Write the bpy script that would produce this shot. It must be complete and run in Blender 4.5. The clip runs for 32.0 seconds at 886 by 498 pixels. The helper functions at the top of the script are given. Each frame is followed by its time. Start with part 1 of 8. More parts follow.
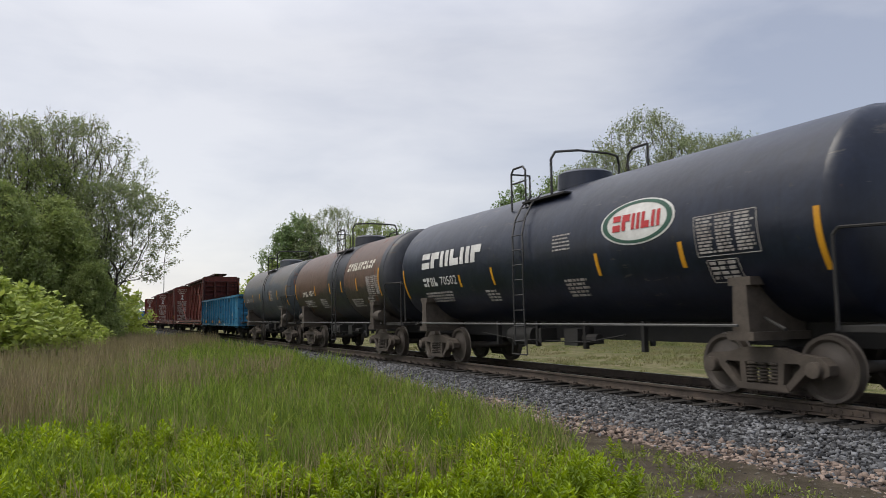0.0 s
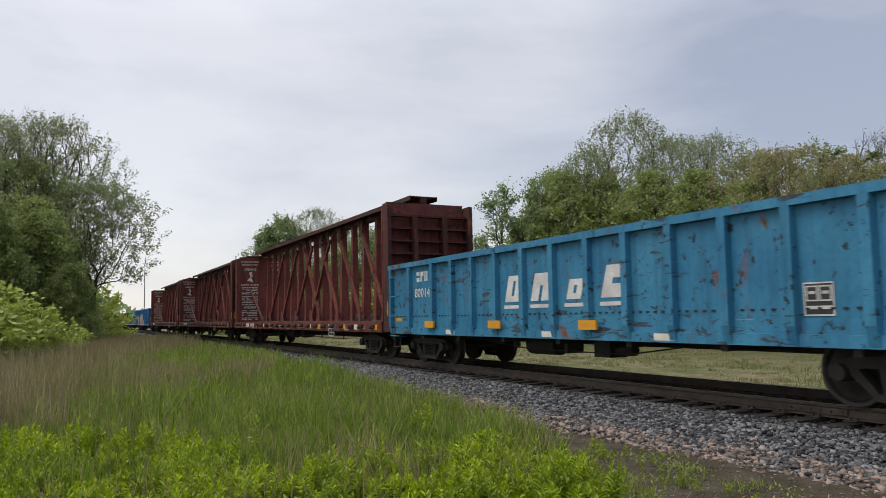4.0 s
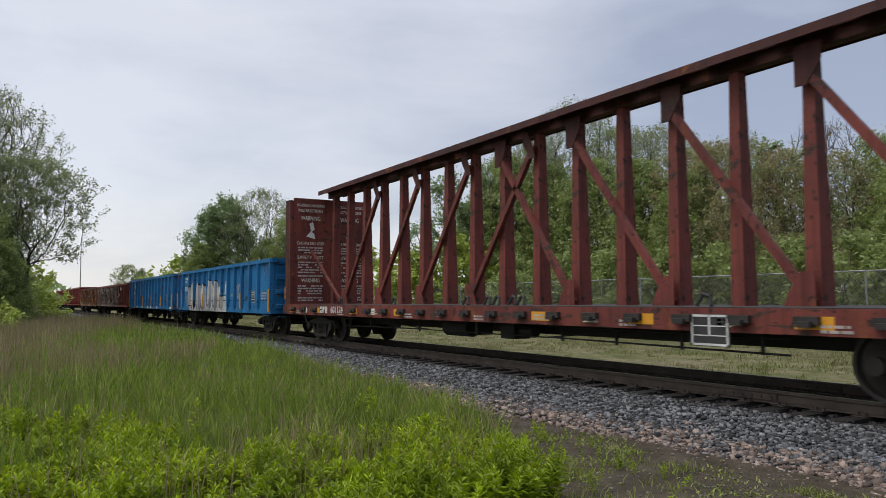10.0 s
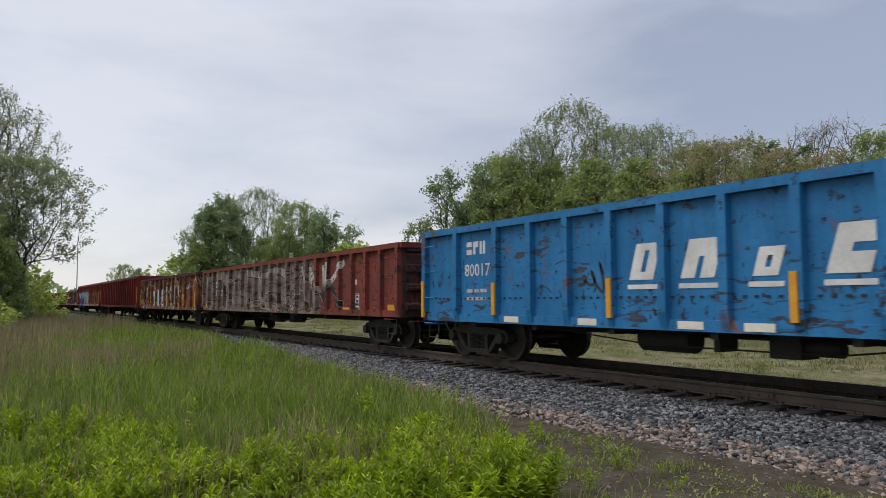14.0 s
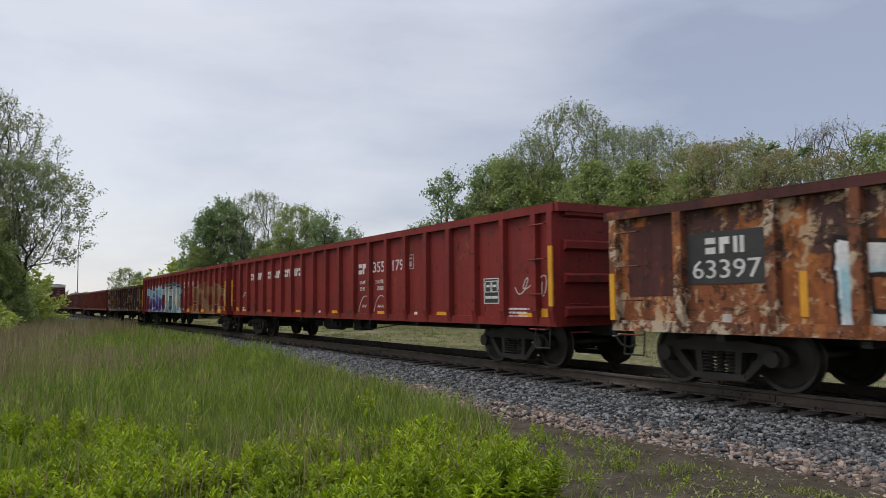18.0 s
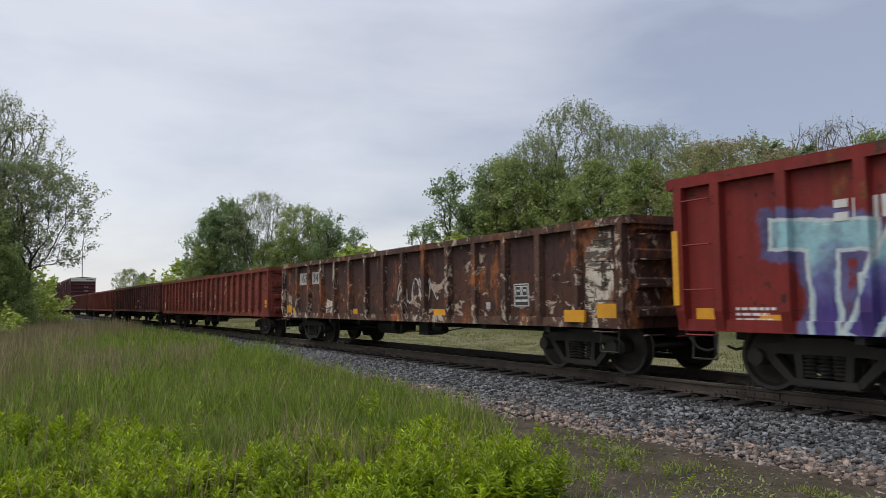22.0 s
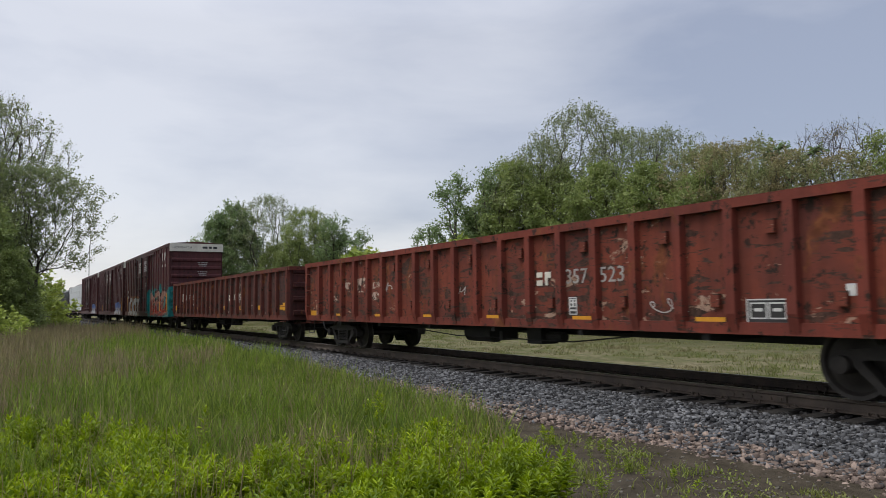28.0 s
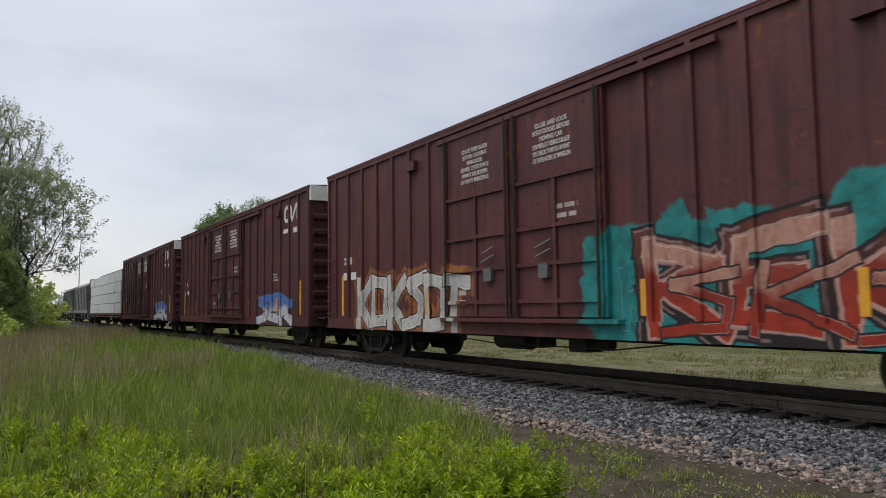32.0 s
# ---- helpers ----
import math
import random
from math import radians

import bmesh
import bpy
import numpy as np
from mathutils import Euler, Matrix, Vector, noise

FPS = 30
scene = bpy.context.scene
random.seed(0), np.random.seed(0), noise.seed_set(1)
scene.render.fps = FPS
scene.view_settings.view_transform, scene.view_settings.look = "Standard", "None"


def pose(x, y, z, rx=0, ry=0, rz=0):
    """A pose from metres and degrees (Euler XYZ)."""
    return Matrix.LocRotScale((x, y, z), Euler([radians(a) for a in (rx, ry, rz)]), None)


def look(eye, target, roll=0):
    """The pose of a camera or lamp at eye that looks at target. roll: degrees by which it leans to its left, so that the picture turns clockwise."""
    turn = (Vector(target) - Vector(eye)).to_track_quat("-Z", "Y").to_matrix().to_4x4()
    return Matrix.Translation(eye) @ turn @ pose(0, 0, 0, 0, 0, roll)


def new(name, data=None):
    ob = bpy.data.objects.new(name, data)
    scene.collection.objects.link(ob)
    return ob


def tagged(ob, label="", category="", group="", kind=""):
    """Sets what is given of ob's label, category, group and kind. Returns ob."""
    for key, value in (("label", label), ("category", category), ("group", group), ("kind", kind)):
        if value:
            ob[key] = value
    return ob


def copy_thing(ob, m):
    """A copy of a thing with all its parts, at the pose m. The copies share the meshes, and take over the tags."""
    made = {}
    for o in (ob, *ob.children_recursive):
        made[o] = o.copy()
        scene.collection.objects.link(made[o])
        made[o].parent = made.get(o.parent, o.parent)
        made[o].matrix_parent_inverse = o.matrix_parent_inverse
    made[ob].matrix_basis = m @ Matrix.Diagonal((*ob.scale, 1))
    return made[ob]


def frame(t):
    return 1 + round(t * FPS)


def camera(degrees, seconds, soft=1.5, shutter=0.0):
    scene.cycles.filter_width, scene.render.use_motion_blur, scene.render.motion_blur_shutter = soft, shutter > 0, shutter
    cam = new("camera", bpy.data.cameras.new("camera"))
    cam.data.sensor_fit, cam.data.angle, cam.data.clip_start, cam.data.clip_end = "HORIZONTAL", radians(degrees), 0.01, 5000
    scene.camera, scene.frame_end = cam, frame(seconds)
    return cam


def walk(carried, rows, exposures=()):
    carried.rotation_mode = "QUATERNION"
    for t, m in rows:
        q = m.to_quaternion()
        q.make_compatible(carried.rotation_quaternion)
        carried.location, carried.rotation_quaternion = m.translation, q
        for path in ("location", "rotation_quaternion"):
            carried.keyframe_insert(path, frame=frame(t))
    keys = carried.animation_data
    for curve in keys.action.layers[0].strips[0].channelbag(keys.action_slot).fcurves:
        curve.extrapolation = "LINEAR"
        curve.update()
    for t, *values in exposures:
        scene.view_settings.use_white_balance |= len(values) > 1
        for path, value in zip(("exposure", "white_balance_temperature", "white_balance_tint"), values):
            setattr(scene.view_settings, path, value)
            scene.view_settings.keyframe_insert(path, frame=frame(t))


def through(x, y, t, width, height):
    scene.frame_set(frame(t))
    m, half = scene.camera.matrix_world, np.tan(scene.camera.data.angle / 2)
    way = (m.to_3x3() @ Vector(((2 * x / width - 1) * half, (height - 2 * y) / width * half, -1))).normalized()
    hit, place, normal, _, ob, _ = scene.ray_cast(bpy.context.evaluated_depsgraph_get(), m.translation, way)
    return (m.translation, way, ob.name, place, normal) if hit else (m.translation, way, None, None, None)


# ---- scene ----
cam = camera(62.15, 32.0, soft=0.8, shutter=0.12)
walk(cam, [
    (0, pose(0, 0, 1.263, 95.14, 0.90, 64.35)), (0.5, pose(0, 0, 1.263, 95.13, 1.03, 64.28)),
    (1, pose(0, 0, 1.263, 95.13, 1.02, 64.19)), (1.5, pose(0, 0, 1.263, 95.18, 0.97, 63.96)),
    (2, pose(0, 0, 1.263, 95.15, 1.04, 63.79)), (2.5, pose(0, 0, 1.263, 95.09, 1.12, 63.65)),
    (3, pose(0, 0, 1.263, 95.11, 1.14, 63.61)), (3.5, pose(0, 0, 1.263, 95.15, 1.10, 63.55)),
    (5.5, pose(0, 0, 1.263, 94.96, 1.24, 60.03)), (6, pose(0, 0, 1.263, 94.84, 1.13, 59.33)),
    (6.5, pose(0, 0, 1.263, 94.76, 1.08, 58.86)), (7, pose(0, 0, 1.263, 94.54, 0.86, 58.73)),
    (7.5, pose(0, 0, 1.263, 94.46, 0.82, 58.70)), (8, pose(0, 0, 1.263, 94.33, 0.63, 58.70)),
    (8.5, pose(0, 0, 1.263, 94.23, 0.44, 58.96)), (9, pose(0, 0, 1.263, 94.12, 0.47, 58.90)),
    (9.5, pose(0, 0, 1.263, 94.02, 0.30, 58.92)), (10, pose(0, 0, 1.263, 93.90, 0.36, 58.86)),
    (10.5, pose(0, 0, 1.263, 93.91, 0.49, 58.77)), (11, pose(0, 0, 1.263, 93.91, 0.58, 58.73)),
    (11.5, pose(0, 0, 1.263, 93.81, 0.49, 58.77)), (12, pose(0, 0, 1.263, 93.86, 0.37, 58.73)),
    (12.5, pose(0, 0, 1.263, 93.82, 0.39, 58.82)), (13, pose(0, 0, 1.263, 93.78, 0.37, 58.83)),
    (13.5, pose(0, 0, 1.263, 93.86, 0.40, 58.81)), (14, pose(0, 0, 1.263, 93.85, 0.44, 58.65)),
    (14.5, pose(0, 0, 1.263, 93.88, 0.46, 58.59)), (16.5, pose(0, 0, 1.263, 93.84, 0.65, 58.65)),
    (17, pose(0, 0, 1.263, 93.86, 0.69, 58.54)), (17.5, pose(0, 0, 1.263, 93.96, 0.66, 58.60)),
    (18, pose(0, 0, 1.263, 94.05, 0.63, 58.70)), (18.5, pose(0, 0, 1.263, 94.06, 0.72, 58.73)),
    (19, pose(0, 0, 1.263, 94.03, 0.66, 58.75)), (19.5, pose(0, 0, 1.263, 93.97, 0.70, 58.77)),
    (20, pose(0, 0, 1.263, 94.02, 0.65, 58.92)), (20.5, pose(0, 0, 1.263, 94.04, 0.65, 58.96)),
    (21, pose(0, 0, 1.263, 94.01, 0.80, 58.90)), (21.5, pose(0, 0, 1.263, 94.03, 0.80, 58.89)),
    (22, pose(0, 0, 1.263, 94.03, 0.82, 58.98)), (22.5, pose(0, 0, 1.263, 94.07, 0.79, 58.98)),
    (23, pose(0, 0, 1.263, 94.12, 0.75, 59.05)), (23.5, pose(0, 0, 1.263, 94.16, 0.74, 59.07)),
    (24, pose(0, 0, 1.263, 94.24, 0.77, 59.19)), (24.5, pose(0, 0, 1.263, 94.29, 0.71, 59.27)),
    (25, pose(0, 0, 1.263, 94.32, 0.77, 59.37)), (25.5, pose(0, 0, 1.263, 94.29, 0.81, 59.37)),
    (27.5, pose(0, 0, 1.263, 94.26, 0.82, 59.43)), (28, pose(0, 0, 1.263, 94.25, 0.90, 59.41)),
    (28.5, pose(0, 0, 1.263, 94.32, 0.88, 59.42)), (29, pose(0, 0, 1.263, 94.33, 0.89, 59.41)),
    (29.5, pose(0, 0, 1.263, 94.34, 0.90, 59.37)), (30, pose(0, 0, 1.263, 94.39, 0.93, 59.39)),
    (30.5, pose(0, 0, 1.263, 94.41, 0.92, 59.29)), (31, pose(0, 0, 1.263, 94.47, 0.91, 59.33)),
    (31.5, pose(0, 0, 1.263, 94.49, 0.93, 58.95)), (32, pose(0, 0, 1.263, 94.53, 0.77, 58.79)),
], exposures=[(0, 0.14, 6800, 10), (3.5, 0.14, 6800, 10), (5.5, 0.07, 6540, 10), (11, 0.05, 6540, 10), (16.5, 0.02, 6540, 10), (32, 0.02, 6540, 10)])


# ---- light ----
world = bpy.data.worlds.new("overcast_sky")
scene.world = world
world.use_nodes = True


class Nodes:
    """Short calls for building a node tree."""

    def __init__(self, tree):
        self.t = tree
        self.t.nodes.clear()

    def node(self, kind):
        return self.t.nodes.new(kind)

    def link(self, a, b):
        self.t.links.new(a, b)

    def put(self, socket, value):
        if isinstance(value, bpy.types.NodeSocket):
            self.t.links.new(value, socket)
        elif value is not None:
            socket.default_value = value

    def math(self, op, a, b=None, c=None, clamp=False):
        n = self.t.nodes.new("ShaderNodeMath")
        n.operation, n.use_clamp = op, clamp
        for s, v in zip(n.inputs, (a, b, c)):
            self.put(s, v)
        return n.outputs[0]

    def mix(self, fac, a, b, mode="MIX"):
        n = self.t.nodes.new("ShaderNodeMix")
        n.data_type, n.blend_type = "RGBA", mode
        n.clamp_factor = True
        self.put(n.inputs[0], fac)
        self.put(n.inputs[6], (*a, 1) if isinstance(a, tuple) and len(a) == 3 else a)
        self.put(n.inputs[7], (*b, 1) if isinstance(b, tuple) and len(b) == 3 else b)
        return n.outputs[2]

    def noise(self, vector, scale, detail=4.0, rough=0.55, distort=0.0):
        n = self.t.nodes.new("ShaderNodeTexNoise")
        n.inputs["Scale"].default_value, n.inputs["Detail"].default_value = scale, detail
        n.inputs["Roughness"].default_value, n.inputs["Distortion"].default_value = rough, distort
        self.put(n.inputs["Vector"], vector)
        return n.outputs[0]

    def voronoi(self, vector, scale, feature="F1", out="Distance"):
        n = self.t.nodes.new("ShaderNodeTexVoronoi")
        n.feature = feature
        n.inputs["Scale"].default_value = scale
        self.put(n.inputs["Vector"], vector)
        return n.outputs[out]

    def span(self, value, lo, hi, a=0.0, b=1.0):
        n = self.t.nodes.new("ShaderNodeMapRange")
        self.put(n.inputs[0], value)
        for s, v in zip(list(n.inputs)[1:5], (lo, hi, a, b)):
            s.default_value = v
        return n.outputs[0]

    def scaled(self, vector, sx, sy, sz):
        n = self.t.nodes.new("ShaderNodeMapping")
        n.inputs["Scale"].default_value = (sx, sy, sz)
        self.put(n.inputs["Vector"], vector)
        return n.outputs[0]

    def coords(self, kind="Object"):
        return self.t.nodes.new("ShaderNodeTexCoord").outputs[kind]

    def split(self, vector):
        n = self.t.nodes.new("ShaderNodeSeparateXYZ")
        self.put(n.inputs[0], vector)
        return n.outputs

    def bump(self, height, strength, distance=0.01):
        n = self.t.nodes.new("ShaderNodeBump")
        n.inputs["Strength"].default_value, n.inputs["Distance"].default_value = strength, distance
        self.put(n.inputs["Height"], height)
        return n.outputs[0]


def build_sky():
    n = Nodes(world.node_tree)
    way = n.coords("Generated")
    x, y, z = n.split(way)
    sky = n.node("ShaderNodeTexSky")
    sky.sky_type, sky.sun_disc, sky.sun_elevation, sky.sun_rotation = "NISHITA", False, radians(52), radians(200)
    # flattened cloud deck: large soft billows, finer streaks towards the horizon
    up = n.math("ADD", n.math("ABSOLUTE", z), 0.16)
    flat = n.node("ShaderNodeCombineXYZ")
    n.put(flat.inputs[0], n.math("DIVIDE", x, up))
    n.put(flat.inputs[1], n.math("DIVIDE", y, up))
    big = n.noise(flat.outputs[0], 0.75, 5.0, 0.5, 0.4)
    fine = n.noise(n.scaled(way, 1.4, 1.4, 5.0), 2.2, 6.0, 0.55, 0.3)
    grey = n.math("ADD", n.math("MULTIPLY", big, 0.58), n.math("MULTIPLY", fine, 0.42))
    # the deck is thinner towards the far end of the line, thicker to the other side
    thin = n.math("ADD", n.math("MULTIPLY", x, -0.34), n.math("MULTIPLY", y, -0.54))
    cover = n.span(n.math("ADD", n.math("MULTIPLY_ADD", n.math("SUBTRACT", grey, 0.5), 1.5, 0.5), thin), 0.22, 0.84)
    cloud = n.mix(cover, (0.305, 0.338, 0.435), (0.64, 0.65, 0.70))
    low = n.span(z, 0.02, 0.20, 1.0, 0.0)
    cloud = n.mix(n.math("MULTIPLY", low, n.span(fine, 0.38, 0.6, 0.35, 0.8)), cloud, (0.71, 0.695, 0.70))
    zenith = n.span(z, 0.35, 0.95, 1.0, 2.6)
    bright = n.node("ShaderNodeVectorMath")
    bright.operation = "SCALE"
    n.put(bright.inputs[0], cloud)
    n.put(bright.inputs[3], zenith)
    mixed = n.mix(0.03, bright.outputs[0], sky.outputs[0])
    ground = n.span(z, -0.02, 0.0)
    mixed = n.mix(ground, (0.10, 0.11, 0.08), mixed)
    back = n.node("ShaderNodeBackground")
    n.put(back.inputs[0], mixed)
    back.inputs[1].default_value = 1.0
    out = n.node("ShaderNodeOutputWorld")
    n.link(back.outputs[0], out.inputs[0])


build_sky()
sun = new("sun", bpy.data.lights.new("sun", "SUN"))
sun.data.energy, sun.data.angle, sun.data.color = 2.0, radians(40), (1.0, 0.96, 0.88)
sun.matrix_world = look((0, 0, 60), (7, 22, 10))

# ---- materials ----
MATS = {}


def finish(n, color, rough, metal=0.0, normal=None, sub=0.0):
    b = n.node("ShaderNodeBsdfPrincipled")
    n.put(b.inputs["Base Color"], (*color, 1) if isinstance(color, tuple) else color)
    n.put(b.inputs["Roughness"], rough)
    n.put(b.inputs["Metallic"], metal)
    n.put(b.inputs["Normal"], normal)
    out = n.node("ShaderNodeOutputMaterial")
    n.link(b.outputs[0], out.inputs[0])
    return b


def begin(name):
    m = bpy.data.materials.new(name)
    m.use_nodes = True
    return m, Nodes(m.node_tree)


def capsule(n, px, pz, x0, z0, x1, z1):
    """Distance from the point (px, pz) of a car's side to the stroke from (x0, z0) to (x1, z1)."""
    dx, dz = x1 - x0, z1 - z0
    ll = max(dx * dx + dz * dz, 1e-6)
    ax = n.math("SUBTRACT", px, x0)
    az = n.math("SUBTRACT", pz, z0)
    h = n.math("ADD", n.math("MULTIPLY", ax, dx / ll), n.math("MULTIPLY", az, dz / ll), clamp=True)
    ex = n.math("MULTIPLY_ADD", h, -dx, ax)
    ez = n.math("MULTIPLY_ADD", h, -dz, az)
    return n.math("SQRT", n.math("MULTIPLY_ADD", ex, ex, n.math("MULTIPLY", ez, ez)))


# bold tangled stroke figures that stand for no word, in a unit box
FIGURES = (
    ((0.12, 0.0, 0.12, 1.0), (0.12, 0.95, 0.92, 0.72), (0.92, 0.72, 0.12, 0.42), (0.35, 0.42, 0.98, 0.0)),
    ((0.88, 1.0, 0.15, 0.86), (0.15, 0.86, 0.15, 0.1), (0.15, 0.1, 0.92, 0.0), (0.2, 0.48, 0.75, 0.54)),
    ((0.15, 0.0, 0.15, 1.0), (0.95, 1.0, 0.2, 0.5), (0.2, 0.5, 1.0, 0.0)),
    ((0.05, 0.0, 0.5, 1.0), (0.5, 1.0, 0.95, 0.0), (0.22, 0.34, 0.82, 0.40)),
    ((0.92, 0.96, 0.2, 0.82), (0.2, 0.82, 0.82, 0.5), (0.82, 0.5, 0.75, 0.12), (0.75, 0.12, 0.05, 0.0)),
    ((0.1, 0.02, 0.1, 0.98), (0.9, 0.02, 0.9, 0.98), (0.1, 0.92, 0.9, 0.1)),
    ((0.0, 0.95, 1.0, 0.88), (0.5, 0.9, 0.48, 0.0)),
    ((0.12, 0.05, 0.12, 0.95), (0.12, 0.95, 0.75, 0.88), (0.88, 0.72, 0.85, 0.22), (0.8, 0.1, 0.12, 0.05)),
    ((0.5, 0.0, 0.5, 1.0),),
    ((0.30, 0.22, 0.46, 0.52), (0.46, 0.52, 0.56, 0.22), (0.02, 0.32, 0.60, 0.16), (0.60, 0.16, 0.45, 0.0)),
)


def slab(n, px, pz, x0, z0, x1, z1):
    """Distance from the point (px, pz) of a car's side to a stroke with square ends."""
    dx, dz = x1 - x0, z1 - z0
    ll = max(math.hypot(dx, dz), 1e-3)
    ux, uz = dx / ll, dz / ll
    ax = n.math("SUBTRACT", px, (x0 + x1) / 2)
    az = n.math("SUBTRACT", pz, (z0 + z1) / 2)
    along = n.math("ABSOLUTE", n.math("MULTIPLY_ADD", ax, ux, n.math("MULTIPLY", az, uz)))
    across = n.math("ABSOLUTE", n.math("MULTIPLY_ADD", ax, -uz, n.math("MULTIPLY", az, ux)))
    return n.math("MAXIMUM", across, n.math("SUBTRACT", along, ll / 2))


def lettering_fields(n, px, pz, piece):
    """Distances to the figures of one sprayed piece: x0, x1, z0, z1, which figures."""
    x0, x1, z0, z1, order = piece
    w = (x1 - x0) / len(order)
    fields = []
    for i, k in enumerate(order):
        field = None
        drop = (0.0, 0.05, -0.03, 0.06, 0.0, -0.04)[i % 6] * (z1 - z0)
        for a, b, c, d in FIGURES[k]:
            lean = 0.10 if i % 2 else -0.06
            s = (capsule if k >= 8 else slab)(n, px, pz, x0 + w * (i + a + lean * (b - 0.5)), z0 + drop + (z1 - z0) * b, x0 + w * (i + c + lean * (d - 0.5)), z0 + drop + (z1 - z0) * d)
            field = s if field is None else n.math("MINIMUM", field, s)
        fields.append(field)
    return fields


def car_paint(name, base, second, rust=(0.10, 0.035, 0.015), rusty=0.3, rough=0.6, chips=(0.022, 0.015, 0.011), chip=0.2, streak=0.4, sprays=(), bare=None, scrape=0.3, pale=None, upper=None, bare_at=0.0, spec=0.22, fresh=True):
    """Weathered freight-car paint: fading, streaks, scrapes, rust and sprayed pieces at fixed places on the car's near side."""
    m, n = begin(name)
    at = n.coords()
    px, py, pz = n.split(at)
    fade = n.noise(at, 0.7, 6.0, 0.65)
    col = n.mix(n.span(fade, 0.40, 0.60), base, second)
    if upper is not None:
        # the upper strakes in another state than the lower ones
        edge = n.math("MULTIPLY_ADD", n.math("SUBTRACT", n.noise(n.scaled(at, 0.6, 0.6, 1.0), 1.3, 5.0, 0.65), 0.5), 1.1, pz)
        col = n.mix(n.span(edge, upper[0] - 0.06, upper[0] + 0.06), col, upper[1])
    grain = n.noise(at, 11.0, 5.0, 0.7)
    streaks = n.noise(n.scaled(at, 5.5, 5.5, 0.35), 1.0, 5.0, 0.6)
    col = n.mix(n.math("MULTIPLY", n.span(streaks, 0.47, 0.66), streak), col, tuple(c * 0.3 for c in base))
    wobble = n.noise(at, 3.0, 3.0, 0.6)

    def sprayed(col):
        for piece, kind in sprays:
            qx = n.math("MULTIPLY_ADD", n.math("SUBTRACT", wobble, 0.5), 0.12, px)
            qz = n.math("MULTIPLY_ADD", n.math("SUBTRACT", n.noise(at, 2.2, 2.0, 0.5), 0.5), 0.12, pz)
            fields = lettering_fields(n, qx, qz, piece)
            fat, edge, halo, fills, outline, cloud = kind
            near = n.math("LESS_THAN", py, -1.2)
            if cloud is not None:
                whole = fields[0]
                for d in fields[1:]:
                    whole = n.math("MINIMUM", whole, d)
                rag = n.math("MULTIPLY_ADD", n.math("SUBTRACT", n.noise(at, 1.3, 4.0, 0.6), 0.5), 0.6, whole)
                tinted = n.mix(n.span(n.noise(at, 2.6, 4.0, 0.6), 0.40, 0.62), cloud, tuple(c * 0.55 for c in cloud))
                col = n.mix(n.math("MULTIPLY", near, n.span(rag, halo, halo - 0.06)), col, tinted)
            # the fill runs from its first colour at the foot to its last at the head, in uneven fades
            rise = n.math("ADD", n.span(pz, piece[2], piece[3], 0.0, 0.62), n.math("MULTIPLY", n.noise(n.scaled(at, 1.0, 1.0, 1.5), 1.5, 3.0, 0.55), 0.55))
            fill = fills[0]
            for i, f in enumerate(fills[1:]):
                mid = 0.25 + 0.7 * (i + 1) / len(fills)
                fill = n.mix(n.span(rise, mid - 0.07, mid + 0.07), fill, f)
            fill = n.mix(n.math("MULTIPLY", n.span(n.noise(n.scaled(at, 3.0, 3.0, 1.0), 1.3, 4.0, 0.6), 0.48, 0.66), 0.45), fill, tuple(c * 0.4 for c in fills[0]))
            shine = tuple(min(0.62, c * 1.2 + 0.14) for c in fills[-1])
            for d in fields:
                col = n.mix(n.math("MULTIPLY", near, n.span(d, fat + edge, fat + edge - 0.015)), col, outline)
                rim = n.math("MULTIPLY", n.span(d, fat * 0.74, fat * 0.80), n.math("MULTIPLY", n.span(n.noise(at, 1.1, 2.0, 0.5), 0.49, 0.51), 0.6 if fat < 0.4 else 0.25))
                col = n.mix(n.math("MULTIPLY", near, n.span(d, fat, fat - 0.015)), col, n.mix(rim, fill, shine))
        return col

    if not fresh:
        col = sprayed(col)
    # long scrapes in loose groups, then chips and rust, eat into all of it
    patch = n.noise(at, 0.62, 3.0, 0.6)
    long = n.noise(n.scaled(at, 1.0, 1.0, 4.2), 1.9, 7.0, 0.66, 0.7)
    worn = n.math("MULTIPLY_ADD", n.math("SUBTRACT", patch, 0.5), 0.55, long)
    scar = n.span(worn, 0.665 - 0.20 * scrape, 0.69 - 0.20 * scrape)
    tint = n.mix(n.span(grain, 0.38, 0.62), chips, tuple(min(1.0, c * 3.0) for c in chips))
    col = n.mix(n.math("MULTIPLY", scar, 0.9), col, tint)
    if pale is not None:
        other = n.noise(n.scaled(at, 1.1, 1.1, 2.4), 1.5, 7.0, 0.68, 0.9)
        light = n.math("MULTIPLY_ADD", n.math("SUBTRACT", n.noise(at, 0.45, 2.0, 0.5), 0.5), 0.6, other)
        col = n.mix(n.span(light, 0.68 - 0.2 * pale[1], 0.70 - 0.2 * pale[1]), col, pale[0])
    spots = n.noise(n.scaled(at, 1.0, 1.0, 0.7), 6.5, 7.0, 0.72)
    col = n.mix(n.span(spots, 0.64 - 0.22 * chip, 0.66 - 0.22 * chip), col, chips)
    scab = n.noise(n.scaled(at, 0.9, 0.9, 0.5), 1.9, 8.0, 0.74, 0.5)
    mask = n.span(scab, 0.61 - 0.22 * rusty, 0.68 - 0.22 * rusty)
    rustc = n.mix(n.span(n.noise(at, 6.0, 5.0, 0.6), 0.38, 0.62), rust, tuple(min(1, c * 2.1) for c in rust))
    col = n.mix(mask, col, rustc)
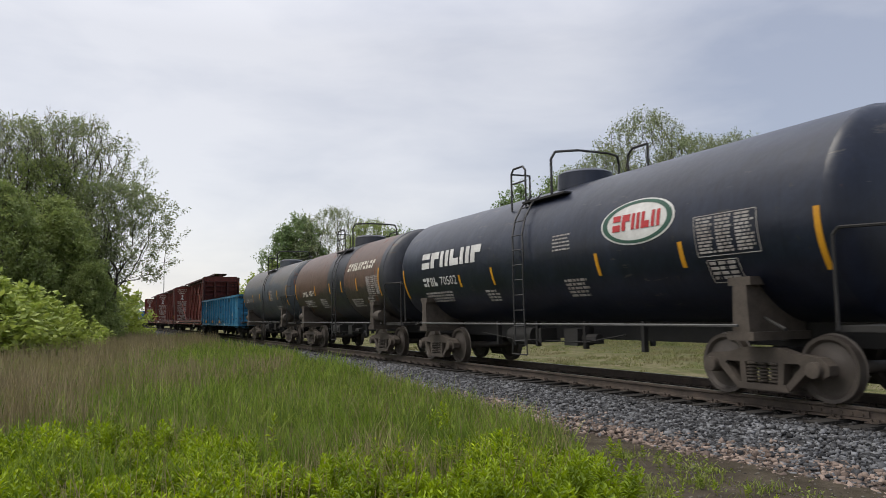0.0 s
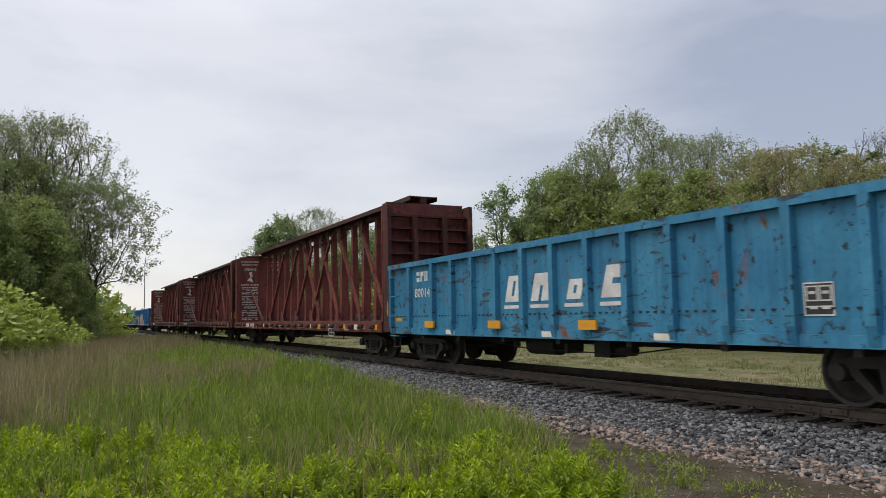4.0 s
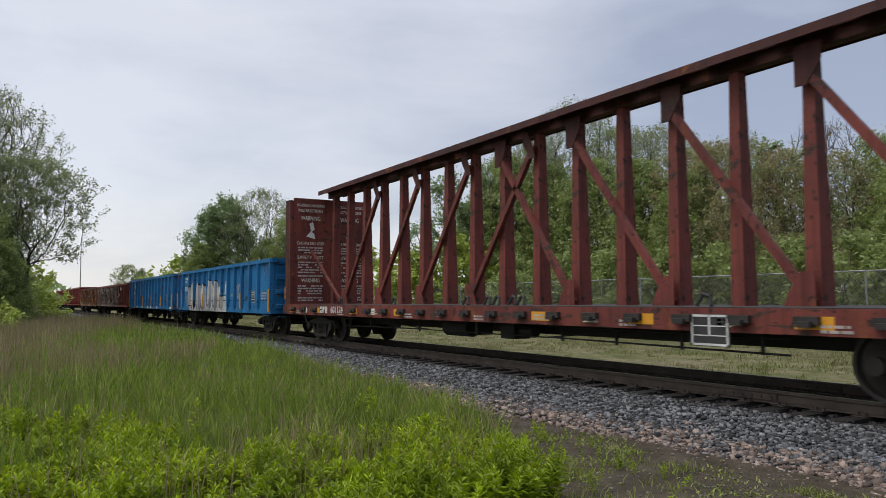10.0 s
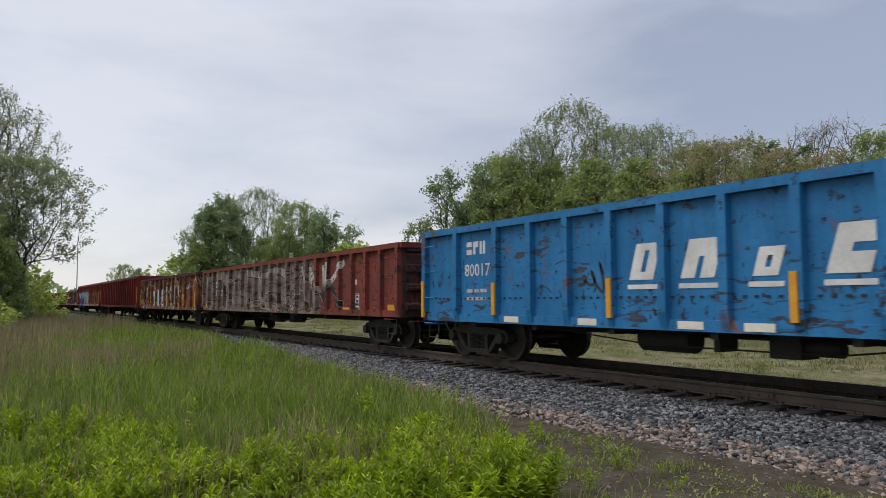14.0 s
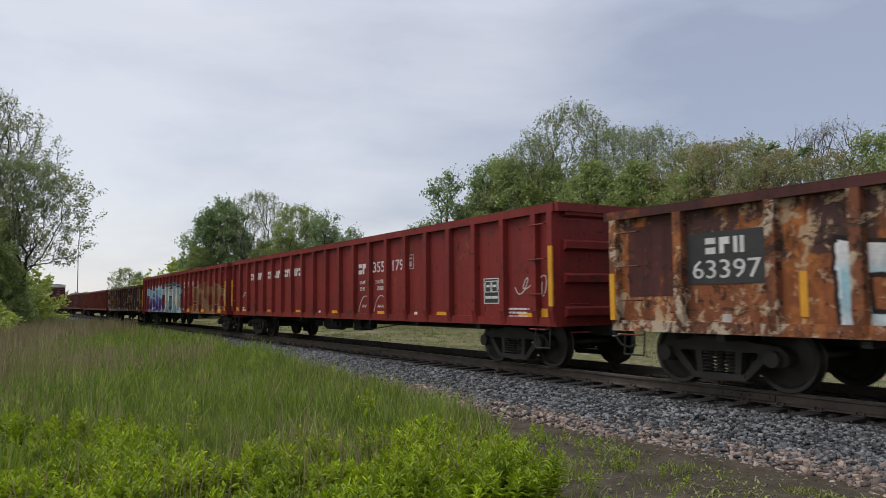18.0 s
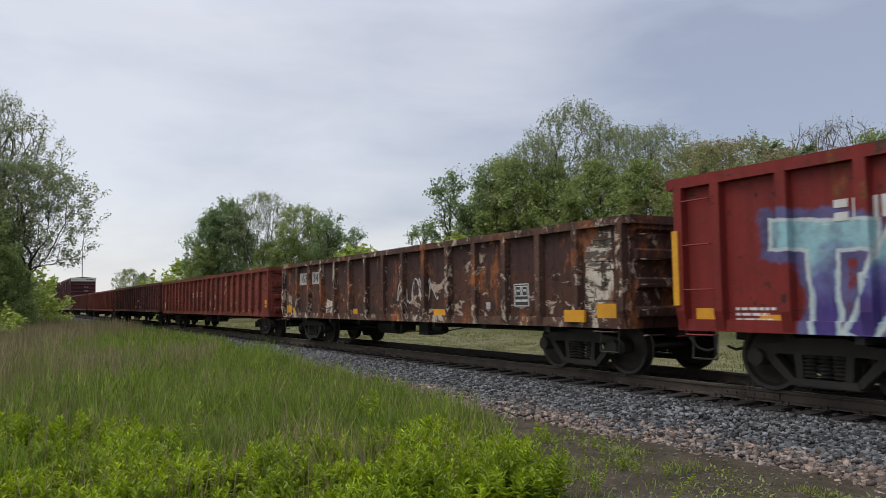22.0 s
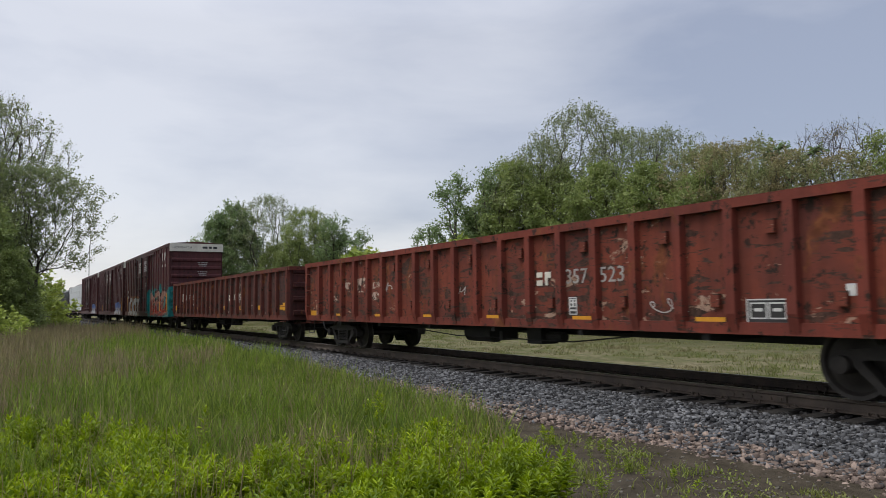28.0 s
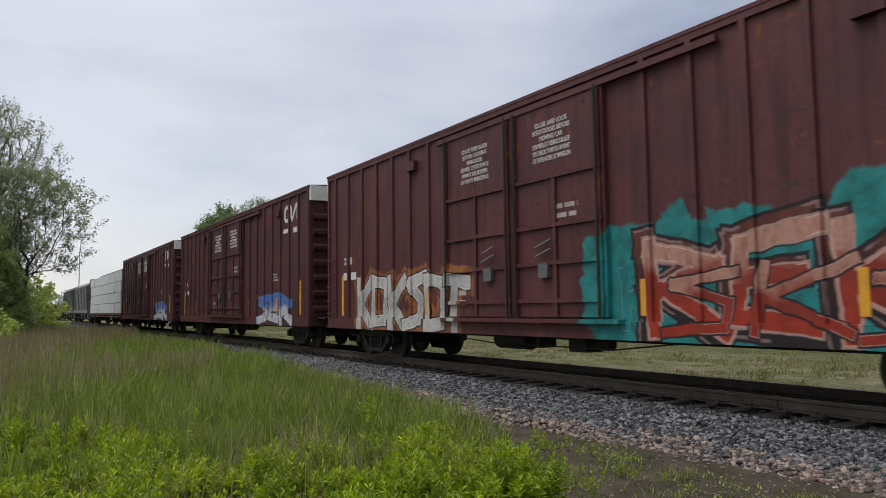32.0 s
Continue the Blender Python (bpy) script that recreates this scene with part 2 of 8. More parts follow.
    if bare is not None:
        flake = n.math("MULTIPLY_ADD", n.math("SUBTRACT", patch, 0.5), 0.4, n.noise(n.scaled(at, 2.0, 2.0, 1.5), 2.2, 9.0, 0.76, 0.6))
        flake = n.math("ADD", flake, n.span(px, -6.5, -2.5, bare_at, 0.0))
        col = n.mix(n.span(flake, 0.56, 0.59), col, bare)
    if fresh:
        col = sprayed(col)
    col = n.mix(n.math("MULTIPLY", n.span(grain, 0.42, 0.68), 0.28), col, tuple(c * 0.5 for c in base))
    dents = n.math("ADD", n.math("MULTIPLY", n.noise(at, 1.4, 3.0), 1.0), n.math("MULTIPLY", grain, 0.14))
    finish(n, col, n.math("ADD", rough, n.math("MULTIPLY", mask, 0.2)), 0.0, n.bump(dents, 0.55, 0.03)).inputs["Specular IOR Level"].default_value = spec
    return m


def plain(name, a, b, scale=6.0, rough=0.7, metal=0.0, bump=0.3, depth=0.01, kind="Object"):
    """Two-tone surface with coarse and fine variation."""
    m, n = begin(name)
    at = n.coords(kind)
    coarse, fine = n.noise(at, scale, 6.0, 0.6), n.noise(at, scale * 7, 4.0, 0.65)
    col = n.mix(n.span(coarse, 0.32, 0.68), a, b)
    col = n.mix(n.math("MULTIPLY", n.span(fine, 0.4, 0.75), 0.4), col, tuple(c * 0.55 for c in a))
    finish(n, col, rough, metal, n.bump(n.math("ADD", coarse, n.math("MULTIPLY", fine, 0.4)), bump, depth))
    return m


def leafy(name, a, b, c, gloss=0.55, through=0.25, mottle=0.0):
    """Leaf surface: hue varies leaf by leaf and over the crown, some light passes through."""
    m, n = begin(name)
    at = n.coords()
    rnd = n.node("ShaderNodeNewGeometry").outputs["Random Per Island"]
    col = n.mix(n.span(rnd, 0.0, 1.0), a, b)
    col = n.mix(n.span(n.noise(at, 0.5, 3.0, 0.6), 0.42, 0.62), col, c)
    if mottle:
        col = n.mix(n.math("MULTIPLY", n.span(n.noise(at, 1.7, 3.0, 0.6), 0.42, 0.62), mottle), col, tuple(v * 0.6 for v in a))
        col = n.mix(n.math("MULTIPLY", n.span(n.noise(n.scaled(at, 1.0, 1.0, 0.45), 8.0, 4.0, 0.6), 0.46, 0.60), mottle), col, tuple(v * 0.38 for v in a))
    p = n.node("ShaderNodeBsdfPrincipled")
    n.put(p.inputs["Base Color"], col)
    p.inputs["Roughness"].default_value = gloss
    t = n.node("ShaderNodeBsdfTranslucent")
    n.put(t.inputs[0], col)
    mx = n.node("ShaderNodeMixShader")
    mx.inputs[0].default_value = through
    n.link(p.outputs[0], mx.inputs[1])
    n.link(t.outputs[0], mx.inputs[2])
    out = n.node("ShaderNodeOutputMaterial")
    n.link(mx.outputs[0], out.inputs[0])
    return m


STEEL = plain("truck_steel", (0.014, 0.0125, 0.011), (0.036, 0.030, 0.025), 3.0, 0.75, 0.1)
DARK = plain("underframe_black", (0.010, 0.0095, 0.009), (0.021, 0.019, 0.017), 3.0, 0.8)
TREAD = plain("wheel_steel", (0.018, 0.015, 0.013), (0.040, 0.033, 0.028), 5.0, 0.5, 0.3)
RUSTRAIL = plain("rail_rust", (0.040, 0.030, 0.024), (0.085, 0.063, 0.048), 4.0, 0.8)
SHINE = plain("rail_head_steel", (0.32, 0.31, 0.30), (0.42, 0.41, 0.40), 8.0, 0.3, 0.9, 0.05)
TIE = plain("tie_wood", (0.011, 0.0095, 0.008), (0.034, 0.028, 0.023), 2.5, 0.9, 0, 0.8, 0.02)
WHITE = plain("white_lettering", (0.62, 0.62, 0.60), (0.42, 0.41, 0.39), 2.5, 0.7, 0, 0.1)
FADED = plain("faded_white_lettering", (0.42, 0.40, 0.38), (0.22, 0.19, 0.17), 3.5, 0.8, 0, 0.1)
YELLOW = plain("reflective_yellow", (0.62, 0.30, 0.012), (0.50, 0.22, 0.01), 4.0, 0.5, 0, 0.05)
BLACKP = plain("black_panel_paint", (0.012, 0.012, 0.013), (0.03, 0.029, 0.028), 3.0, 0.6)
RED = plain("red_lettering", (0.42, 0.02, 0.025), (0.33, 0.02, 0.02), 4.0, 0.6)
GREEN = plain("green_ring_paint", (0.015, 0.06, 0.04), (0.02, 0.08, 0.05), 4.0, 0.6)
CREAM = plain("cream_end_paint", (0.66, 0.63, 0.54), (0.52, 0.49, 0.42), 2.0, 0.6)
GALV = plain("galvanised_wire", (0.30, 0.31, 0.31), (0.22, 0.22, 0.22), 4.0, 0.5, 0.6, 0.05)


# ---- mesh building ----
class Geo:
    """Collects plain solids into one mesh."""

    def __init__(self):
        self.v, self.f = [], []

    def box(self, x0, x1, y0, y1, z0, z1):
        i = len(self.v)
        self.v += [(x0, y0, z0), (x1, y0, z0), (x1, y1, z0), (x0, y1, z0), (x0, y0, z1), (x1, y0, z1), (x1, y1, z1), (x0, y1, z1)]
        self.f += [tuple(i + k for k in q) for q in ((0, 3, 2, 1), (4, 5, 6, 7), (0, 1, 5, 4), (1, 2, 6, 5), (2, 3, 7, 6), (3, 0, 4, 7))]
        return self

    def tube(self, a, b, r, n=8, r1=None):
        a, b = Vector(a), Vector(b)
        w = (b - a).normalized()
        u = w.orthogonal().normalized()
        s = w.cross(u)
        i = len(self.v)
        for p, rr in ((a, r), (b, r if r1 is None else r1)):
            for k in range(n):
                t = 2 * math.pi * k / n
                self.v.append(tuple(p + (u * math.cos(t) + s * math.sin(t)) * rr))
        self.f += [(i + k, i + (k + 1) % n, i + n + (k + 1) % n, i + n + k) for k in range(n)]
        self.f += [tuple(i + k for k in range(n - 1, -1, -1)), tuple(i + n + k for k in range(n))]
        return self

    def path(self, pts, r, n=6):
        for a, b in zip(pts, pts[1:]):
            self.tube(a, b, r, n)
        return self

    def prism(self, pts, y0, y1):
        """Outline of (x, z) points, run from y0 to y1."""
        i, n = len(self.v), len(pts)
        self.v += [(x, y0, z) for x, z in pts] + [(x, y1, z) for x, z in pts]
        self.f += [(i + k, i + (k + 1) % n, i + n + (k + 1) % n, i + n + k) for k in range(n)]
        self.f += [tuple(i + k for k in range(n - 1, -1, -1)), tuple(i + n + k for k in range(n))]
        return self

    def turned(self, profile, n=24, axis="x", at=(0, 0, 0)):
        """Profile of (along, radius) turned round an axis."""
        i = len(self.v)
        for a, r in profile:
            for k in range(n):
                t = 2 * math.pi * k / n
                p = (a, r * math.cos(t), r * math.sin(t)) if axis == "x" else (r * math.cos(t), a, r * math.sin(t)) if axis == "y" else (r * math.cos(t), r * math.sin(t), a)
                self.v.append((p[0] + at[0], p[1] + at[1], p[2] + at[2]))
        for j in range(len(profile) - 1):
            for k in range(n):
                self.f.append((i + j * n + k, i + j * n + (k + 1) % n, i + (j + 1) * n + (k + 1) % n, i + (j + 1) * n + k))
        self.f += [tuple(i + k for k in range(n)), tuple(i + (len(profile) - 1) * n + k for k in range(n))]
        return self

    def mesh(self, name, material, smooth=False):
        me = bpy.data.meshes.new(name)
        me.from_pydata(self.v, [], self.f)
        me.materials.append(material)
        bm = bmesh.new()
        bm.from_mesh(me)
        bmesh.ops.recalc_face_normals(bm, faces=bm.faces)
        if smooth:
            for f in bm.faces:
                f.smooth = True
            for e in bm.edges:
                if len(e.link_faces) == 2 and e.calc_face_angle(0) > 0.7:
                    e.smooth = False
        bm.to_mesh(me)
        bm.free()
        return me


def part(name, geo, material, parent, label="", smooth=False):
    """One mesh object under a thing or under a part."""
    me = geo if isinstance(geo, bpy.types.Mesh) else geo.mesh(name, material, smooth)
    ob = new(name, me)
    ob.parent = parent
    if label:
        ob["label"] = label
    return ob


def bulk(name, verts, faces, material, smooth=False):
    """A mesh of many alike faces from arrays: verts (n, 3), faces (m, k)."""
    me = bpy.data.meshes.new(name)
    k = faces.shape[1]
    me.vertices.add(len(verts))
    me.vertices.foreach_set("co", verts.astype(np.float32).ravel())
    me.loops.add(faces.size)
    me.loops.foreach_set("vertex_index", faces.astype(np.int32).ravel())
    me.polygons.add(len(faces))
    me.polygons.foreach_set("loop_start", np.arange(0, faces.size, k, dtype=np.int32))
    if smooth:
        me.polygons.foreach_set("use_smooth", np.ones(len(faces), dtype=bool))
    me.update(calc_edges=True)
    me.materials.append(material)
    return me


def writing(name, text, size, material, parent, x, y, z, width=None, end=0, label="", raised=0.003):
    """Lettering on a car's near side (end 0), on its leading end (1) or facing along the car (2)."""
    cu = bpy.data.curves.new(name, "FONT")
    cu.body, cu.size, cu.align_x, cu.align_y, cu.extrude = text, size, "CENTER", "CENTER", raised
    cu.space_line, cu.resolution_u = 0.9, 2
    tmp = bpy.data.objects.new(name, cu)
    me = bpy.data.meshes.new_from_object(tmp)
    bpy.data.objects.remove(tmp)
    me.materials.clear()
    me.materials.append(material)
    xs = [v.co.x for v in me.vertices] or [0, 1]
    squeeze = width / (max(xs) - min(xs)) if width else 1.0
    turn = Matrix.Rotation(radians(90), 4, "X")
    if end:
        turn = Matrix.Rotation(radians(90), 4, "Z") @ turn
    me.transform(Matrix.Translation((x, y, z)) @ turn @ Matrix.Diagonal((squeeze, 1, 1, 1)))
    ob = part(name, me, material, parent, label)
    return ob

TRACK = 9.80

# ---- ground and track ----
def ground_material():
    m, n = begin("ground_soil_and_turf")
    at = n.coords()
    x, y, z = n.split(at)
    soft = n.noise(at, 0.6, 6.0, 0.6)
    fine = n.noise(at, 14.0, 5.0, 0.7)
    turf = n.mix(n.span(soft, 0.35, 0.65), (0.040, 0.050, 0.018), (0.085, 0.078, 0.036))
    soil = n.mix(n.span(n.noise(at, 2.0, 6.0, 0.65), 0.35, 0.65), (0.043, 0.036, 0.027), (0.084, 0.070, 0.053))
    edge = n.math("MULTIPLY_ADD", n.math("SUBTRACT", soft, 0.5), 2.2, y)
    # bare service path beside the ballast
    bare = n.math("MULTIPLY", n.span(edge, 3.2, 4.4), n.span(edge, 12.0, 11.0))
    col = n.mix(bare, turf, soil)
    # dry cut strip beyond the track
    dry = n.mix(n.span(n.noise(n.scaled(at, 0.5, 1.0, 1.0), 1.2, 7.0, 0.75), 0.40, 0.60), (0.215, 0.185, 0.115), (0.085, 0.100, 0.034))
    dry = n.mix(n.math("MULTIPLY", n.span(n.noise(at, 5.0, 6.0, 0.75), 0.45, 0.62), 0.75), dry, (0.075, 0.075, 0.035))
    strip = n.math("MULTIPLY", n.span(edge, 12.4, 13.2), n.span(edge, 26.0, 18.0))
    col = n.mix(strip, col, dry)
    col = n.mix(n.math("MULTIPLY", n.span(fine, 0.42, 0.7), 0.5), col, (0.045, 0.04, 0.028))
    finish(n, col, 0.95, 0.0, n.bump(n.math("ADD", n.math("MULTIPLY", soft, 2.0), fine), 0.7, 0.05)).inputs["Specular IOR Level"].default_value = 0.03
    return m


def ground_height(x, y):
    base = -0.56 + 0.05 * math.sin(x * 0.35) * math.cos(y * 0.5)
    if y > 12:
        base = -0.50 + 0.012 * min(max(y - 14, 0), 30)
    if y < 0:
        base += 0.02 * min(-y, 12)
    return base


def build_ground():
    xs = sorted(set([-2500, -1500, -900, -500, -320, -220, -160, -120] + [round(-100 + 2.0 * k, 2) for k in range(40)] + [round(-20 + 0.8 * k, 2) for k in range(40)] + [20, 40, 80, 160, 400, 1000, 2500]))
    ys = sorted(set([-2500, -1000, -400, -200, -100, -60, -40, -28, -20] + [round(-14 + 0.8 * k, 2) for k in range(34)] + [14, 16, 20, 26, 32, 40, 60, 90, 150, 300, 800, 2500]))
    v = np.array([(x, y, ground_height(x, y)) for y in ys for x in xs])
    nx = len(xs)
    f = np.array([(j * nx + i, j * nx + i + 1, (j + 1) * nx + i + 1, (j + 1) * nx + i) for j in range(len(ys) - 1) for i in range(nx - 1)])
    ob = new("ground", bulk("ground", v, f, ground_material(), True))
    tagged(ob, "uneven soil and turf with a bare service path beside the ballast", "ground", kind="structure")


build_ground()


def stone_material():
    m, n = begin("ballast_stone")
    geo = n.node("ShaderNodeNewGeometry")
    info = n.node("ShaderNodeObjectInfo")
    at = geo.outputs["Position"]
    x, y, z = n.split(at)
    pick = n.math("FRACT", n.math("ADD", geo.outputs["Random Per Island"], info.outputs["Random"]))
    other = n.math("FRACT", n.math("MULTIPLY", pick, 37.0))
    grey = n.mix(n.math("POWER", pick, 1.8), (0.024, 0.025, 0.028), (0.205, 0.21, 0.222))
    pink = n.mix(n.math("POWER", pick, 1.3), (0.075, 0.055, 0.046), (0.34, 0.26, 0.215))
    low = n.math("MULTIPLY_ADD", n.math("SUBTRACT", n.noise(at, 1.2, 4.0, 0.6), 0.5), 1.1, y)
    # the toe is a mixture of pinkish and grey stones
    toe = n.math("GREATER_THAN", n.span(low, 7.55, 7.0, 0.0, 0.85), other)
    col = n.mix(toe, grey, pink)
    col = n.mix(n.span(y, 6.80, 6.70), col, n.mix(pick, (0.05, 0.045, 0.036), (0.17, 0.155, 0.13)))
    col = n.mix(n.math("MULTIPLY", n.span(n.noise(at, 30.0, 4.0, 0.7), 0.4, 0.7), 0.4), col, (0.06, 0.055, 0.05))
    # oily stain between the rails, darkened further to paint in the train's shadow
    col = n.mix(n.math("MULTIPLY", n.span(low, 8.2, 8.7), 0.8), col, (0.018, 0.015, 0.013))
    finish(n, col, 0.85, 0.0, n.bump(n.noise(at, 40.0, 4.0), 0.4, 0.01)).inputs["Specular IOR Level"].default_value = 0.2
    return m


def ballast_bed_material():
    m, n = begin("ballast_bed")
    at = n.coords()
    x, y, z = n.split(at)
    cell = n.voronoi(at, 17.0, "F1", "Color")
    gap = n.voronoi(at, 17.0, "F1")
    tone = n.split(cell)[0]
    grey = n.mix(tone, (0.025, 0.027, 0.031), (0.13, 0.133, 0.143))
    pink = n.mix(tone, (0.09, 0.07, 0.06), (0.22, 0.18, 0.16))
    low = n.math("MULTIPLY_ADD", n.math("SUBTRACT", n.noise(at, 1.2, 4.0, 0.6), 0.5), 1.1, y)
    col = n.mix(n.span(low, 7.45, 7.2), grey, pink)
    # shade in the crevices between stones, painted into the colour
    col = n.mix(n.span(gap, 0.35, 0.75), col, (0.035, 0.033, 0.034))
    # bed colour under the train: oil plus painted-in shade of the cars
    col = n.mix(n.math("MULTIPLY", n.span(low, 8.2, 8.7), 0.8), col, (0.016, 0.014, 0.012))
    finish(n, col, 0.9, 0.0, n.bump(gap, 1.0, -0.05)).inputs["Specular IOR Level"].default_value = 0.1
    return m


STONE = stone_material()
PROFILE = ((6.82, -0.62), (6.98, -0.54), (7.4, -0.43), (8.0, -0.29), (8.35, -0.225), (9.8, -0.23), (11.25, -0.225), (11.7, -0.30), (12.9, -0.56))


def bed_height(y):
    for (a, za), (b, zb) in zip(PROFILE, PROFILE[1:]):
        if a <= y <= b:
            return za + (zb - za) * (y - a) / (b - a)
    return -0.6


def build_track():
    xs = [-900, -500, -300, -200, -140, -100] + [round(-80 + 1.0 * k, 2) for k in range(110)] + [40, 80]
    rnd = random.Random(4)
    v = np.array([(x, y, z + rnd.uniform(-0.012, 0.012)) for y, z in PROFILE for x in xs])
    nx = len(xs)
    f = np.array([(j * nx + i, j * nx + i + 1, (j + 1) * nx + i + 1, (j + 1) * nx + i) for j in range(len(PROFILE) - 1) for i in range(nx - 1)])
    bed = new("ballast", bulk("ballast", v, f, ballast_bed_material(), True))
    tagged(bed, "grey crushed-stone ballast bed with a pinkish toe", "ballast", kind="structure")
    # rails
    track = new("railway_track")
    tagged(track, "single rusty railway track on dark wooden ties", "railway track", kind="structure")
    sec = [(-0.07, -0.172), (-0.07, -0.155), (-0.012, -0.14), (-0.010, -0.05), (-0.036, -0.04), (-0.036, -0.008), (-0.028, 0.0), (0.028, 0.0), (0.036, -0.008), (0.036, -0.04), (0.010, -0.05), (0.012, -0.14), (0.07, -0.155), (0.07, -0.172)]
    for s in (-1, 1):
        c = TRACK + s * 0.7525
        cuts = [-900, -300, -120] + [-90 + 11.9 * k for k in range(15)]
        for a, b in zip(cuts, cuts[1:]):
            g = Geo()
            i = len(g.v)
            for x in (a, b - 0.008):
                g.v += [(x, c + dy, z) for dy, z in sec]
            k = len(sec)
            g.f += [(q, (q + 1) % k, k + (q + 1) % k, k + q) for q in range(k)] + [tuple(range(k)), tuple(range(2 * k - 1, k - 1, -1))]
            part("rail", g, RUSTRAIL, track, "rust-brown rail")
            g = Geo().box(a, b - 0.008, c - 0.026, c + 0.026, -0.001, 0.002)
            part("rail_head", g, SHINE, track, "worn bright running surface")
            if b > -60:
                g = Geo().box(b - 0.45, b + 0.45, c - 0.035, c - 0.012, -0.135, -0.05)
                for q in range(6):
                    g.tube((b - 0.38 + 0.15 * q, c - 0.055, -0.095), (b - 0.38 + 0.15 * q, c - 0.03, -0.095), 0.017, 6)
                part("joint_bar", g, RUSTRAIL, track)
    tie = []
    for q in range(4):
        r = random.Random(q)
        g = Geo().box(-0.115, 0.115, -1.30 - r.uniform(0, 0.06), 1.30, -0.36, -0.178 - r.uniform(0, 0.012))
        tie.append(g.mesh("tie", TIE))
    plate = Geo().box(-0.09, 0.09, -0.17, 0.17, -0.180, -0.168)
    for sy in (-1, 1):
        for sx in (-1, 1):
            plate.box(sx * 0.05 - 0.012, sx * 0.05 + 0.012, sy * 0.085 - 0.014, sy * 0.085 + 0.014, -0.17, -0.135)
    plate = plate.mesh("tie_plate", RUSTRAIL)
    r = random.Random(9)
    for k in range(170):
        x = 14 - 0.53 * k
        t = part("tie", tie[k % 4], TIE, track)
        t.location, t.rotation_euler = (x + r.uniform(-0.03, 0.03), TRACK + r.uniform(-0.05, 0.05), 0), (0, 0, r.uniform(-0.02, 0.02))
        if x > -45:
            for s in (-1, 1):
                p = part("tie_plate", plate, RUSTRAIL, track)
                p.location = (x, TRACK + s * 0.7525, 0)
    g = Geo()
    for k in range(500):
        x = 14 - 0.53 * (170 + k)
        g.box(x - 0.115, x + 0.115, TRACK - 1.3, TRACK + 1.3, -0.36, -0.18)
    tagged(part("far_ties", g, TIE, track), kind="stuff")
    return bed


BED = build_track()


def stones(count, area, size, seed):
    """Angular stones as one mesh: jittered, flattened eight-vertex lumps."""
    rnd = np.random.RandomState(seed)
    cube = np.array([(a, b, c) for a in (-1, 1) for b in (-1, 1) for c in (-1, 1)], float)
    faces = np.array([(0, 1, 3, 2), (4, 6, 7, 5), (0, 4, 5, 1), (2, 3, 7, 6), (0, 2, 6, 4), (1, 5, 7, 3)])
    x0, x1, y0, y1 = area
    n = count
    px = x1 - (x1 - x0) * rnd.rand(n) ** 1.35
    py = y0 + (y1 - y0) * rnd.rand(n)
    pz = np.array([bed_height(y) for y in py]) + rnd.uniform(-0.012, 0.022, n)
    v = cube[None] * 0.66 + rnd.uniform(-0.34, 0.34, (n, 8, 3))
    v *= (size * rnd.uniform(0.55, 1.2, n))[:, None, None] * np.stack([rnd.uniform(0.9, 1.5, n), rnd.uniform(0.6, 1.0, n), rnd.uniform(0.4, 0.8, n)], -1)[:, None]
    a, b = rnd.uniform(0, 6.3, n), rnd.uniform(-0.8, 0.8, n)
    ca, sa, cb, sb = np.cos(a)[:, None], np.sin(a)[:, None], np.cos(b)[:, None], np.sin(b)[:, None]
    x, y, z = v[..., 0], v[..., 1], v[..., 2]
    y, z = y * cb - z * sb, y * sb + z * cb
    x, y = x * ca - y * sa, x * sa + y * ca
    v = np.stack([x + px[:, None], y + py[:, None], z + pz[:, None]], -1).reshape(-1, 3)
    f = (faces[None] + (np.arange(n) * 8)[:, None, None]).reshape(-1, 4)
    return v, f


def build_stones():
    sets = [stones(24000, (-26, -1.5, 7.2, 8.5), 0.036, 3), stones(7200, (-22, -1.5, 6.80, 7.4), 0.038, 8), stones(9000, (-60, -20, 6.9, 8.5), 0.055, 5), stones(5000, (-40, 2, 8.6, 11.6), 0.040, 6)]
    # pebbles pressed into the bare path
    pv, pf = stones(3600, (-24, -2.0, 4.2, 6.95), 0.018, 20)
    q = pv.reshape(-1, 8, 3)
    c = q.mean(1)
    q[:, :, 2] += (np.array([ground_height(a, b) for a, b in c[:, :2]]) - c[:, 2])[:, None]
    sets.append((q.reshape(-1, 3), pf))
    count, V, F = 0, [], []
    for v, f in sets:
        V.append(v)
        F.append(f + count)
        count += len(v)
    ob = new("ballast_stones", bulk("ballast_stones", np.concatenate(V), np.concatenate(F), STONE))
    tagged(ob, "loose angular grey and pinkish crushed stones", "ballast", kind="stuff")


build_stones()


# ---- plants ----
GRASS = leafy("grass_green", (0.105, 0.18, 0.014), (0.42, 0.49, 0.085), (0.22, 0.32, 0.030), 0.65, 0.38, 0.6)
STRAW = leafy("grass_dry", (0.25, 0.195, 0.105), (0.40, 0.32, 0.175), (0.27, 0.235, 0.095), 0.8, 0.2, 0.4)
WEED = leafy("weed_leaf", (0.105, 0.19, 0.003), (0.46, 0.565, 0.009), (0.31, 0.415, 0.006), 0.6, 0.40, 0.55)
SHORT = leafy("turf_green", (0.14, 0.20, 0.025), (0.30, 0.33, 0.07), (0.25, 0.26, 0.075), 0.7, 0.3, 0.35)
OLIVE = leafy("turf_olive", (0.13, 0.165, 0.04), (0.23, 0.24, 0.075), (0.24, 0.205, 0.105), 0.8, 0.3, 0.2)


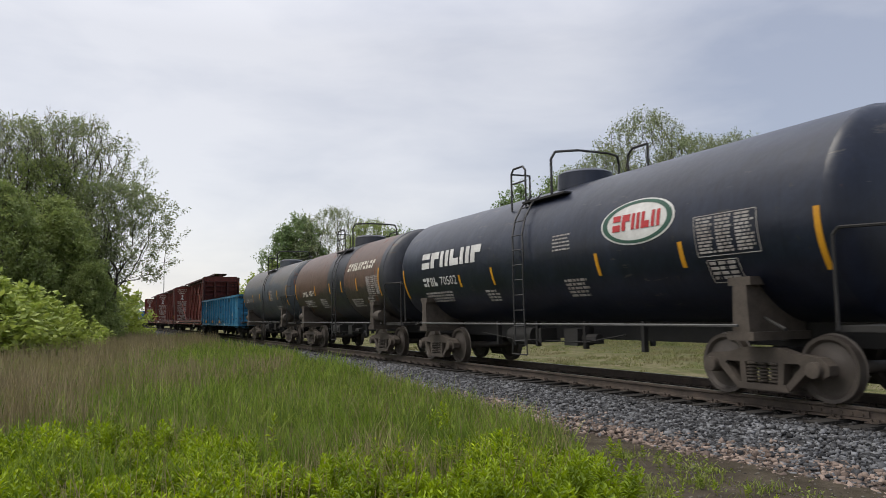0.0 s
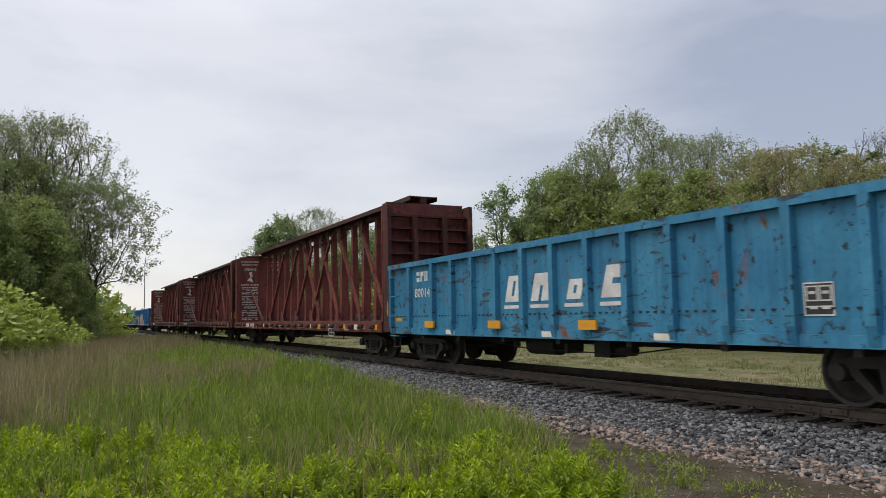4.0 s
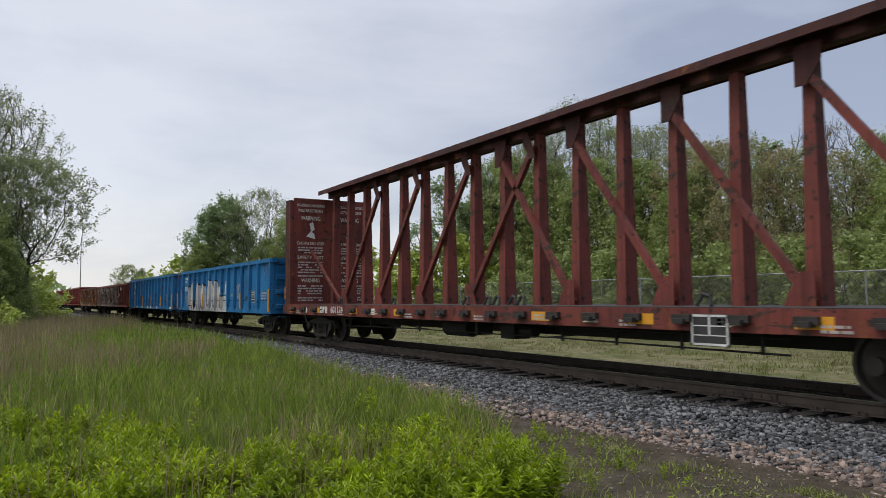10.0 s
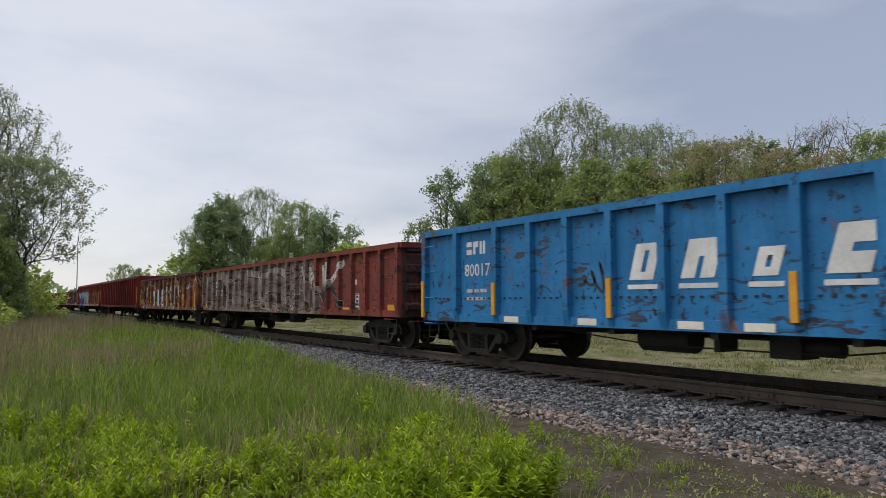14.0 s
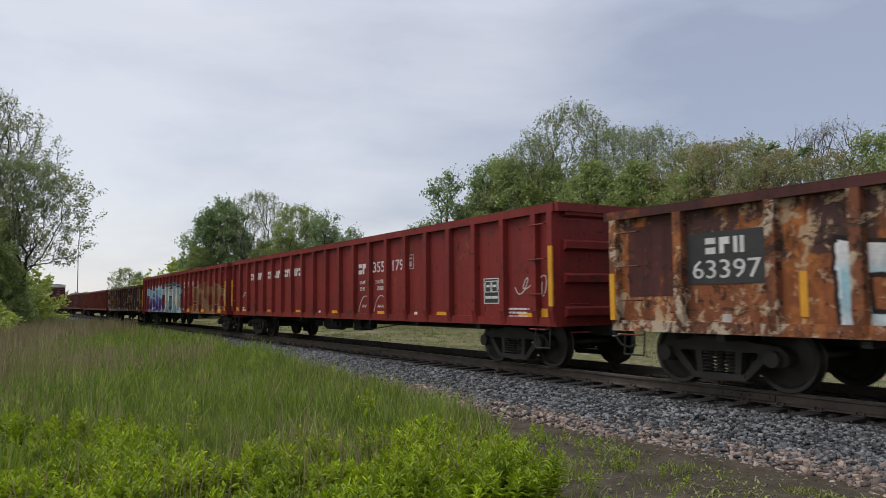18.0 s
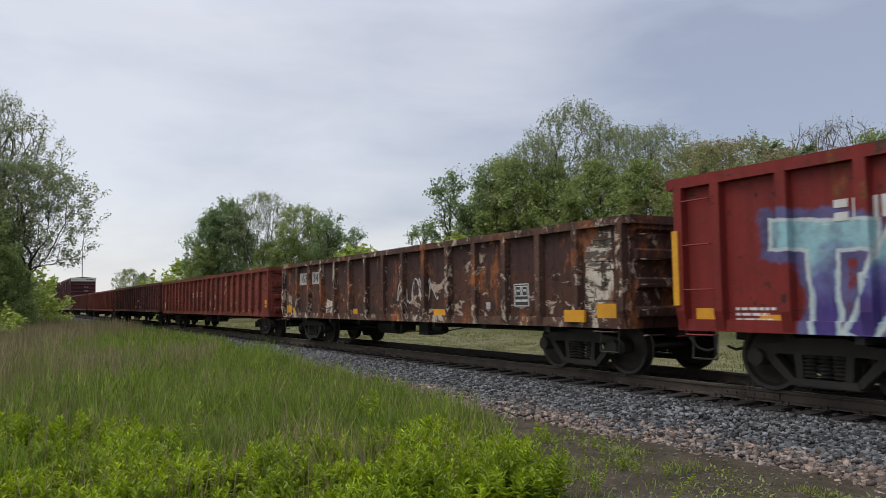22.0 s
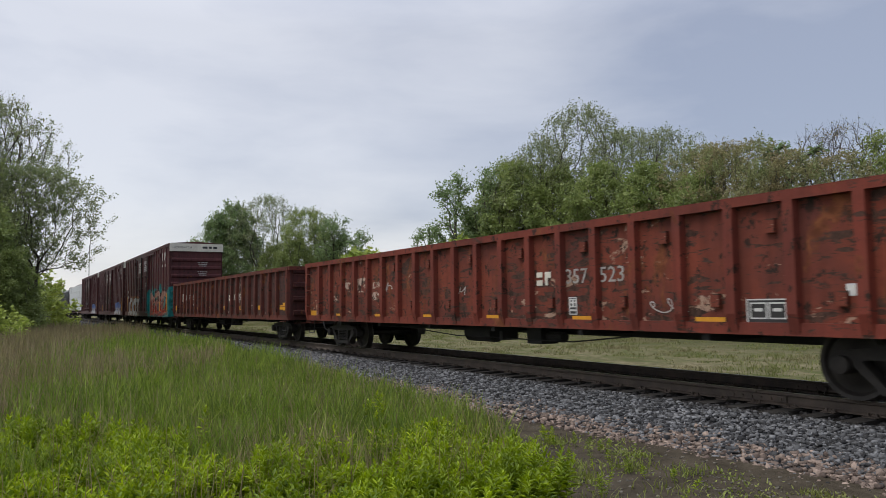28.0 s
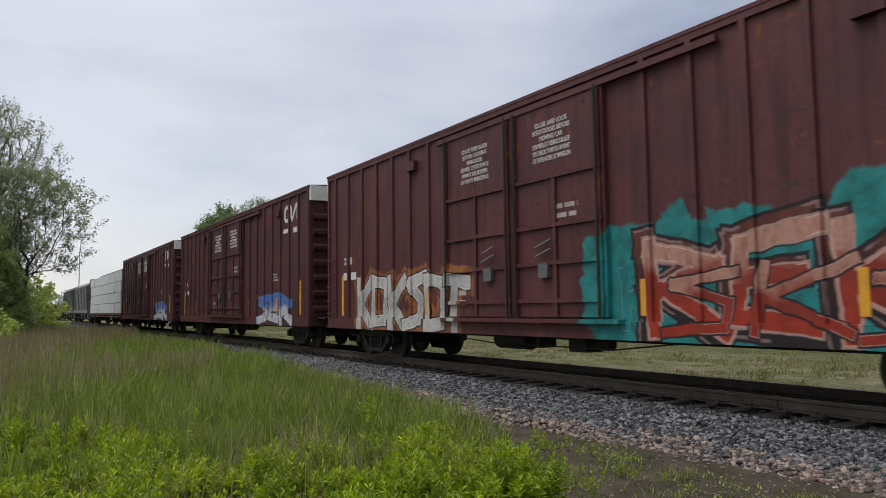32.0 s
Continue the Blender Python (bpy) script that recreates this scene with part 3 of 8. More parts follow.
def blades(px, py, pz, tall, wide, lean, seed):
    """Curved grass blades, two faces each."""
    r = np.random.RandomState(seed)
    n = len(px)
    a = r.uniform(0, 6.283, n)
    face = r.uniform(0, 6.283, n)
    dx, dy = np.cos(a) * lean * tall * r.rand(n), np.sin(a) * lean * tall * r.rand(n)
    wx, wy = np.cos(face) * wide / 2, np.sin(face) * wide / 2
    base = np.stack([px, py, pz], -1)
    mid = base + np.stack([dx * 0.3, dy * 0.3, tall * 0.55], -1)
    tip = base + np.stack([dx, dy, tall * (1 - 0.25 * lean * r.rand(n))], -1)
    w = np.stack([wx, wy, np.zeros(n)], -1)
    v = np.stack([base - w, base + w, mid + w * 0.8, mid - w * 0.8, tip + w * 0.15, tip - w * 0.15], 1).reshape(-1, 3)
    k = np.arange(n)[:, None] * 6
    f = np.concatenate([k + np.array([[0, 1, 2, 3]]), k + np.array([[3, 2, 4, 5]])])
    return v, f


def grass_edge(x):
    """How close to the track the tall grass comes, by the distance down the line."""
    d = -x
    return np.interp(d, [0, 4, 4.8, 6, 7.7, 10.9, 17, 26, 45, 70], [2.6, 3.2, 3.7, 4.6, 5.5, 6.4, 7.0, 7.5, 8.1, 8.2])


def patch(x, y, k=0.35, seed=0.0):
    return np.array([noise.noise((a * k, b * k, seed)) for a, b in zip(x, y)])


def scatter_polar(n, az0, az1, r0, r1, seed, power=1.0):
    r = np.random.RandomState(seed)
    az = np.radians(r.uniform(az0, az1, n))
    d = r0 + (r1 - r0) * r.rand(n) ** power
    return -d * np.cos(az), d * np.sin(az), d


def lie(x, y):
    """The ground's height at many places."""
    return np.array([ground_height(a, b) for a, b in zip(x, y)]) - 0.02


def tufts(cx, cy, each, spread, seed):
    """Points in loose tufts: which tuft each belongs to, and its place."""
    r = np.random.RandomState(seed)
    own = np.repeat(np.arange(len(cx)), each)
    return own, cx[own] + r.normal(0, 1, len(own)) * spread[own], cy[own] + r.normal(0, 1, len(own)) * spread[own], r


def build_grass():
    V, F, count = [], [], 0

    def add(v, f):
        nonlocal count
        V.append(v)
        F.append(f + count)
        count += len(v)

    # tall green grass in tufts
    x, y, d = scatter_polar(12500, -10, 48, 7.6, 34, 11, 1.25)
    p = patch(x, y, 0.45)
    keep = (y < grass_edge(x) + 0.35 * patch(x, y, 1.1, 4.0) - 0.1) & (p > -0.42)
    x, y, d, p = x[keep], y[keep], d[keep], p[keep]
    own, bx, by, r = tufts(x, y, 14, 0.035 + 0.0025 * d, 12)
    high = (0.40 + 0.30 * p + 0.012 * np.minimum(d, 18)) * np.random.RandomState(5).uniform(0.35, 1.25, len(x)) * np.clip((grass_edge(x) - y) * 0.9 + 0.55, 0.4, 1.0)
    tall = high[own] * r.uniform(0.45, 1.15, len(own))
    add(*blades(bx, by, np.full(len(own), -0.58), tall, 0.008 + 0.0008 * d[own], 0.55, 13))
    x, y, d = scatter_polar(26000, -9, 16, 30, 75, 14, 1.1)
    keep = y < grass_edge(x) + 0.2
    x, y, d = x[keep], y[keep], d[keep]
    add(*blades(x, y, np.full(len(x), -0.58), 0.55 * np.random.RandomState(15).uniform(0.5, 1.3, len(x)), np.full(len(x), 0.045), 0.5, 16))
    ob = new("tall_grass", bulk("tall_grass", np.concatenate(V), np.concatenate(F), GRASS))
    tagged(ob, "uncut green meadow grass beside the railway", "grass", kind="stuff")

    V.clear(), F.clear()
    count = 0
    x, y, d = scatter_polar(60000, -12, 14, 12, 62, 21, 1.0)
    p = patch(x, y, 0.16, 3.0)
    keep = (p + np.clip((-x - 16) * 0.012, -0.3, 0.35) - 0.10 * np.maximum(y, -3) > np.random.RandomState(2).uniform(-0.35, 0.35, len(x))) & (y < grass_edge(x) - 1.0)
    x, y, d = x[keep], y[keep], d[keep]
    tall = (0.75 + 0.006 * d) * np.random.RandomState(22).uniform(0.5, 1.15, len(x))
    add(*blades(x, y, np.full(len(x), -0.58), tall, 0.007 + 0.0007 * d, 0.35, 23))
    x, y, d = scatter_polar(12000, -10, 42, 6.0, 24, 24, 1.0)
    keep = (y < grass_edge(x) - 0.2) & (patch(x, y, 0.7, 9.0) > -0.1)
    add(*blades(x[keep], y[keep], np.full(keep.sum(), -0.58), 0.66 * np.random.RandomState(25).uniform(0.5, 1.2, keep.sum()), np.full(keep.sum(), 0.009), 0.4, 26))
    x, y, d = scatter_polar(16000, -9, 8, 13, 34, 61, 1.0)
    keep = 0.9 * patch(x, y, 0.25, 1.5) + (2.2 - y) * 0.16 > np.random.RandomState(64).uniform(0.0, 1.0, len(x))
    x, y, d = x[keep], y[keep], d[keep]
    add(*blades(x, y, np.full(len(x), -0.58), (0.85 + 0.010 * d) * np.random.RandomState(62).uniform(0.55, 1.15, len(x)), 0.006 + 0.0006 * d, 0.3, 63))
    x, y, d = scatter_polar(5200, 11, 23, 5.2, 12.5, 66, 1.0)
    keep = patch(x, y, 0.9, 6.0) > -0.15
    x, y, d = x[keep], y[keep], d[keep]
    add(*blades(x, y, lie(x, y), 0.42 * np.random.RandomState(67).uniform(0.45, 1.2, len(x)), np.full(len(x), 0.010), 0.5, 68))
    # withered stubble on the strip beyond the track
    r = np.random.RandomState(27)
    n = 2500
    x, y = -r.uniform(-25, 75, n), 12.4 + 12 * r.rand(n) ** 1.5
    add(*blades(x, y, np.full(n, -0.53), r.uniform(0.015, 0.05, n), np.full(n, 0.014), 1.2, 28))
    ob = new("dry_grass", bulk("dry_grass", np.concatenate(V), np.concatenate(F), STRAW))
    tagged(ob, "tall straw-coloured dry grass from last year", "grass", kind="stuff")

    V.clear(), F.clear()
    count = 0
    # sparse tufts on the service path and turf beyond the track
    r = np.random.RandomState(31)
    cx, cy = -r.uniform(1.0, 22, 1000), r.uniform(3.4, 6.85, 1000)
    for k in range(1000):
        if r.rand() < 0.74 + 0.25 * min(1.0, max(0.0, (cy[k] - 5.2) / 1.4)):
            continue
        m, wide = r.randint(25, 110), r.uniform(0.05, 0.17)
        x, y = cx[k] + r.normal(0, wide, m), cy[k] + r.normal(0, wide, m)
        add(*blades(x, y, lie(x, y), r.uniform(0.05, 0.17, m) * r.uniform(0.6, 1.3), np.full(m, 0.012), 0.8, 1000 + k))
    for k in range(140):
        px, py = -r.uniform(1.5, 20), 3.2 + 3.3 * r.rand() ** 0.8
        m, wide = r.randint(60, 220), r.uniform(0.08, 0.32)
        x, y = px + r.normal(0, wide, m), py + r.normal(0, wide * 0.7, m)
        add(*blades(x, y, lie(x, y) + 0.01, r.uniform(0.015, 0.06, m), r.uniform(0.014, 0.03, m), 1.6, 3000 + k))
    ob = new("path_tufts", bulk("path_tufts", np.concatenate(V), np.concatenate(F), SHORT))
    tagged(ob, "small green weed tufts on the bare path", "grass", kind="stuff")

    V.clear(), F.clear()
    count = 0
    n = 9000
    x, y = -r.uniform(-25, 75, n), 12.6 + 19 * r.rand(n) ** 1.1
    p = patch(x, y, 0.3, 7.0)
    keep = (p + (y - 15) * 0.04 > r.uniform(-0.35, 0.3, n))
    x, y, p = x[keep], y[keep], p[keep]
    own, x, y, _ = tufts(x, y, 22, np.random.RandomState(34).uniform(0.05, 0.22, len(x)), 35)
    high = np.random.RandomState(36).uniform(0.03, 0.16, len(p)) * (1 + p)
    add(*blades(x, y, np.full(len(x), -0.52) + 0.012 * np.maximum(y - 14, 0), high[own] * r.uniform(0.5, 1.2, len(x)), np.full(len(x), 0.020), 1.1, 33))
    ob = new("turf", bulk("turf", np.concatenate(V), np.concatenate(F), OLIVE))
    tagged(ob, "thin olive turf on the strip beyond the track", "grass", kind="stuff")


build_grass()


def build_weeds():
    """Leafy bright plants: upright shoots set with whorls of lance-shaped leaves."""
    r = np.random.RandomState(41)
    x, y, d = scatter_polar(13500, -12, 50, 3.4, 13.5, 42, 0.8)
    az = np.degrees(np.arctan2(y, -x))
    p, q = patch(x, y, 0.8, 5.0), patch(x, y, 2.2, 2.0)
    limit = np.interp(az + 7.0 * p + 7.0 * q + r.normal(0, 1.2, len(x)), [-12, -3, 5, 10, 13, 15.5, 18, 22, 26, 30, 34, 37, 40, 44, 50], [9.6, 10.2, 10.4, 10.0, 8.0, 5.4, 7.6, 8.9, 9.3, 9.2, 8.6, 7.8, 6.6, 5.0, 3.4])
    keep = (d < limit - 0.5 + 2.4 * p + 1.4 * q) & (p > -0.36) & (q > -0.42) & (y < grass_edge(x) + 0.2 + 1.3 * p + 0.9 * q)
    # a few outliers among the grass and on the path
    extra = (r.rand(len(x)) < np.where(y > 3.6, 0.05, 0.10) * (q > 0.0)) & (y < 6.2)
    small = extra & ~keep
    keep = keep | extra
    x, y, d, p, q, small = x[keep], y[keep], d[keep], p[keep], q[keep], small[keep]
    V, F, count = [], [], 0
    for i in range(len(x)):
        h = (0.26 + 0.20 * r.rand()) * (1.0 + 0.35 * p[i] + 0.5 * q[i]) * (0.45 if small[i] else 1.0)
        base = ground_height(x[i], y[i])
        lx, ly = r.normal(0, 0.05, 2)
        n = r.randint(24, 36)
        t = 0.22 + 0.78 * np.linspace(0, 1, n) ** 0.8
        a = np.arange(n) * 2.4 + r.rand() * 6
        size = (0.032 + 0.046 * np.sin(t * 2.6)) * r.uniform(0.75, 1.25, n) * (0.5 if small[i] else 1.0)
        up = np.interp(t, [0.25, 0.7, 1.0], [0.1, 0.45, 1.15]) + r.normal(0, 0.18, n)
        root = np.stack([x[i] + lx * t, y[i] + ly * t, base + h * t], -1)
        out = np.stack([np.cos(a) * np.cos(up), np.sin(a) * np.cos(up), np.sin(up)], -1)
        side = np.stack([-np.sin(a), np.cos(a), np.zeros(n)], -1)
        lift = np.cross(out, side)
        s = size[:, None]
        tip = root + out * s * 1.3 - np.array([0, 0, 0.3]) * s
        mid = root + out * s * 0.6
        w = side * s * 0.20
        v = np.stack([root, mid - w + lift * s * 0.06, tip, mid + w + lift * s * 0.06], 1).reshape(-1, 3)
        k = np.arange(n)[:, None] * 4 + count
        V.append(v)
        F.append(np.concatenate([k + np.array([[0, 1, 2]]), k + np.array([[0, 2, 3]])]))
        count += len(v)
        foot, head = np.array([x[i], y[i], base]), root[-1]
        V.append(np.array([foot - (0.004, 0, 0), foot + (0.004, 0, 0), head]))
        F.append(np.array([[count, count + 1, count + 2]]))
        count += 3
    ob = new("leafy_weeds", bulk("leafy_weeds", np.concatenate(V), np.concatenate(F), WEED))
    tagged(ob, "bright yellow-green leafy weeds in dense patches", "weeds", kind="stuff")


build_weeds()

# ---- trees ----
BARK = plain("bark", (0.05, 0.042, 0.034), (0.10, 0.085, 0.068), 4.0, 0.95, 0, 0.8, 0.03)
LEAF_SPRING = leafy("leaf_spring_green", (0.15, 0.21, 0.06), (0.3, 0.345, 0.115), (0.21, 0.265, 0.07), 0.55, 0.45)
LEAF_DEEP = leafy("leaf_deep_green", (0.14, 0.21, 0.085), (0.29, 0.36, 0.155), (0.18, 0.26, 0.1), 0.5, 0.45)
LEAF_PALE = leafy("leaf_pale_new", (0.18, 0.215, 0.095), (0.30, 0.33, 0.16), (0.19, 0.24, 0.10), 0.55, 0.5)
LEAF_SUMAC = leafy("leaf_bright_shrub", (0.24, 0.32, 0.05), (0.40, 0.46, 0.10), (0.31, 0.37, 0.07), 0.55, 0.4)
LEAF_BROWN = leafy("leaf_brownish_green", (0.24, 0.205, 0.1), (0.35, 0.285, 0.14), (0.21, 0.25, 0.095), 0.55, 0.45)


def limbs(A, B, ra, rb, n):
    """Tapered tubes from A to B as one mesh's vertices and faces."""
    w = B - A
    w /= np.maximum(np.linalg.norm(w, axis=1), 1e-6)[:, None]
    u = np.cross(w, np.where(np.abs(w[:, 2:]) > 0.9, np.array([[1.0, 0, 0]]), np.array([[0, 0, 1.0]])))
    u /= np.linalg.norm(u, axis=1)[:, None]
    q = np.cross(w, u)
    t = 2 * np.pi * np.arange(n) / n
    off = u[:, None] * np.cos(t)[None, :, None] + q[:, None] * np.sin(t)[None, :, None]
    v = np.concatenate([A[:, None] + off * ra[:, None, None], B[:, None] + off * rb[:, None, None]], 1).reshape(-1, 3)
    k = np.arange(n)
    f = np.stack([k, (k + 1) % n, n + (k + 1) % n, n + k], -1)
    return v, (f[None] + (np.arange(len(A)) * 2 * n)[:, None, None]).reshape(-1, 4)


def crown_width(form, f):
    """The crown's half width at the fraction f of its height."""
    if form == "vase":
        return np.sin(np.pi * (0.10 + 0.86 * f) ** 1.35) ** 0.7
    if form == "ovoid":
        return (f + 0.05) ** 0.22 * (1.03 - f) ** 0.62 * 1.25
    if form == "dome":
        return np.sqrt(np.maximum(1.02 - f * f, 0.02))
    if form == "flat":
        return 0.55 + 0.45 * f
    return np.sin(np.pi * (0.08 + 0.88 * f)) ** 0.55


def grow(seed, height, spread, buds, leaves, leaf, fill, low=0.25, form="round", twig=0.05, trunk=0.45, flat=0.6):
    """A trunk that forks towards buds spread through the crown, fine twigs, and small leaves round the twigs."""
    r = np.random.RandomState(seed)
    f = r.rand(buds) if form != "flat" else 0.75 + 0.25 * r.rand(buds)
    a, ph = r.uniform(0, 6.283, buds), r.uniform(0, 6.283, 3)
    wide = crown_width(form, f) * (1 + 0.20 * np.sin(2 * a + ph[0]) + 0.16 * np.sin(5 * a + 6 * f + ph[1]) + 0.12 * np.sin(11 * f + 3 * a + ph[2]))
    rad = spread * wide * np.sqrt(r.uniform(0.10, 1.0, buds))
    P = np.stack([rad * np.cos(a), rad * np.sin(a), height * (low + (1 - low) * f)], -1)
    steps = 10
    N = np.zeros((steps + buds * 4, 3))
    parent, way = np.zeros(len(N), int), np.zeros(len(N))
    N[:steps, 2] = np.linspace(-0.3, trunk * height, steps)
    N[:steps, :2] = np.cumsum(r.normal(0, 0.006 * height, (steps, 2)), 0)
    D = np.zeros_like(N)
    D[:steps, 2] = 1.0
    for k in range(1, steps):
        parent[k], way[k] = k - 1, N[k, 2]
    m = steps
    first = max(1, int(steps * 0.35))
    for i in np.argsort(np.linalg.norm(P - np.array([0, 0, low * height * 0.8]), axis=1)):
        p = P[i]
        gap = N[first:m] - p
        far = np.linalg.norm(gap, axis=1)
        sink = np.maximum(0, gap[:, 2] + 0.30 * np.hypot(gap[:, 0], gap[:, 1]))
        turn = 1 + (gap * D[first:m]).sum(1) / np.maximum(far, 1e-6)
        j = first + int(np.argmin(far * (1 + 0.55 * turn) + 0.55 * way[first:m] + 1.5 * sink))
        span = np.linalg.norm(N[j] - p)
        cuts = min(3, 1 + int(span / (0.07 * height)))
        bow = (D[j] * 0.30 + r.normal(0, 0.06, 3)) * span
        last = j
        for c in range(1, cuts + 1):
            t = c / cuts
            N[m] = N[j] * (1 - t) + p * t + bow * t * (1 - t) * 2
            step = N[m] - N[last]
            long = np.linalg.norm(step)
            parent[m], way[m], D[m] = last, way[last] + long, step / max(long, 1e-6)
            last = m
            m += 1
    N, parent = N[:m], parent[:m]
    tips = np.zeros(m)
    kids = np.bincount(parent[1:], minlength=m)
    tips[kids == 0] = 1
    for k in range(m - 1, 0, -1):
        tips[parent[k]] += tips[k]
    thick = 0.0165 * height * (tips / tips[0]) ** 0.58
    k = np.arange(1, m)
    big = tips[k] > 6
    sets = [limbs(N[parent[q]], N[q], np.minimum(thick[parent[q]], thick[q] * 1.35), thick[q], sides) for q, sides in ((k[big], 7), (k[~big], 4))]
    # twigs round every bud
    end = np.repeat(k[tips[k] <= 2], 4)
    dirn = N[end] - N[parent[end]]
    dirn /= np.maximum(np.linalg.norm(dirn, axis=1), 1e-6)[:, None]
    dirn = dirn + r.normal(0, 0.6, dirn.shape) + np.array([0, 0, 0.22])
    dirn /= np.linalg.norm(dirn, axis=1)[:, None]
    A = N[parent[end]] + (N[end] - N[parent[end]]) * r.uniform(0.2, 1.0, (len(end), 1))
    B = A + dirn * (twig * height * r.uniform(0.5, 1.3, (len(end), 1)))
    thin = 0.0165 * height * (0.35 / tips[0]) ** 0.58
    sets.append(limbs(A, B, np.full(len(A), thin), np.full(len(A), thin * 0.4), 3))
    V, F, count = [], [], 0
    for v, q in sets:
        V.append(v)
        F.append(q + count)
        count += len(v)
    wood = bulk("trunk", np.concatenate(V), np.concatenate(F), BARK, True)
    pick = r.randint(0, len(A), leaves)
    t = r.rand(leaves, 1) ** 0.7
    c = A[pick] * (1 - t) + B[pick] * t + r.normal(0, fill, (leaves, 3))
    c[:, 2] = np.maximum(c[:, 2], 0.15)
    u, w = r.normal(0, 1, (2, leaves, 3)) * np.array([1, 1, flat])
    u /= np.linalg.norm(u, axis=1)[:, None]
    w -= u * (w * u).sum(1)[:, None]
    w /= np.linalg.norm(w, axis=1)[:, None]
    s = (leaf * r.uniform(0.6, 1.3, leaves))[:, None]
    v = np.stack([c - u * s, c + w * s * 0.48, c + u * s, c - w * s * 0.48], 1).reshape(-1, 3)
    return wood, v, np.arange(leaves * 4).reshape(-1, 4)


KINDS = {}
TOPS = {}
PLANTED = []


def tree_kind(key, name, label, category, leafmat, *shape):
    wood, v, f = grow(*shape)
    top = new(name)
    tagged(top, label, category)
    part("trunk", wood, BARK, top)
    part("crown", bulk("crown", v, f, leafmat), leafmat, top)
    KINDS[key], TOPS[key] = top, float(np.percentile(v[:, 2], 99.7))


def plant(kind, az, dist, rise, turn=0.0, group=""):
    """Sets a tree by its bearing from the line, its distance from the camera's spot and the angle to which its top rises (degrees)."""
    x, y = -dist * math.cos(radians(az)), dist * math.sin(radians(az))
    z = ground_height(x, y) - 0.05
    src = KINDS[kind]
    scale = (dist * math.tan(radians(rise)) + 1.263 - z) / TOPS[kind]
    m = pose(x, y, z, 0, 0, turn)
    if kind not in PLANTED:
        PLANTED.append(kind)
        src.matrix_basis = m
        src.scale = (scale, scale, scale)
        ob = src
    else:
        ob = copy_thing(src, m)
        ob.scale = (scale, scale, scale)
    if group:
        ob["group"] = group
    return ob


def build_trees():
    # seed, height, spread, buds, leaves, leaf, fill, low, form, twig, trunk, flat
    tree_kind("oak", "tree", "broad spring tree in thin fresh green leaf", "tree", LEAF_SPRING, 3, 14.0, 4.6, 620, 22000, 0.11, 0.14, 0.18, "round", 0.05, 0.55, 0.8)
    tree_kind("dense", "tree", "dense bushy green tree leafed to the ground", "tree", LEAF_SPRING, 5, 9.0, 3.5, 460, 23000, 0.11, 0.15, 0.02, "ovoid", 0.07, 0.60, 0.8)
    tree_kind("airy", "tree", "tall half-leafed tree with bare twigs showing", "tree", LEAF_PALE, 7, 16.0, 4.8, 900, 17000, 0.085, 0.10, 0.26, "vase", 0.045, 0.50, 0.8)
    tree_kind("poplar", "tree", "upright green tree with leaves in loose clusters", "tree", LEAF_DEEP, 9, 12.0, 3.3, 230, 19000, 0.12, 0.14, 0.06, "ovoid", 0.075, 0.85, 0.8)
    tree_kind("brown", "tree", "rounded tree in brownish young leaf", "tree", LEAF_BROWN, 11, 10.5, 4.6, 520, 20000, 0.085, 0.10, 0.06, "dome", 0.06, 0.30, 0.8)
    tree_kind("bare", "tree", "nearly bare tree with dark thin twigs", "tree", LEAF_BROWN, 13, 11.0, 2.8, 420, 500, 0.08, 0.1, 0.3, "vase", 0.05, 0.45)
    tree_kind("bush", "shrub", "low spreading shrub in bright young leaf", "shrub", LEAF_SUMAC, 15, 3.2, 2.5, 150, 4600, 0.135, 0.10, 0.02, "dome", 0.10, 0.25, 0.5)
    tree_kind("shrub", "shrub", "low green shrub before the woods", "shrub", LEAF_SPRING, 16, 3.2, 2.4, 150, 5200, 0.10, 0.11, 0.02, "dome", 0.09, 0.25, 0.7)
    tree_kind("spread", "tree", "spreading half-leafed tree with dark bare limbs", "tree", LEAF_PALE, 17, 11.0, 4.1, 800, 21000, 0.088, 0.09, 0.40, "round", 0.05, 0.45, 0.5)
    tree_kind("slim", "tree", "slender upright tree with leaves in loose clusters", "tree", LEAF_DEEP, 23, 12.0, 2.1, 55, 4600, 0.13, 0.17, 0.34, "round", 0.075, 0.75, 0.8)
    tree_kind("tuft", "tree", "thin-stemmed tree with flat tufts of dark leaf", "tree", LEAF_DEEP, 19, 11.0, 2.0, 12, 1300, 0.15, 0.14, 0.2, "flat", 0.05, 0.4, 0.3)
    near = "trees beside the line"
    for k, az, d, el, turn in (("airy", -4.6, 58, 13.7, 20), ("airy", -1.2, 60, 14.1, 130), ("airy", -8.0, 56, 13.2, 200), ("dense", -5.4, 48, 9.2, 40), ("dense", -2.3, 52, 8.4, 160), ("dense", -9.0, 46, 10, 250), ("spread", 1.3, 56, 9.9, 90), ("bare", -3.2, 62, 14.2, 30), ("bare", -1.0, 62, 14.3, 100), ("bare", -5.4, 60, 13.8, 200), ("oak", -3.0, 57, 11.2, 10), ("dense", -0.9, 60, 5.8, 300), ("dense", -13, 50, 10, 30), ("oak", -11, 54, 12, 60), ("dense", 0.3, 85, 3.6, 20), ("dense", 0.0, 48, 4.0, 120), ("dense", -1.7, 50, 7.6, 80), ("bush", 1.2, 80, 2.4, 50), ("dense", -1.4, 66, 7.4, 220), ("bush", 0.2, 70, 3.2, 10), ("oak", -1.3, 100, 5.2, 0)):
        plant(k, az, d, el, turn, near)
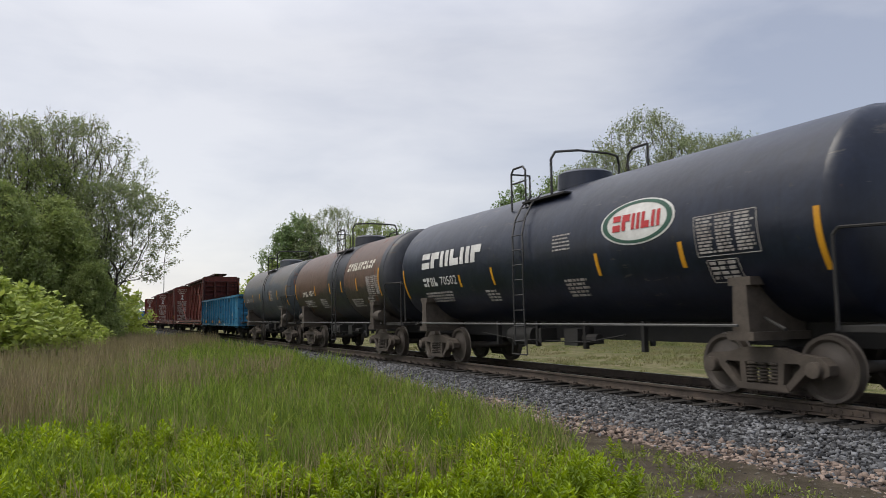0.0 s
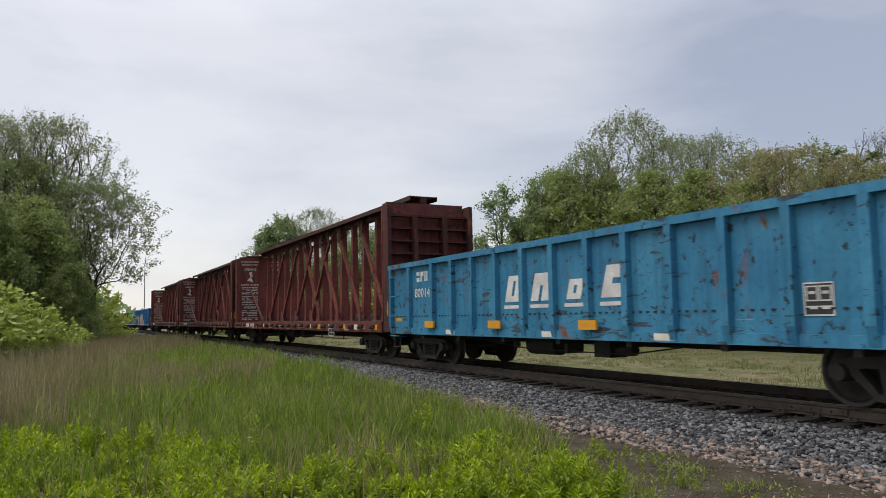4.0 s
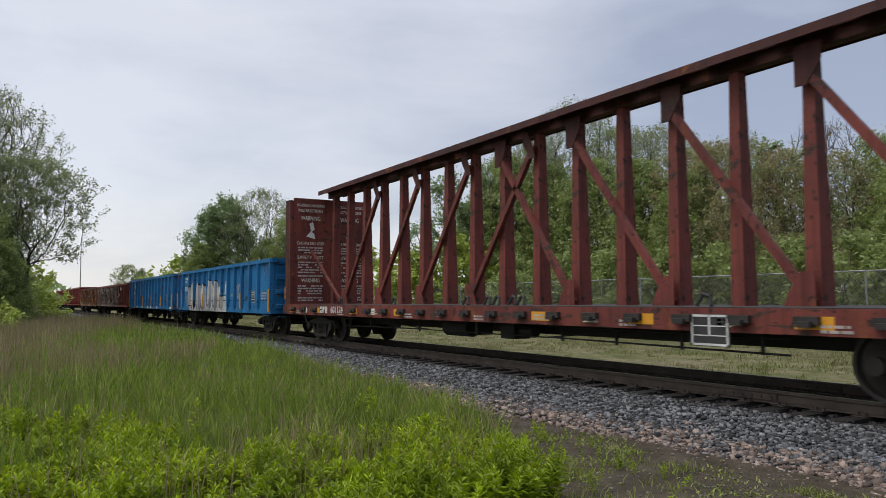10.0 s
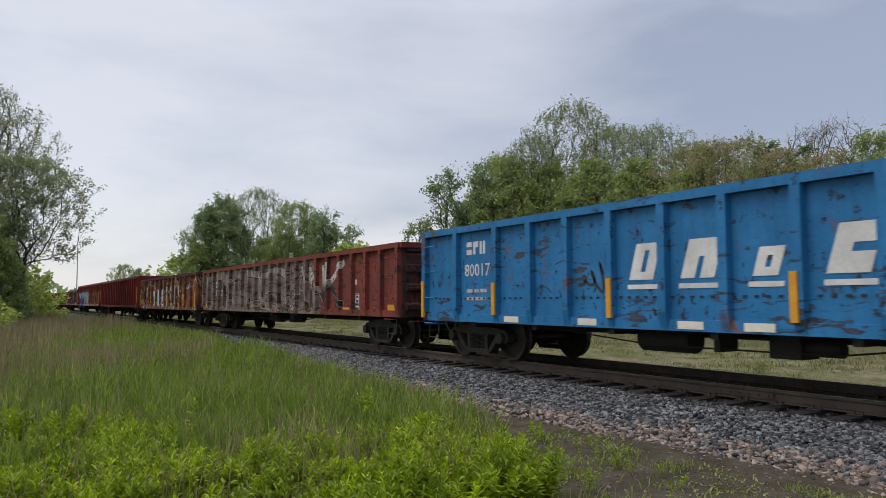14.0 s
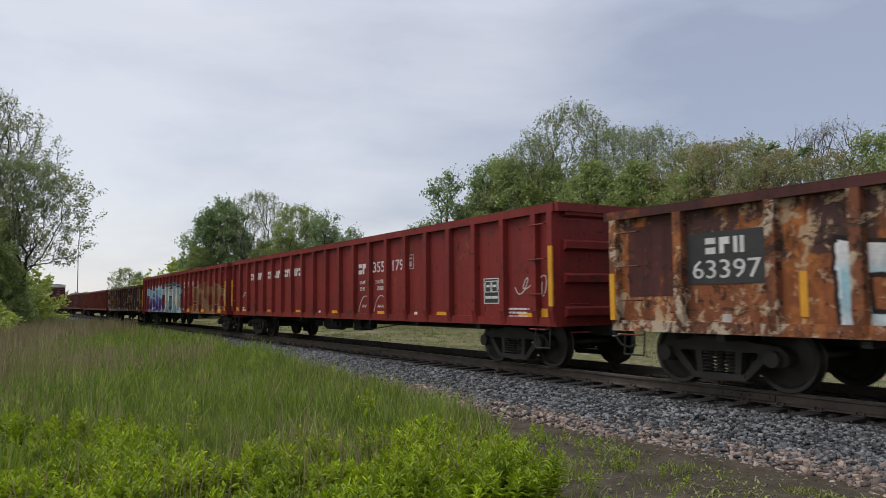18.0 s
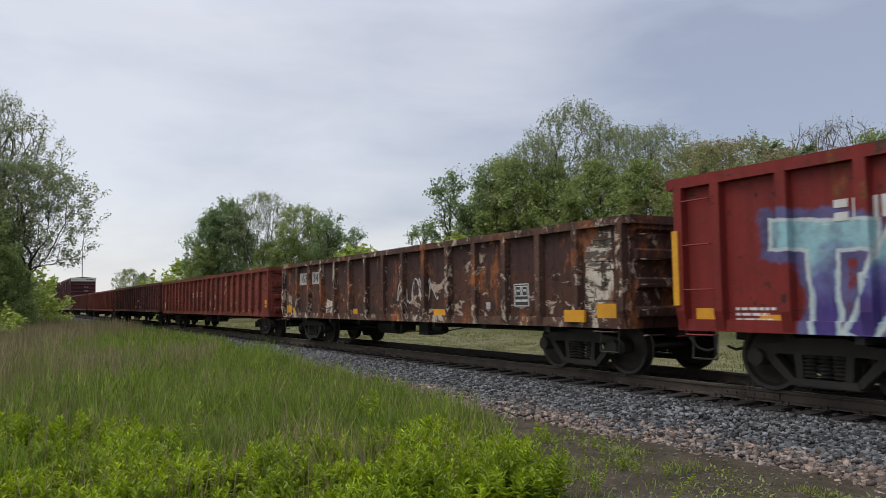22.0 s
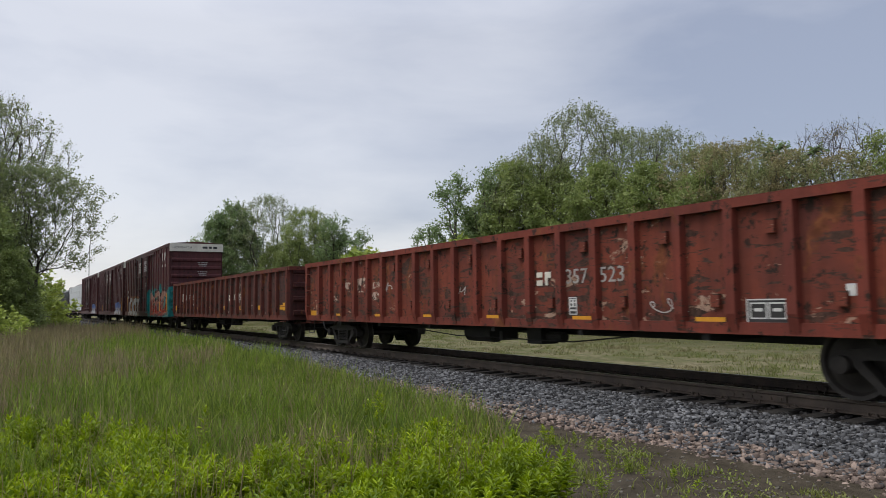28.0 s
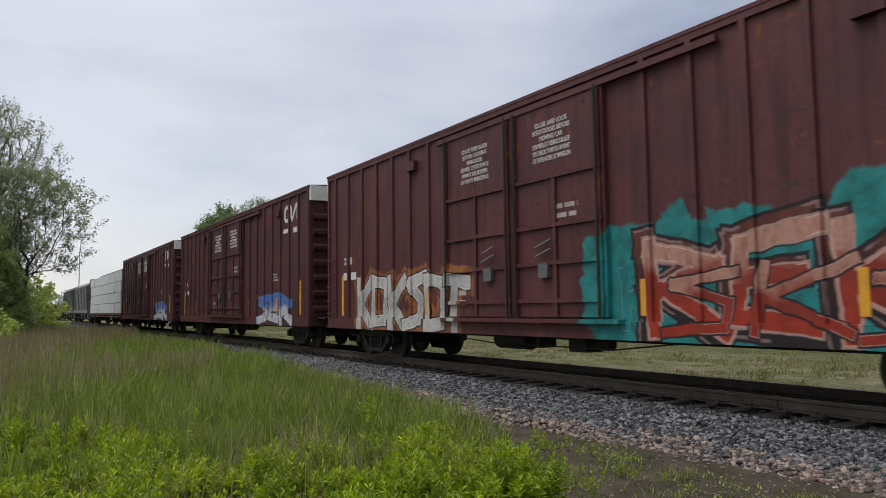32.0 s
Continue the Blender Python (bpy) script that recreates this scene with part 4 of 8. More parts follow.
    for az, d, el, turn in ((-4.5, 32, 2.6, 0), (-2.6, 35, 1.6, 80), (-6.5, 30, 3.2, 160), (-1.4, 40, 0.9, 240), (-8.5, 31, 3.5, 20)):
        plant("bush", az, d, el, turn, near)
    mid = "trees beyond the track"
    for k, az, d, el, turn in (("poplar", 14.7, 92, 7.8, 0), ("poplar", 13.6, 92, 6.9, 70), ("slim", 15.6, 93, 7.4, 20), ("dense", 13.0, 90, 4.2, 0), ("bush", 11.6, 95, 3.2, 40), ("airy", 17.3, 90, 8.4, 140), ("dense", 17.6, 88, 4.6, 140), ("oak", 20.1, 84, 7.4, 30), ("dense", 19.4, 84, 5.0, 70), ("slim", 20.9, 86, 6.2, 200), ("slim", 22.1, 80, 7.0, 100), ("dense", 21.8, 82, 4.6, 200), ("slim", 22.7, 80, 5.9, 310), ("slim", 24.2, 78, 5.8, 10), ("bush", 24.4, 76, 4.3, 0), ("slim", 29.4, 62, 6.2, 60), ("bush", 28.6, 62, 3.9, 0), ("oak", 7.9, 150, 2.6, 0), ("poplar", 8.9, 155, 2.3, 80), ("oak", 10.2, 170, 1.7, 20)):
        plant(k, az, d, el, turn, mid)
    wood = "woods beyond the fence"
    for k, az, d, el, turn in (
        ("slim", 31.7, 66, 10.1, 15), ("slim", 34.6, 66, 10.6, 120), ("dense", 34.4, 70, 8.4, 60), ("bush", 32.2, 62, 5.0, 60), ("dense", 36.8, 64, 10.6, 0), ("oak", 36.4, 68, 11.0, 40), ("airy", 41.4, 66, 14.8, 20), ("airy", 38.6, 64, 12.4, 95), ("dense", 39.6, 62, 10.2, 180),
        ("airy", 44.9, 62, 12.9, 210), ("dense", 43.2, 58, 10.4, 260), ("airy", 47.6, 58, 12.7, 300), ("dense", 46.6, 54, 10.2, 310), ("brown", 50.2, 54, 11.2, 10), ("brown", 53.3, 50, 11.4, 100), ("dense", 49.8, 50, 9.2, 130), ("brown", 51.8, 52, 11.0, 220),
        ("tuft", 56.3, 50, 11.3, 40), ("tuft", 51.0, 58, 11.4, 0), ("bare", 58.2, 52, 11.9, 40), ("brown", 56.2, 47, 10.3, 190), ("bare", 60.1, 48, 12.1, 150), ("oak", 62.8, 48, 10.9, 70), ("brown", 59.3, 46, 9.8, 200), ("oak", 66.0, 46, 11.5, 270), ("dense", 64.0, 43, 9.5, 15), ("dense", 68.5, 42, 10, 95), ("brown", 54.8, 47, 9.6, 350), ("brown", 70, 44, 11, 0), ("oak", 74, 43, 12, 0), ("dense", 78, 42, 11, 0), ("oak", 84, 42, 12, 0),
    ):
        plant(k, az, d, el, turn, wood)
    for az, d, el, turn in ((37, 56, 3.2, 0), (40.5, 53, 3.4, 50), (44, 50, 3.6, 100), (48, 47, 3.7, 150), (52, 44, 4.0, 200), (56.5, 41, 4.2, 250), (61, 39.5, 4.4, 300), (65, 38.5, 4.6, 10)):
        plant("shrub", az, d, el, turn, wood)


build_trees()


def build_distance():
    """Low far woods at the end of the line."""
    r = np.random.RandomState(77)
    n = 2500
    az = np.radians(r.uniform(-30, 14, n))
    d = r.uniform(300, 420, n)
    bump = np.array([noise.noise((a * 14, 0.3, 0)) for a in az])
    h = (9 + 5 * bump) * r.rand(n) ** 0.5
    c = np.stack([-d * np.cos(az), d * np.sin(az), h - 0.5], -1)
    u = r.normal(0, 1, (n, 3))
    u /= np.linalg.norm(u, axis=1)[:, None]
    w = np.cross(u, r.normal(0, 1, (n, 3)))
    w /= np.linalg.norm(w, axis=1)[:, None]
    s = r.uniform(0.7, 1.8, (n, 1))
    v = np.stack([c - u * s, c + w * s * 0.7, c + u * s, c - w * s * 0.7], 1).reshape(-1, 3)
    ob = new("far_woods", bulk("far_woods", v, np.arange(n * 4).reshape(-1, 4), LEAF_DEEP))
    tagged(ob, "low hazy green woods in the distance", "woods", kind="stuff")
    mast = new("radio_mast")
    tagged(mast, "thin grey steel radio mast far off", "mast")
    x, y = -300 * math.cos(radians(4.9)), 300 * math.sin(radians(4.9))
    g = Geo().tube((x, y, -0.5), (x, y, 25), 0.25, 6, 0.10)
    part("pole", g, GALV, mast)
    g = Geo().tube((x, y + 1, 23), (x, y - 1, 23), 0.06, 5)
    part("antenna", g, GALV, mast)


build_distance()


def build_fence():
    fence = new("chain_link_fence")
    tagged(fence, "tall grey chain-link fence with posts and top rail", "fence")
    Y, lo, hi = 30.0, -0.35, 2.30
    mesh = Geo().tube((0, 0, lo), (0, 0, hi + 0.05), 0.035, 7).mesh("post", GALV)
    for k in range(34):
        p = part("post", mesh, GALV, fence)
        p.location = (20 - 3.05 * k, Y, 0)
    g = Geo().tube((20, Y, hi), (-81, Y, hi), 0.025, 6)
    part("top_rail", g, GALV, fence)
    v, f = [], []
    # the netting as fine crossed wires
    step = 0.16
    n = int(100 / step)
    for k in range(n):
        x0 = 20 - step * k
        for s in (-1, 1):
            x1 = x0 + s * (hi - lo)
            i = len(v)
            w = 0.006
            v += [(x0 - w, Y, lo), (x0 + w, Y, lo), (x1 + w, Y, hi), (x1 - w, Y, hi)]
            f.append((i, i + 1, i + 2, i + 3))
    part("netting", bulk("netting", np.array(v, float), np.array(f), GALV), GALV, fence)


build_fence()


def build_loose_stones():
    """The nearest stones of the ballast's toe, each a piece of its own."""
    r = np.random.RandomState(61)
    meshes = []
    for k in range(8):
        v, f = stones(1, (0, 0.001, 7, 7.001), 0.05, 300 + k)
        meshes.append(bulk("stone", v - v.mean(0), f, STONE))
    for k in range(300):
        x, y = -r.uniform(2.5, 9.5), r.uniform(6.8, 7.5)
        ob = part("stone", meshes[k % 8], STONE, BED)
        ob.location, ob.rotation_euler = (x, y, bed_height(y) + 0.012 if y > 6.86 else -0.54), tuple(r.uniform(0, 6.28, 3))


build_loose_stones()

# ---- the train ----
CHALK = plain("chalky_white_lettering", (0.50, 0.47, 0.45), (0.32, 0.28, 0.26), 5.0, 0.8, 0, 0.1)
GREYRAIL = plain("handrail_grey", (0.07, 0.07, 0.07), (0.11, 0.11, 0.105), 4.0, 0.6)
CARS = []


def rolling_parts(STEEL, TREAD):
    """Meshes shared by the trucks and couplers of one kind."""
    made = {}
    g = Geo()
    # cast side frame with two openings either side of the spring nest
    g.prism([(-1.08, 0.52), (-0.96, 0.62), (-0.55, 0.66), (-0.3, 0.73), (0.3, 0.73), (0.55, 0.66), (0.96, 0.62), (1.08, 0.52), (1.08, 0.40), (0.98, 0.34), (0.9, 0.42), (0.78, 0.44), (0.62, 0.52), (-0.62, 0.52), (-0.78, 0.44), (-0.9, 0.42), (-0.98, 0.34), (-1.08, 0.40)], -0.10, 0.08)
    for s in (-1, 1):
        g.prism([(s * 0.70, 0.54), (s * 0.84, 0.50), (s * 0.46, 0.15), (s * 0.32, 0.13)], -0.10, 0.08)
        g.prism([(s * 0.30, 0.70), (s * 0.40, 0.70), (s * 0.36, 0.18), (s * 0.26, 0.18)], -0.10, 0.08)
    g.prism([(-0.46, 0.13), (0.46, 0.13), (0.42, 0.22), (-0.42, 0.22)], -0.12, 0.10)
    made["side_frame"] = g.mesh("side_frame", STEEL)
    g = Geo()
    g.turned([(-0.16, 0.05), (-0.15, 0.11), (0.10, 0.12), (0.12, 0.05)], 14, "y")
    made["bearing_cap"] = g.mesh("bearing_cap", STEEL, True)
    g = Geo()
    for x in (-0.19, 0.0, 0.19):
        coil = []
        for k in range(6):
            coil += [(0.235 + 0.048 * k, 0.05), (0.250 + 0.048 * k, 0.085), (0.262 + 0.048 * k, 0.085)]
        g.turned(coil + [(0.53, 0.05)], 10, "z", (x, -0.03, 0))
    made["spring_nest"] = g.mesh("spring_nest", STEEL, True)
    g = Geo()
    g.box(-0.17, 0.17, -0.98, 0.98, 0.46, 0.72)
    g.box(-0.28, 0.28, -0.35, 0.35, 0.55, 0.80)
    made["bolster"] = g.mesh("bolster", DARK)
    g = Geo()
    r = 0.457
    wheel = [(-0.07, 0.10), (-0.07, 0.17), (-0.03, 0.24), (-0.02, 0.36), (-0.065, 0.40), (-0.07, r - 0.006), (0.045, r), (0.06, r + 0.025), (0.075, r + 0.02), (0.075, 0.40), (0.03, 0.36), (0.02, 0.24), (0.05, 0.16), (0.06, 0.10)]
    g.turned([(a - 0.79, b) for a, b in wheel], 36, "y")
    g.turned([(-a + 0.79, b) for a, b in reversed(wheel)], 36, "y")
    g.tube((0, -0.98, 0), (0, 0.98, 0), 0.085, 12)
    made["wheelset"] = g.mesh("wheelset", TREAD, True)
    g = Geo()
    g.box(-0.45, 0.15, -0.09, 0.09, 0.80, 0.96)
    g.prism([(0.12, 0.76), (0.34, 0.76), (0.40, 0.80), (0.40, 0.98), (0.34, 1.02), (0.12, 1.02)], -0.14, 0.10)
    g.box(0.24, 0.46, 0.05, 0.15, 0.76, 1.0)
    made["coupler"] = g.mesh("coupler", STEEL)
    g = Geo()
    pts = [(0.0, -0.30, 0.80), (0.12, -0.31, 0.62), (0.28, -0.31, 0.46), (0.45, -0.30, 0.42), (0.6, -0.3, 0.47)]
    g.path(pts, 0.022, 7)
    made["air_hose"] = g.mesh("air_hose", DARK, True)
    return made


BROWNGEAR = plain("truck_brown_dust", (0.042, 0.034, 0.027), (0.085, 0.068, 0.054), 3.0, 0.85, 0.0)
BROWNTREAD = plain("wheel_brown_dust", (0.045, 0.036, 0.030), (0.075, 0.062, 0.052), 5.0, 0.6, 0.1)
ROLL = rolling_parts(STEEL, TREAD)
ROLL_TANK = rolling_parts(BROWNGEAR, BROWNTREAD)
WHEELSETS = []


def truck(car, x, roll):
    t = part("truck", roll["bolster"], DARK, car)
    t.location = (x, 0, 0)
    for s in (-1, 1):
        f = part("side_frame", roll["side_frame"], STEEL, t, "rusty cast steel side frame")
        f.location, f.rotation_euler = (0, s * 1.0, 0), (0, 0, 0 if s < 0 else math.pi)
        n = part("spring_nest", roll["spring_nest"], STEEL, t)
        n.location = (0, s * 1.02, 0)
        for e in (-1, 1):
            b = part("bearing_cap", roll["bearing_cap"], STEEL, t)
            b.location, b.rotation_euler = (e * 0.889, s * 1.04, 0.457), (0, 0, 0 if s < 0 else math.pi)
    for e in (-1, 1):
        w = part("wheelset", roll["wheelset"], TREAD, t, "worn steel wheels on their axle")
        w.location = (e * 0.889, 0, 0.457)
        WHEELSETS.append((w, e))
    return t


def running_gear(car, half, inset, roll=None):
    roll = roll or ROLL
    for s in (-1, 1):
        truck(car, s * (half - (inset[s > 0] if isinstance(inset, tuple) else inset)), roll)
        c = part("coupler", roll["coupler"], STEEL, car)
        c.location, c.rotation_euler = (s * (half + 0.16), 0, 0), (0, 0, 0 if s > 0 else math.pi)
        h = part("air_hose", roll["air_hose"], DARK, car)
        h.location, h.rotation_euler = (s * (half + 0.02), 0, 0), (0, 0, 0 if s > 0 else math.pi)


def start_car(name, label, category, front, rear, group=""):
    car = new(name)
    car.empty_display_size = 0.5
    tagged(car, label, category, group or "freight cars of the train")
    mid, half = (front + rear) / 2, (front - rear) / 2
    CARS.append((car, mid))
    return car, half


RUNGS = {}


def ladder(car, x, y, z0, z1, n, width=0.42, along="x", mat=None, name="rung"):
    """Grab irons, each a part of its own."""
    mat = mat or DARK
    key = (along, round(width, 2), y < 0, mat.name)
    if key not in RUNGS:
        b = 0.07 if y < 0 else -0.07
        pts = [(-width / 2, b, 0), (-width / 2, 0, 0), (width / 2, 0, 0), (width / 2, b, 0)] if along == "x" else [(0, -width / 2, 0), (0, width / 2, 0)]
        RUNGS[key] = Geo().path(pts, 0.012, 5).mesh("rung", mat)
    for i in range(n):
        r = part(name, RUNGS[key], mat, car)
        r.location = (x, y, z0 + (z1 - z0) * i / (n - 1))


def bars(car, x, z, y, width, rows, size, gap, mat=FADED, name="stencil_line", seed=1, depth=0.004):
    """Small unreadable stencilling: broken bars."""
    rnd = random.Random(seed)
    g = Geo()
    for r in range(rows):
        at = x - width / 2
        stop = x + width / 2 - rnd.random() * width * 0.25
        while at < stop:
            w = size * rnd.uniform(1.2, 4.5)
            w = min(w, stop - at)
            g.box(at, at + w, y - depth, y + 0.001, z - r * gap - size, z - r * gap)
            at += w + size * 0.8
    ob = part(name, g, mat, car)
    tagged(ob, kind="stuff")
    return ob


def blocks(car, x, z, y, size, n, mat=None, slant=0.0, name="logo_shape", wide=0.8, stroke=0.2, gap=0.3, depth=0.005):
    """A brand name or initials drawn as plain notched blocks, no letters."""
    g = Geo()
    w, st = size * wide, size * stroke
    at = x - (n * w + (n - 1) * size * gap) / 2
    forms = (((0, 1, 0, 1),), ((0, 1, 0.62, 1), (0, 1, 0, 0.40)), ((0, 0.38, 0, 1), (0.62, 1, 0, 1)), ((0, 1, 0.55, 1), (0, 0.45, 0, 0.55)), ((0, 0.4, 0, 1), (0.4, 1, 0, 0.42)))
    order = (1, 3, 2, 4, 2, 3, 1, 4)
    for i in range(n):
        for a0, a1, b0, b1 in forms[order[i % 8]]:
            sl = slant * size
            pts = [(at + a0 * w + sl * b0, z + b0 * size), (at + a1 * w + sl * b0, z + b0 * size), (at + a1 * w + sl * b1, z + b1 * size), (at + a0 * w + sl * b1, z + b1 * size)]
            g.prism(pts, y - depth, y + 0.001)
        at += w + size * gap
    return part(name, g, mat or WHITE, car)


def band(car, points, t, y, mat, name="logo_shape", label="", depth=0.005):
    """A flat bent band along (x, z) points, mitred at its corners."""
    g = Geo()
    P = [Vector(p) for p in points]
    for i, p in enumerate(P):
        a = (p - P[i - 1]).normalized() if i else (P[1] - p).normalized()
        b = (P[i + 1] - p).normalized() if i + 1 < len(P) else a
        d = (a + b).normalized()
        nrm = Vector((-d.y, d.x)) * (t / 2 / max(0.6, d.dot(a)))
        for q in (p + nrm, p - nrm):
            g.v += [(q.x, y - depth, q.y), (q.x, y + 0.001, q.y)]
    for i in range(len(P) - 1):
        k = 4 * i
        g.f += [(k, k + 2, k + 6, k + 4), (k + 1, k + 5, k + 7, k + 3), (k, k + 4, k + 5, k + 1), (k + 2, k + 3, k + 7, k + 6)]
    k = 4 * (len(P) - 1)
    g.f += [(0, 1, 3, 2), (k, k + 2, k + 3, k + 1)]
    return part(name, g, mat, car, label)


def scrawl(car, x, z, y, wide, tall, seed, mat=None, t=0.03, name="chalk_mark", turns=3):
    """A looping hand-drawn paint line with no letters in it."""
    r = random.Random(seed)
    a, b, c = r.uniform(0.8, 1.6), r.uniform(0, 6), r.uniform(0.25, 0.5)
    pts, n = [], 14 * turns
    for k in range(n):
        f = k / (n - 1)
        w = f * turns * 2 * math.pi
        pts.append((x + wide * (f - 0.5 + c / turns * math.cos(w + b)), z + tall * 0.5 * (math.sin(w * a + b) * (0.6 + 0.4 * math.sin(3 * f + b)))))
    return band(car, pts, t, y, mat or CHALK, name, "scrawled pale paint line")


def gondola(label, front, rear, top, bottom, bays, paint, post_paint=None, number=None, marks=(), inset=1.7, stripes=None, endbay=1.0, posts=None, deep=False, post_w=0.14, post_d=0.13, chord=0.13, ladders=True, plates=(), plate_paint=None, rivets=False, chord_paint=None, end_paint=None):
    car, half = start_car("gondola", label, "gondola car", front, rear, "gondola cars of the train")
    post_paint = post_paint or paint
    L, Y = half, 1.47
    for s, nm in ((-1, "near"), (1, "far")):
        g = Geo().box(-L, L, s * Y - 0.012, s * Y + 0.012, bottom + 0.08, top - 0.03)
        part("side_panel", g, paint, car)
        g = Geo()
        # top chord, a bent channel
        g.prism([(-L - 0.02, top - chord), (L + 0.02, top - chord), (L + 0.02, top), (-L - 0.02, top)], s * (Y + 0.11) if s < 0 else s * (Y - 0.03), s * (Y - 0.03) if s < 0 else s * (Y + 0.11))
        part("top_chord", g, chord_paint or post_paint, car)
        g = Geo().box(-L, L, s * (Y + 0.04) - 0.03, s * (Y + 0.04) + 0.03, bottom, bottom + 0.16)
        part("side_sill", g, post_paint, car)
    span = (2 * L - 2 * endbay) / bays
    mesh = {}
    for s in (-1, 1):
        g = Geo()
        w, d = post_w / 2, post_d
        lo, hi = bottom + 0.02, top - chord
        i = len(g.v)
        # hat-section post, tapered at the foot
        for z, k in ((lo, 0.55), (lo + 0.25, 1.0), (hi, 0.9)):
            g.v += [(-w * 1.25, s * Y, z), (-w, s * (Y + d * k), z), (w, s * (Y + d * k), z), (w * 1.25, s * Y, z)]
        for j in (0, 4):
            for k in range(3):
                g.f.append((i + j + k, i + j + k + 1, i + j + k + 5, i + j + k + 4))
        g.f += [(i, i + 1, i + 2, i + 3), (i + 8, i + 9, i + 10, i + 11)]
        mesh[s] = g.mesh("side_post", post_paint)
    for s in (-1, 1):
        for x in (posts or [-L + endbay + span * k for k in range(bays + 1)]):
            if s < 0:
                me = mesh[s].copy()
                me.transform(Matrix.Translation((x, 0, 0)))
                part("side_post", me, post_paint, car)
            else:
                p = part("side_post", mesh[s], post_paint, car)
                p.location.x = x
        for e in (-1, 1):
            me = mesh[s].copy()
            me.transform(Matrix.Translation((e * (L - 0.09), 0, 0)))
            part("corner_post", me, post_paint, car)
    for e in (-1, 1):
        g = Geo().box(e * L - 0.02, e * L + 0.02, -Y, Y, bottom, top - 0.02)
        part("end_panel", g, end_paint or paint, car)
        n = 4
        for k in range(n):
            z = bottom + 0.25 + (top - bottom - 0.4) * k / (n - 1)
            g = Geo().prism([(e * L, z - 0.11), (e * (L + 0.10), z - 0.06), (e * (L + 0.10), z + 0.06), (e * L, z + 0.11)], -Y + 0.1, Y - 0.1)
            part("end_rib", g, end_paint or post_paint, car)
        g = Geo().box(e * L - 0.05, e * (L + 0.13), -Y - 0.08, Y + 0.08, top - chord, top)
        part("end_chord", g, chord_paint or post_paint, car)
        if ladders:
            ladder(car, e * (L + 0.17), -1.15, bottom - 0.1, top - 0.3, 5, 0.45, "y", post_paint)
            ladder(car, e * (L - 0.42), -Y - 0.15, bottom - 0.05, top - 0.35, 4, 0.45, "x", post_paint)
            g = Geo().path([(e * (L - 0.62), -Y - 0.02, bottom), (e * (L - 0.62), -Y - 0.05, 0.42), (e * (L - 0.22), -Y - 0.05, 0.42), (e * (L - 0.22), -Y - 0.02, bottom)], 0.014, 5)
            part("step_stirrup", g, DARK, car)
    g = Geo().box(-L, L, -Y, Y, bottom + 0.10, bottom + 0.16)
    part("floor_plate", g, DARK, car)
    g = Geo().box(-L, L, -0.3, 0.3, 0.62, bottom + 0.10)
    for k in range(-3, 4):
        g.box(k * L / 4 - 0.06, k * L / 4 + 0.06, -Y, Y, bottom - 0.1, bottom + 0.10)
    part("centre_sill", g, DARK, car)
    under_rigging(car, L, bottom)
    running_gear(car, L, inset)
    if stripes:
        x, step, z, tall = stripes
        upright = tall > 0.4
        while x < L - 0.8:
            w = 0.05 if upright else 0.25
            out = post_d + 0.006 if any(abs(x - c) < 0.1 for c in posts or ()) else 0.0
            g = Geo().box(x - w, x + w, -Y - out - 0.018, -Y - out * 0.8, z - tall / 2, z + tall / 2)
            part("reflective_stripe", g, YELLOW, car, "yellow reflective strip")
            x += step
        for e in (-1, 1):
            xe = e * (L - 0.09) if upright else e * (L - 0.5)
            out = post_d if upright else 0.0
            w = 0.05 if upright else 0.22
            g = Geo().box(xe - w, xe + w, -Y - out - 0.02, -Y - out * 0.8, z - tall * 0.65, z + tall * (0.65 if upright else 1.0))
            part("reflective_stripe", g, YELLOW, car, "yellow reflective strip")
    if rivets:
        g = Geo()
        x = -L + 0.3
        while x < L - 0.3:
            g.box(x - 0.032, x + 0.032, -Y - 0.024, -Y, 1.245, 1.275)
            x += 0.17
        part("rivet_row", g, DARK, car, "row of rusted rivets")
        g = Geo().box(-L + 0.1, L - 0.1, -Y - 0.026, -Y, bottom + 0.06, 1.13)
        part("lower_strake", g, paint, car)
    for x in plates:
        g = Geo().box(x - 0.22, x + 0.22, -Y - 0.075, -Y - 0.06, bottom + 0.03, bottom + 0.14)
        part("reflective_plate", g, plate_paint or CREAM, car, "pale reflective plate")
    return car, L, -Y - 0.0145


def under_rigging(car, L, bottom):
    g = Geo()
    g.path([(-L * 0.45, -0.95, bottom - 0.12), (-L * 0.2, -1.0, bottom - 0.26), (L * 0.18, -1.0, bottom - 0.26), (L * 0.34, -0.95, bottom - 0.10)], 0.013, 5)
    part("brake_rod", g, DARK, car)
    g = Geo().tube((-1.9, -0.75, bottom - 0.18), (-0.9, -0.75, bottom - 0.18), 0.20, 14)
    part("air_reservoir", g, DARK, car, smooth=True)
    g = Geo().box(0.5, 0.95, -1.0, -0.6, bottom - 0.34, bottom)
    g.tube((0.95, -0.8, bottom - 0.2), (1.4, -0.8, bottom - 0.2), 0.10, 10)
    part("brake_valve", g, DARK, car)
    g = Geo().box(-0.3, -0.2, -1.1, -0.7, bottom - 0.3, bottom)
    part("hanger", g, DARK, car)


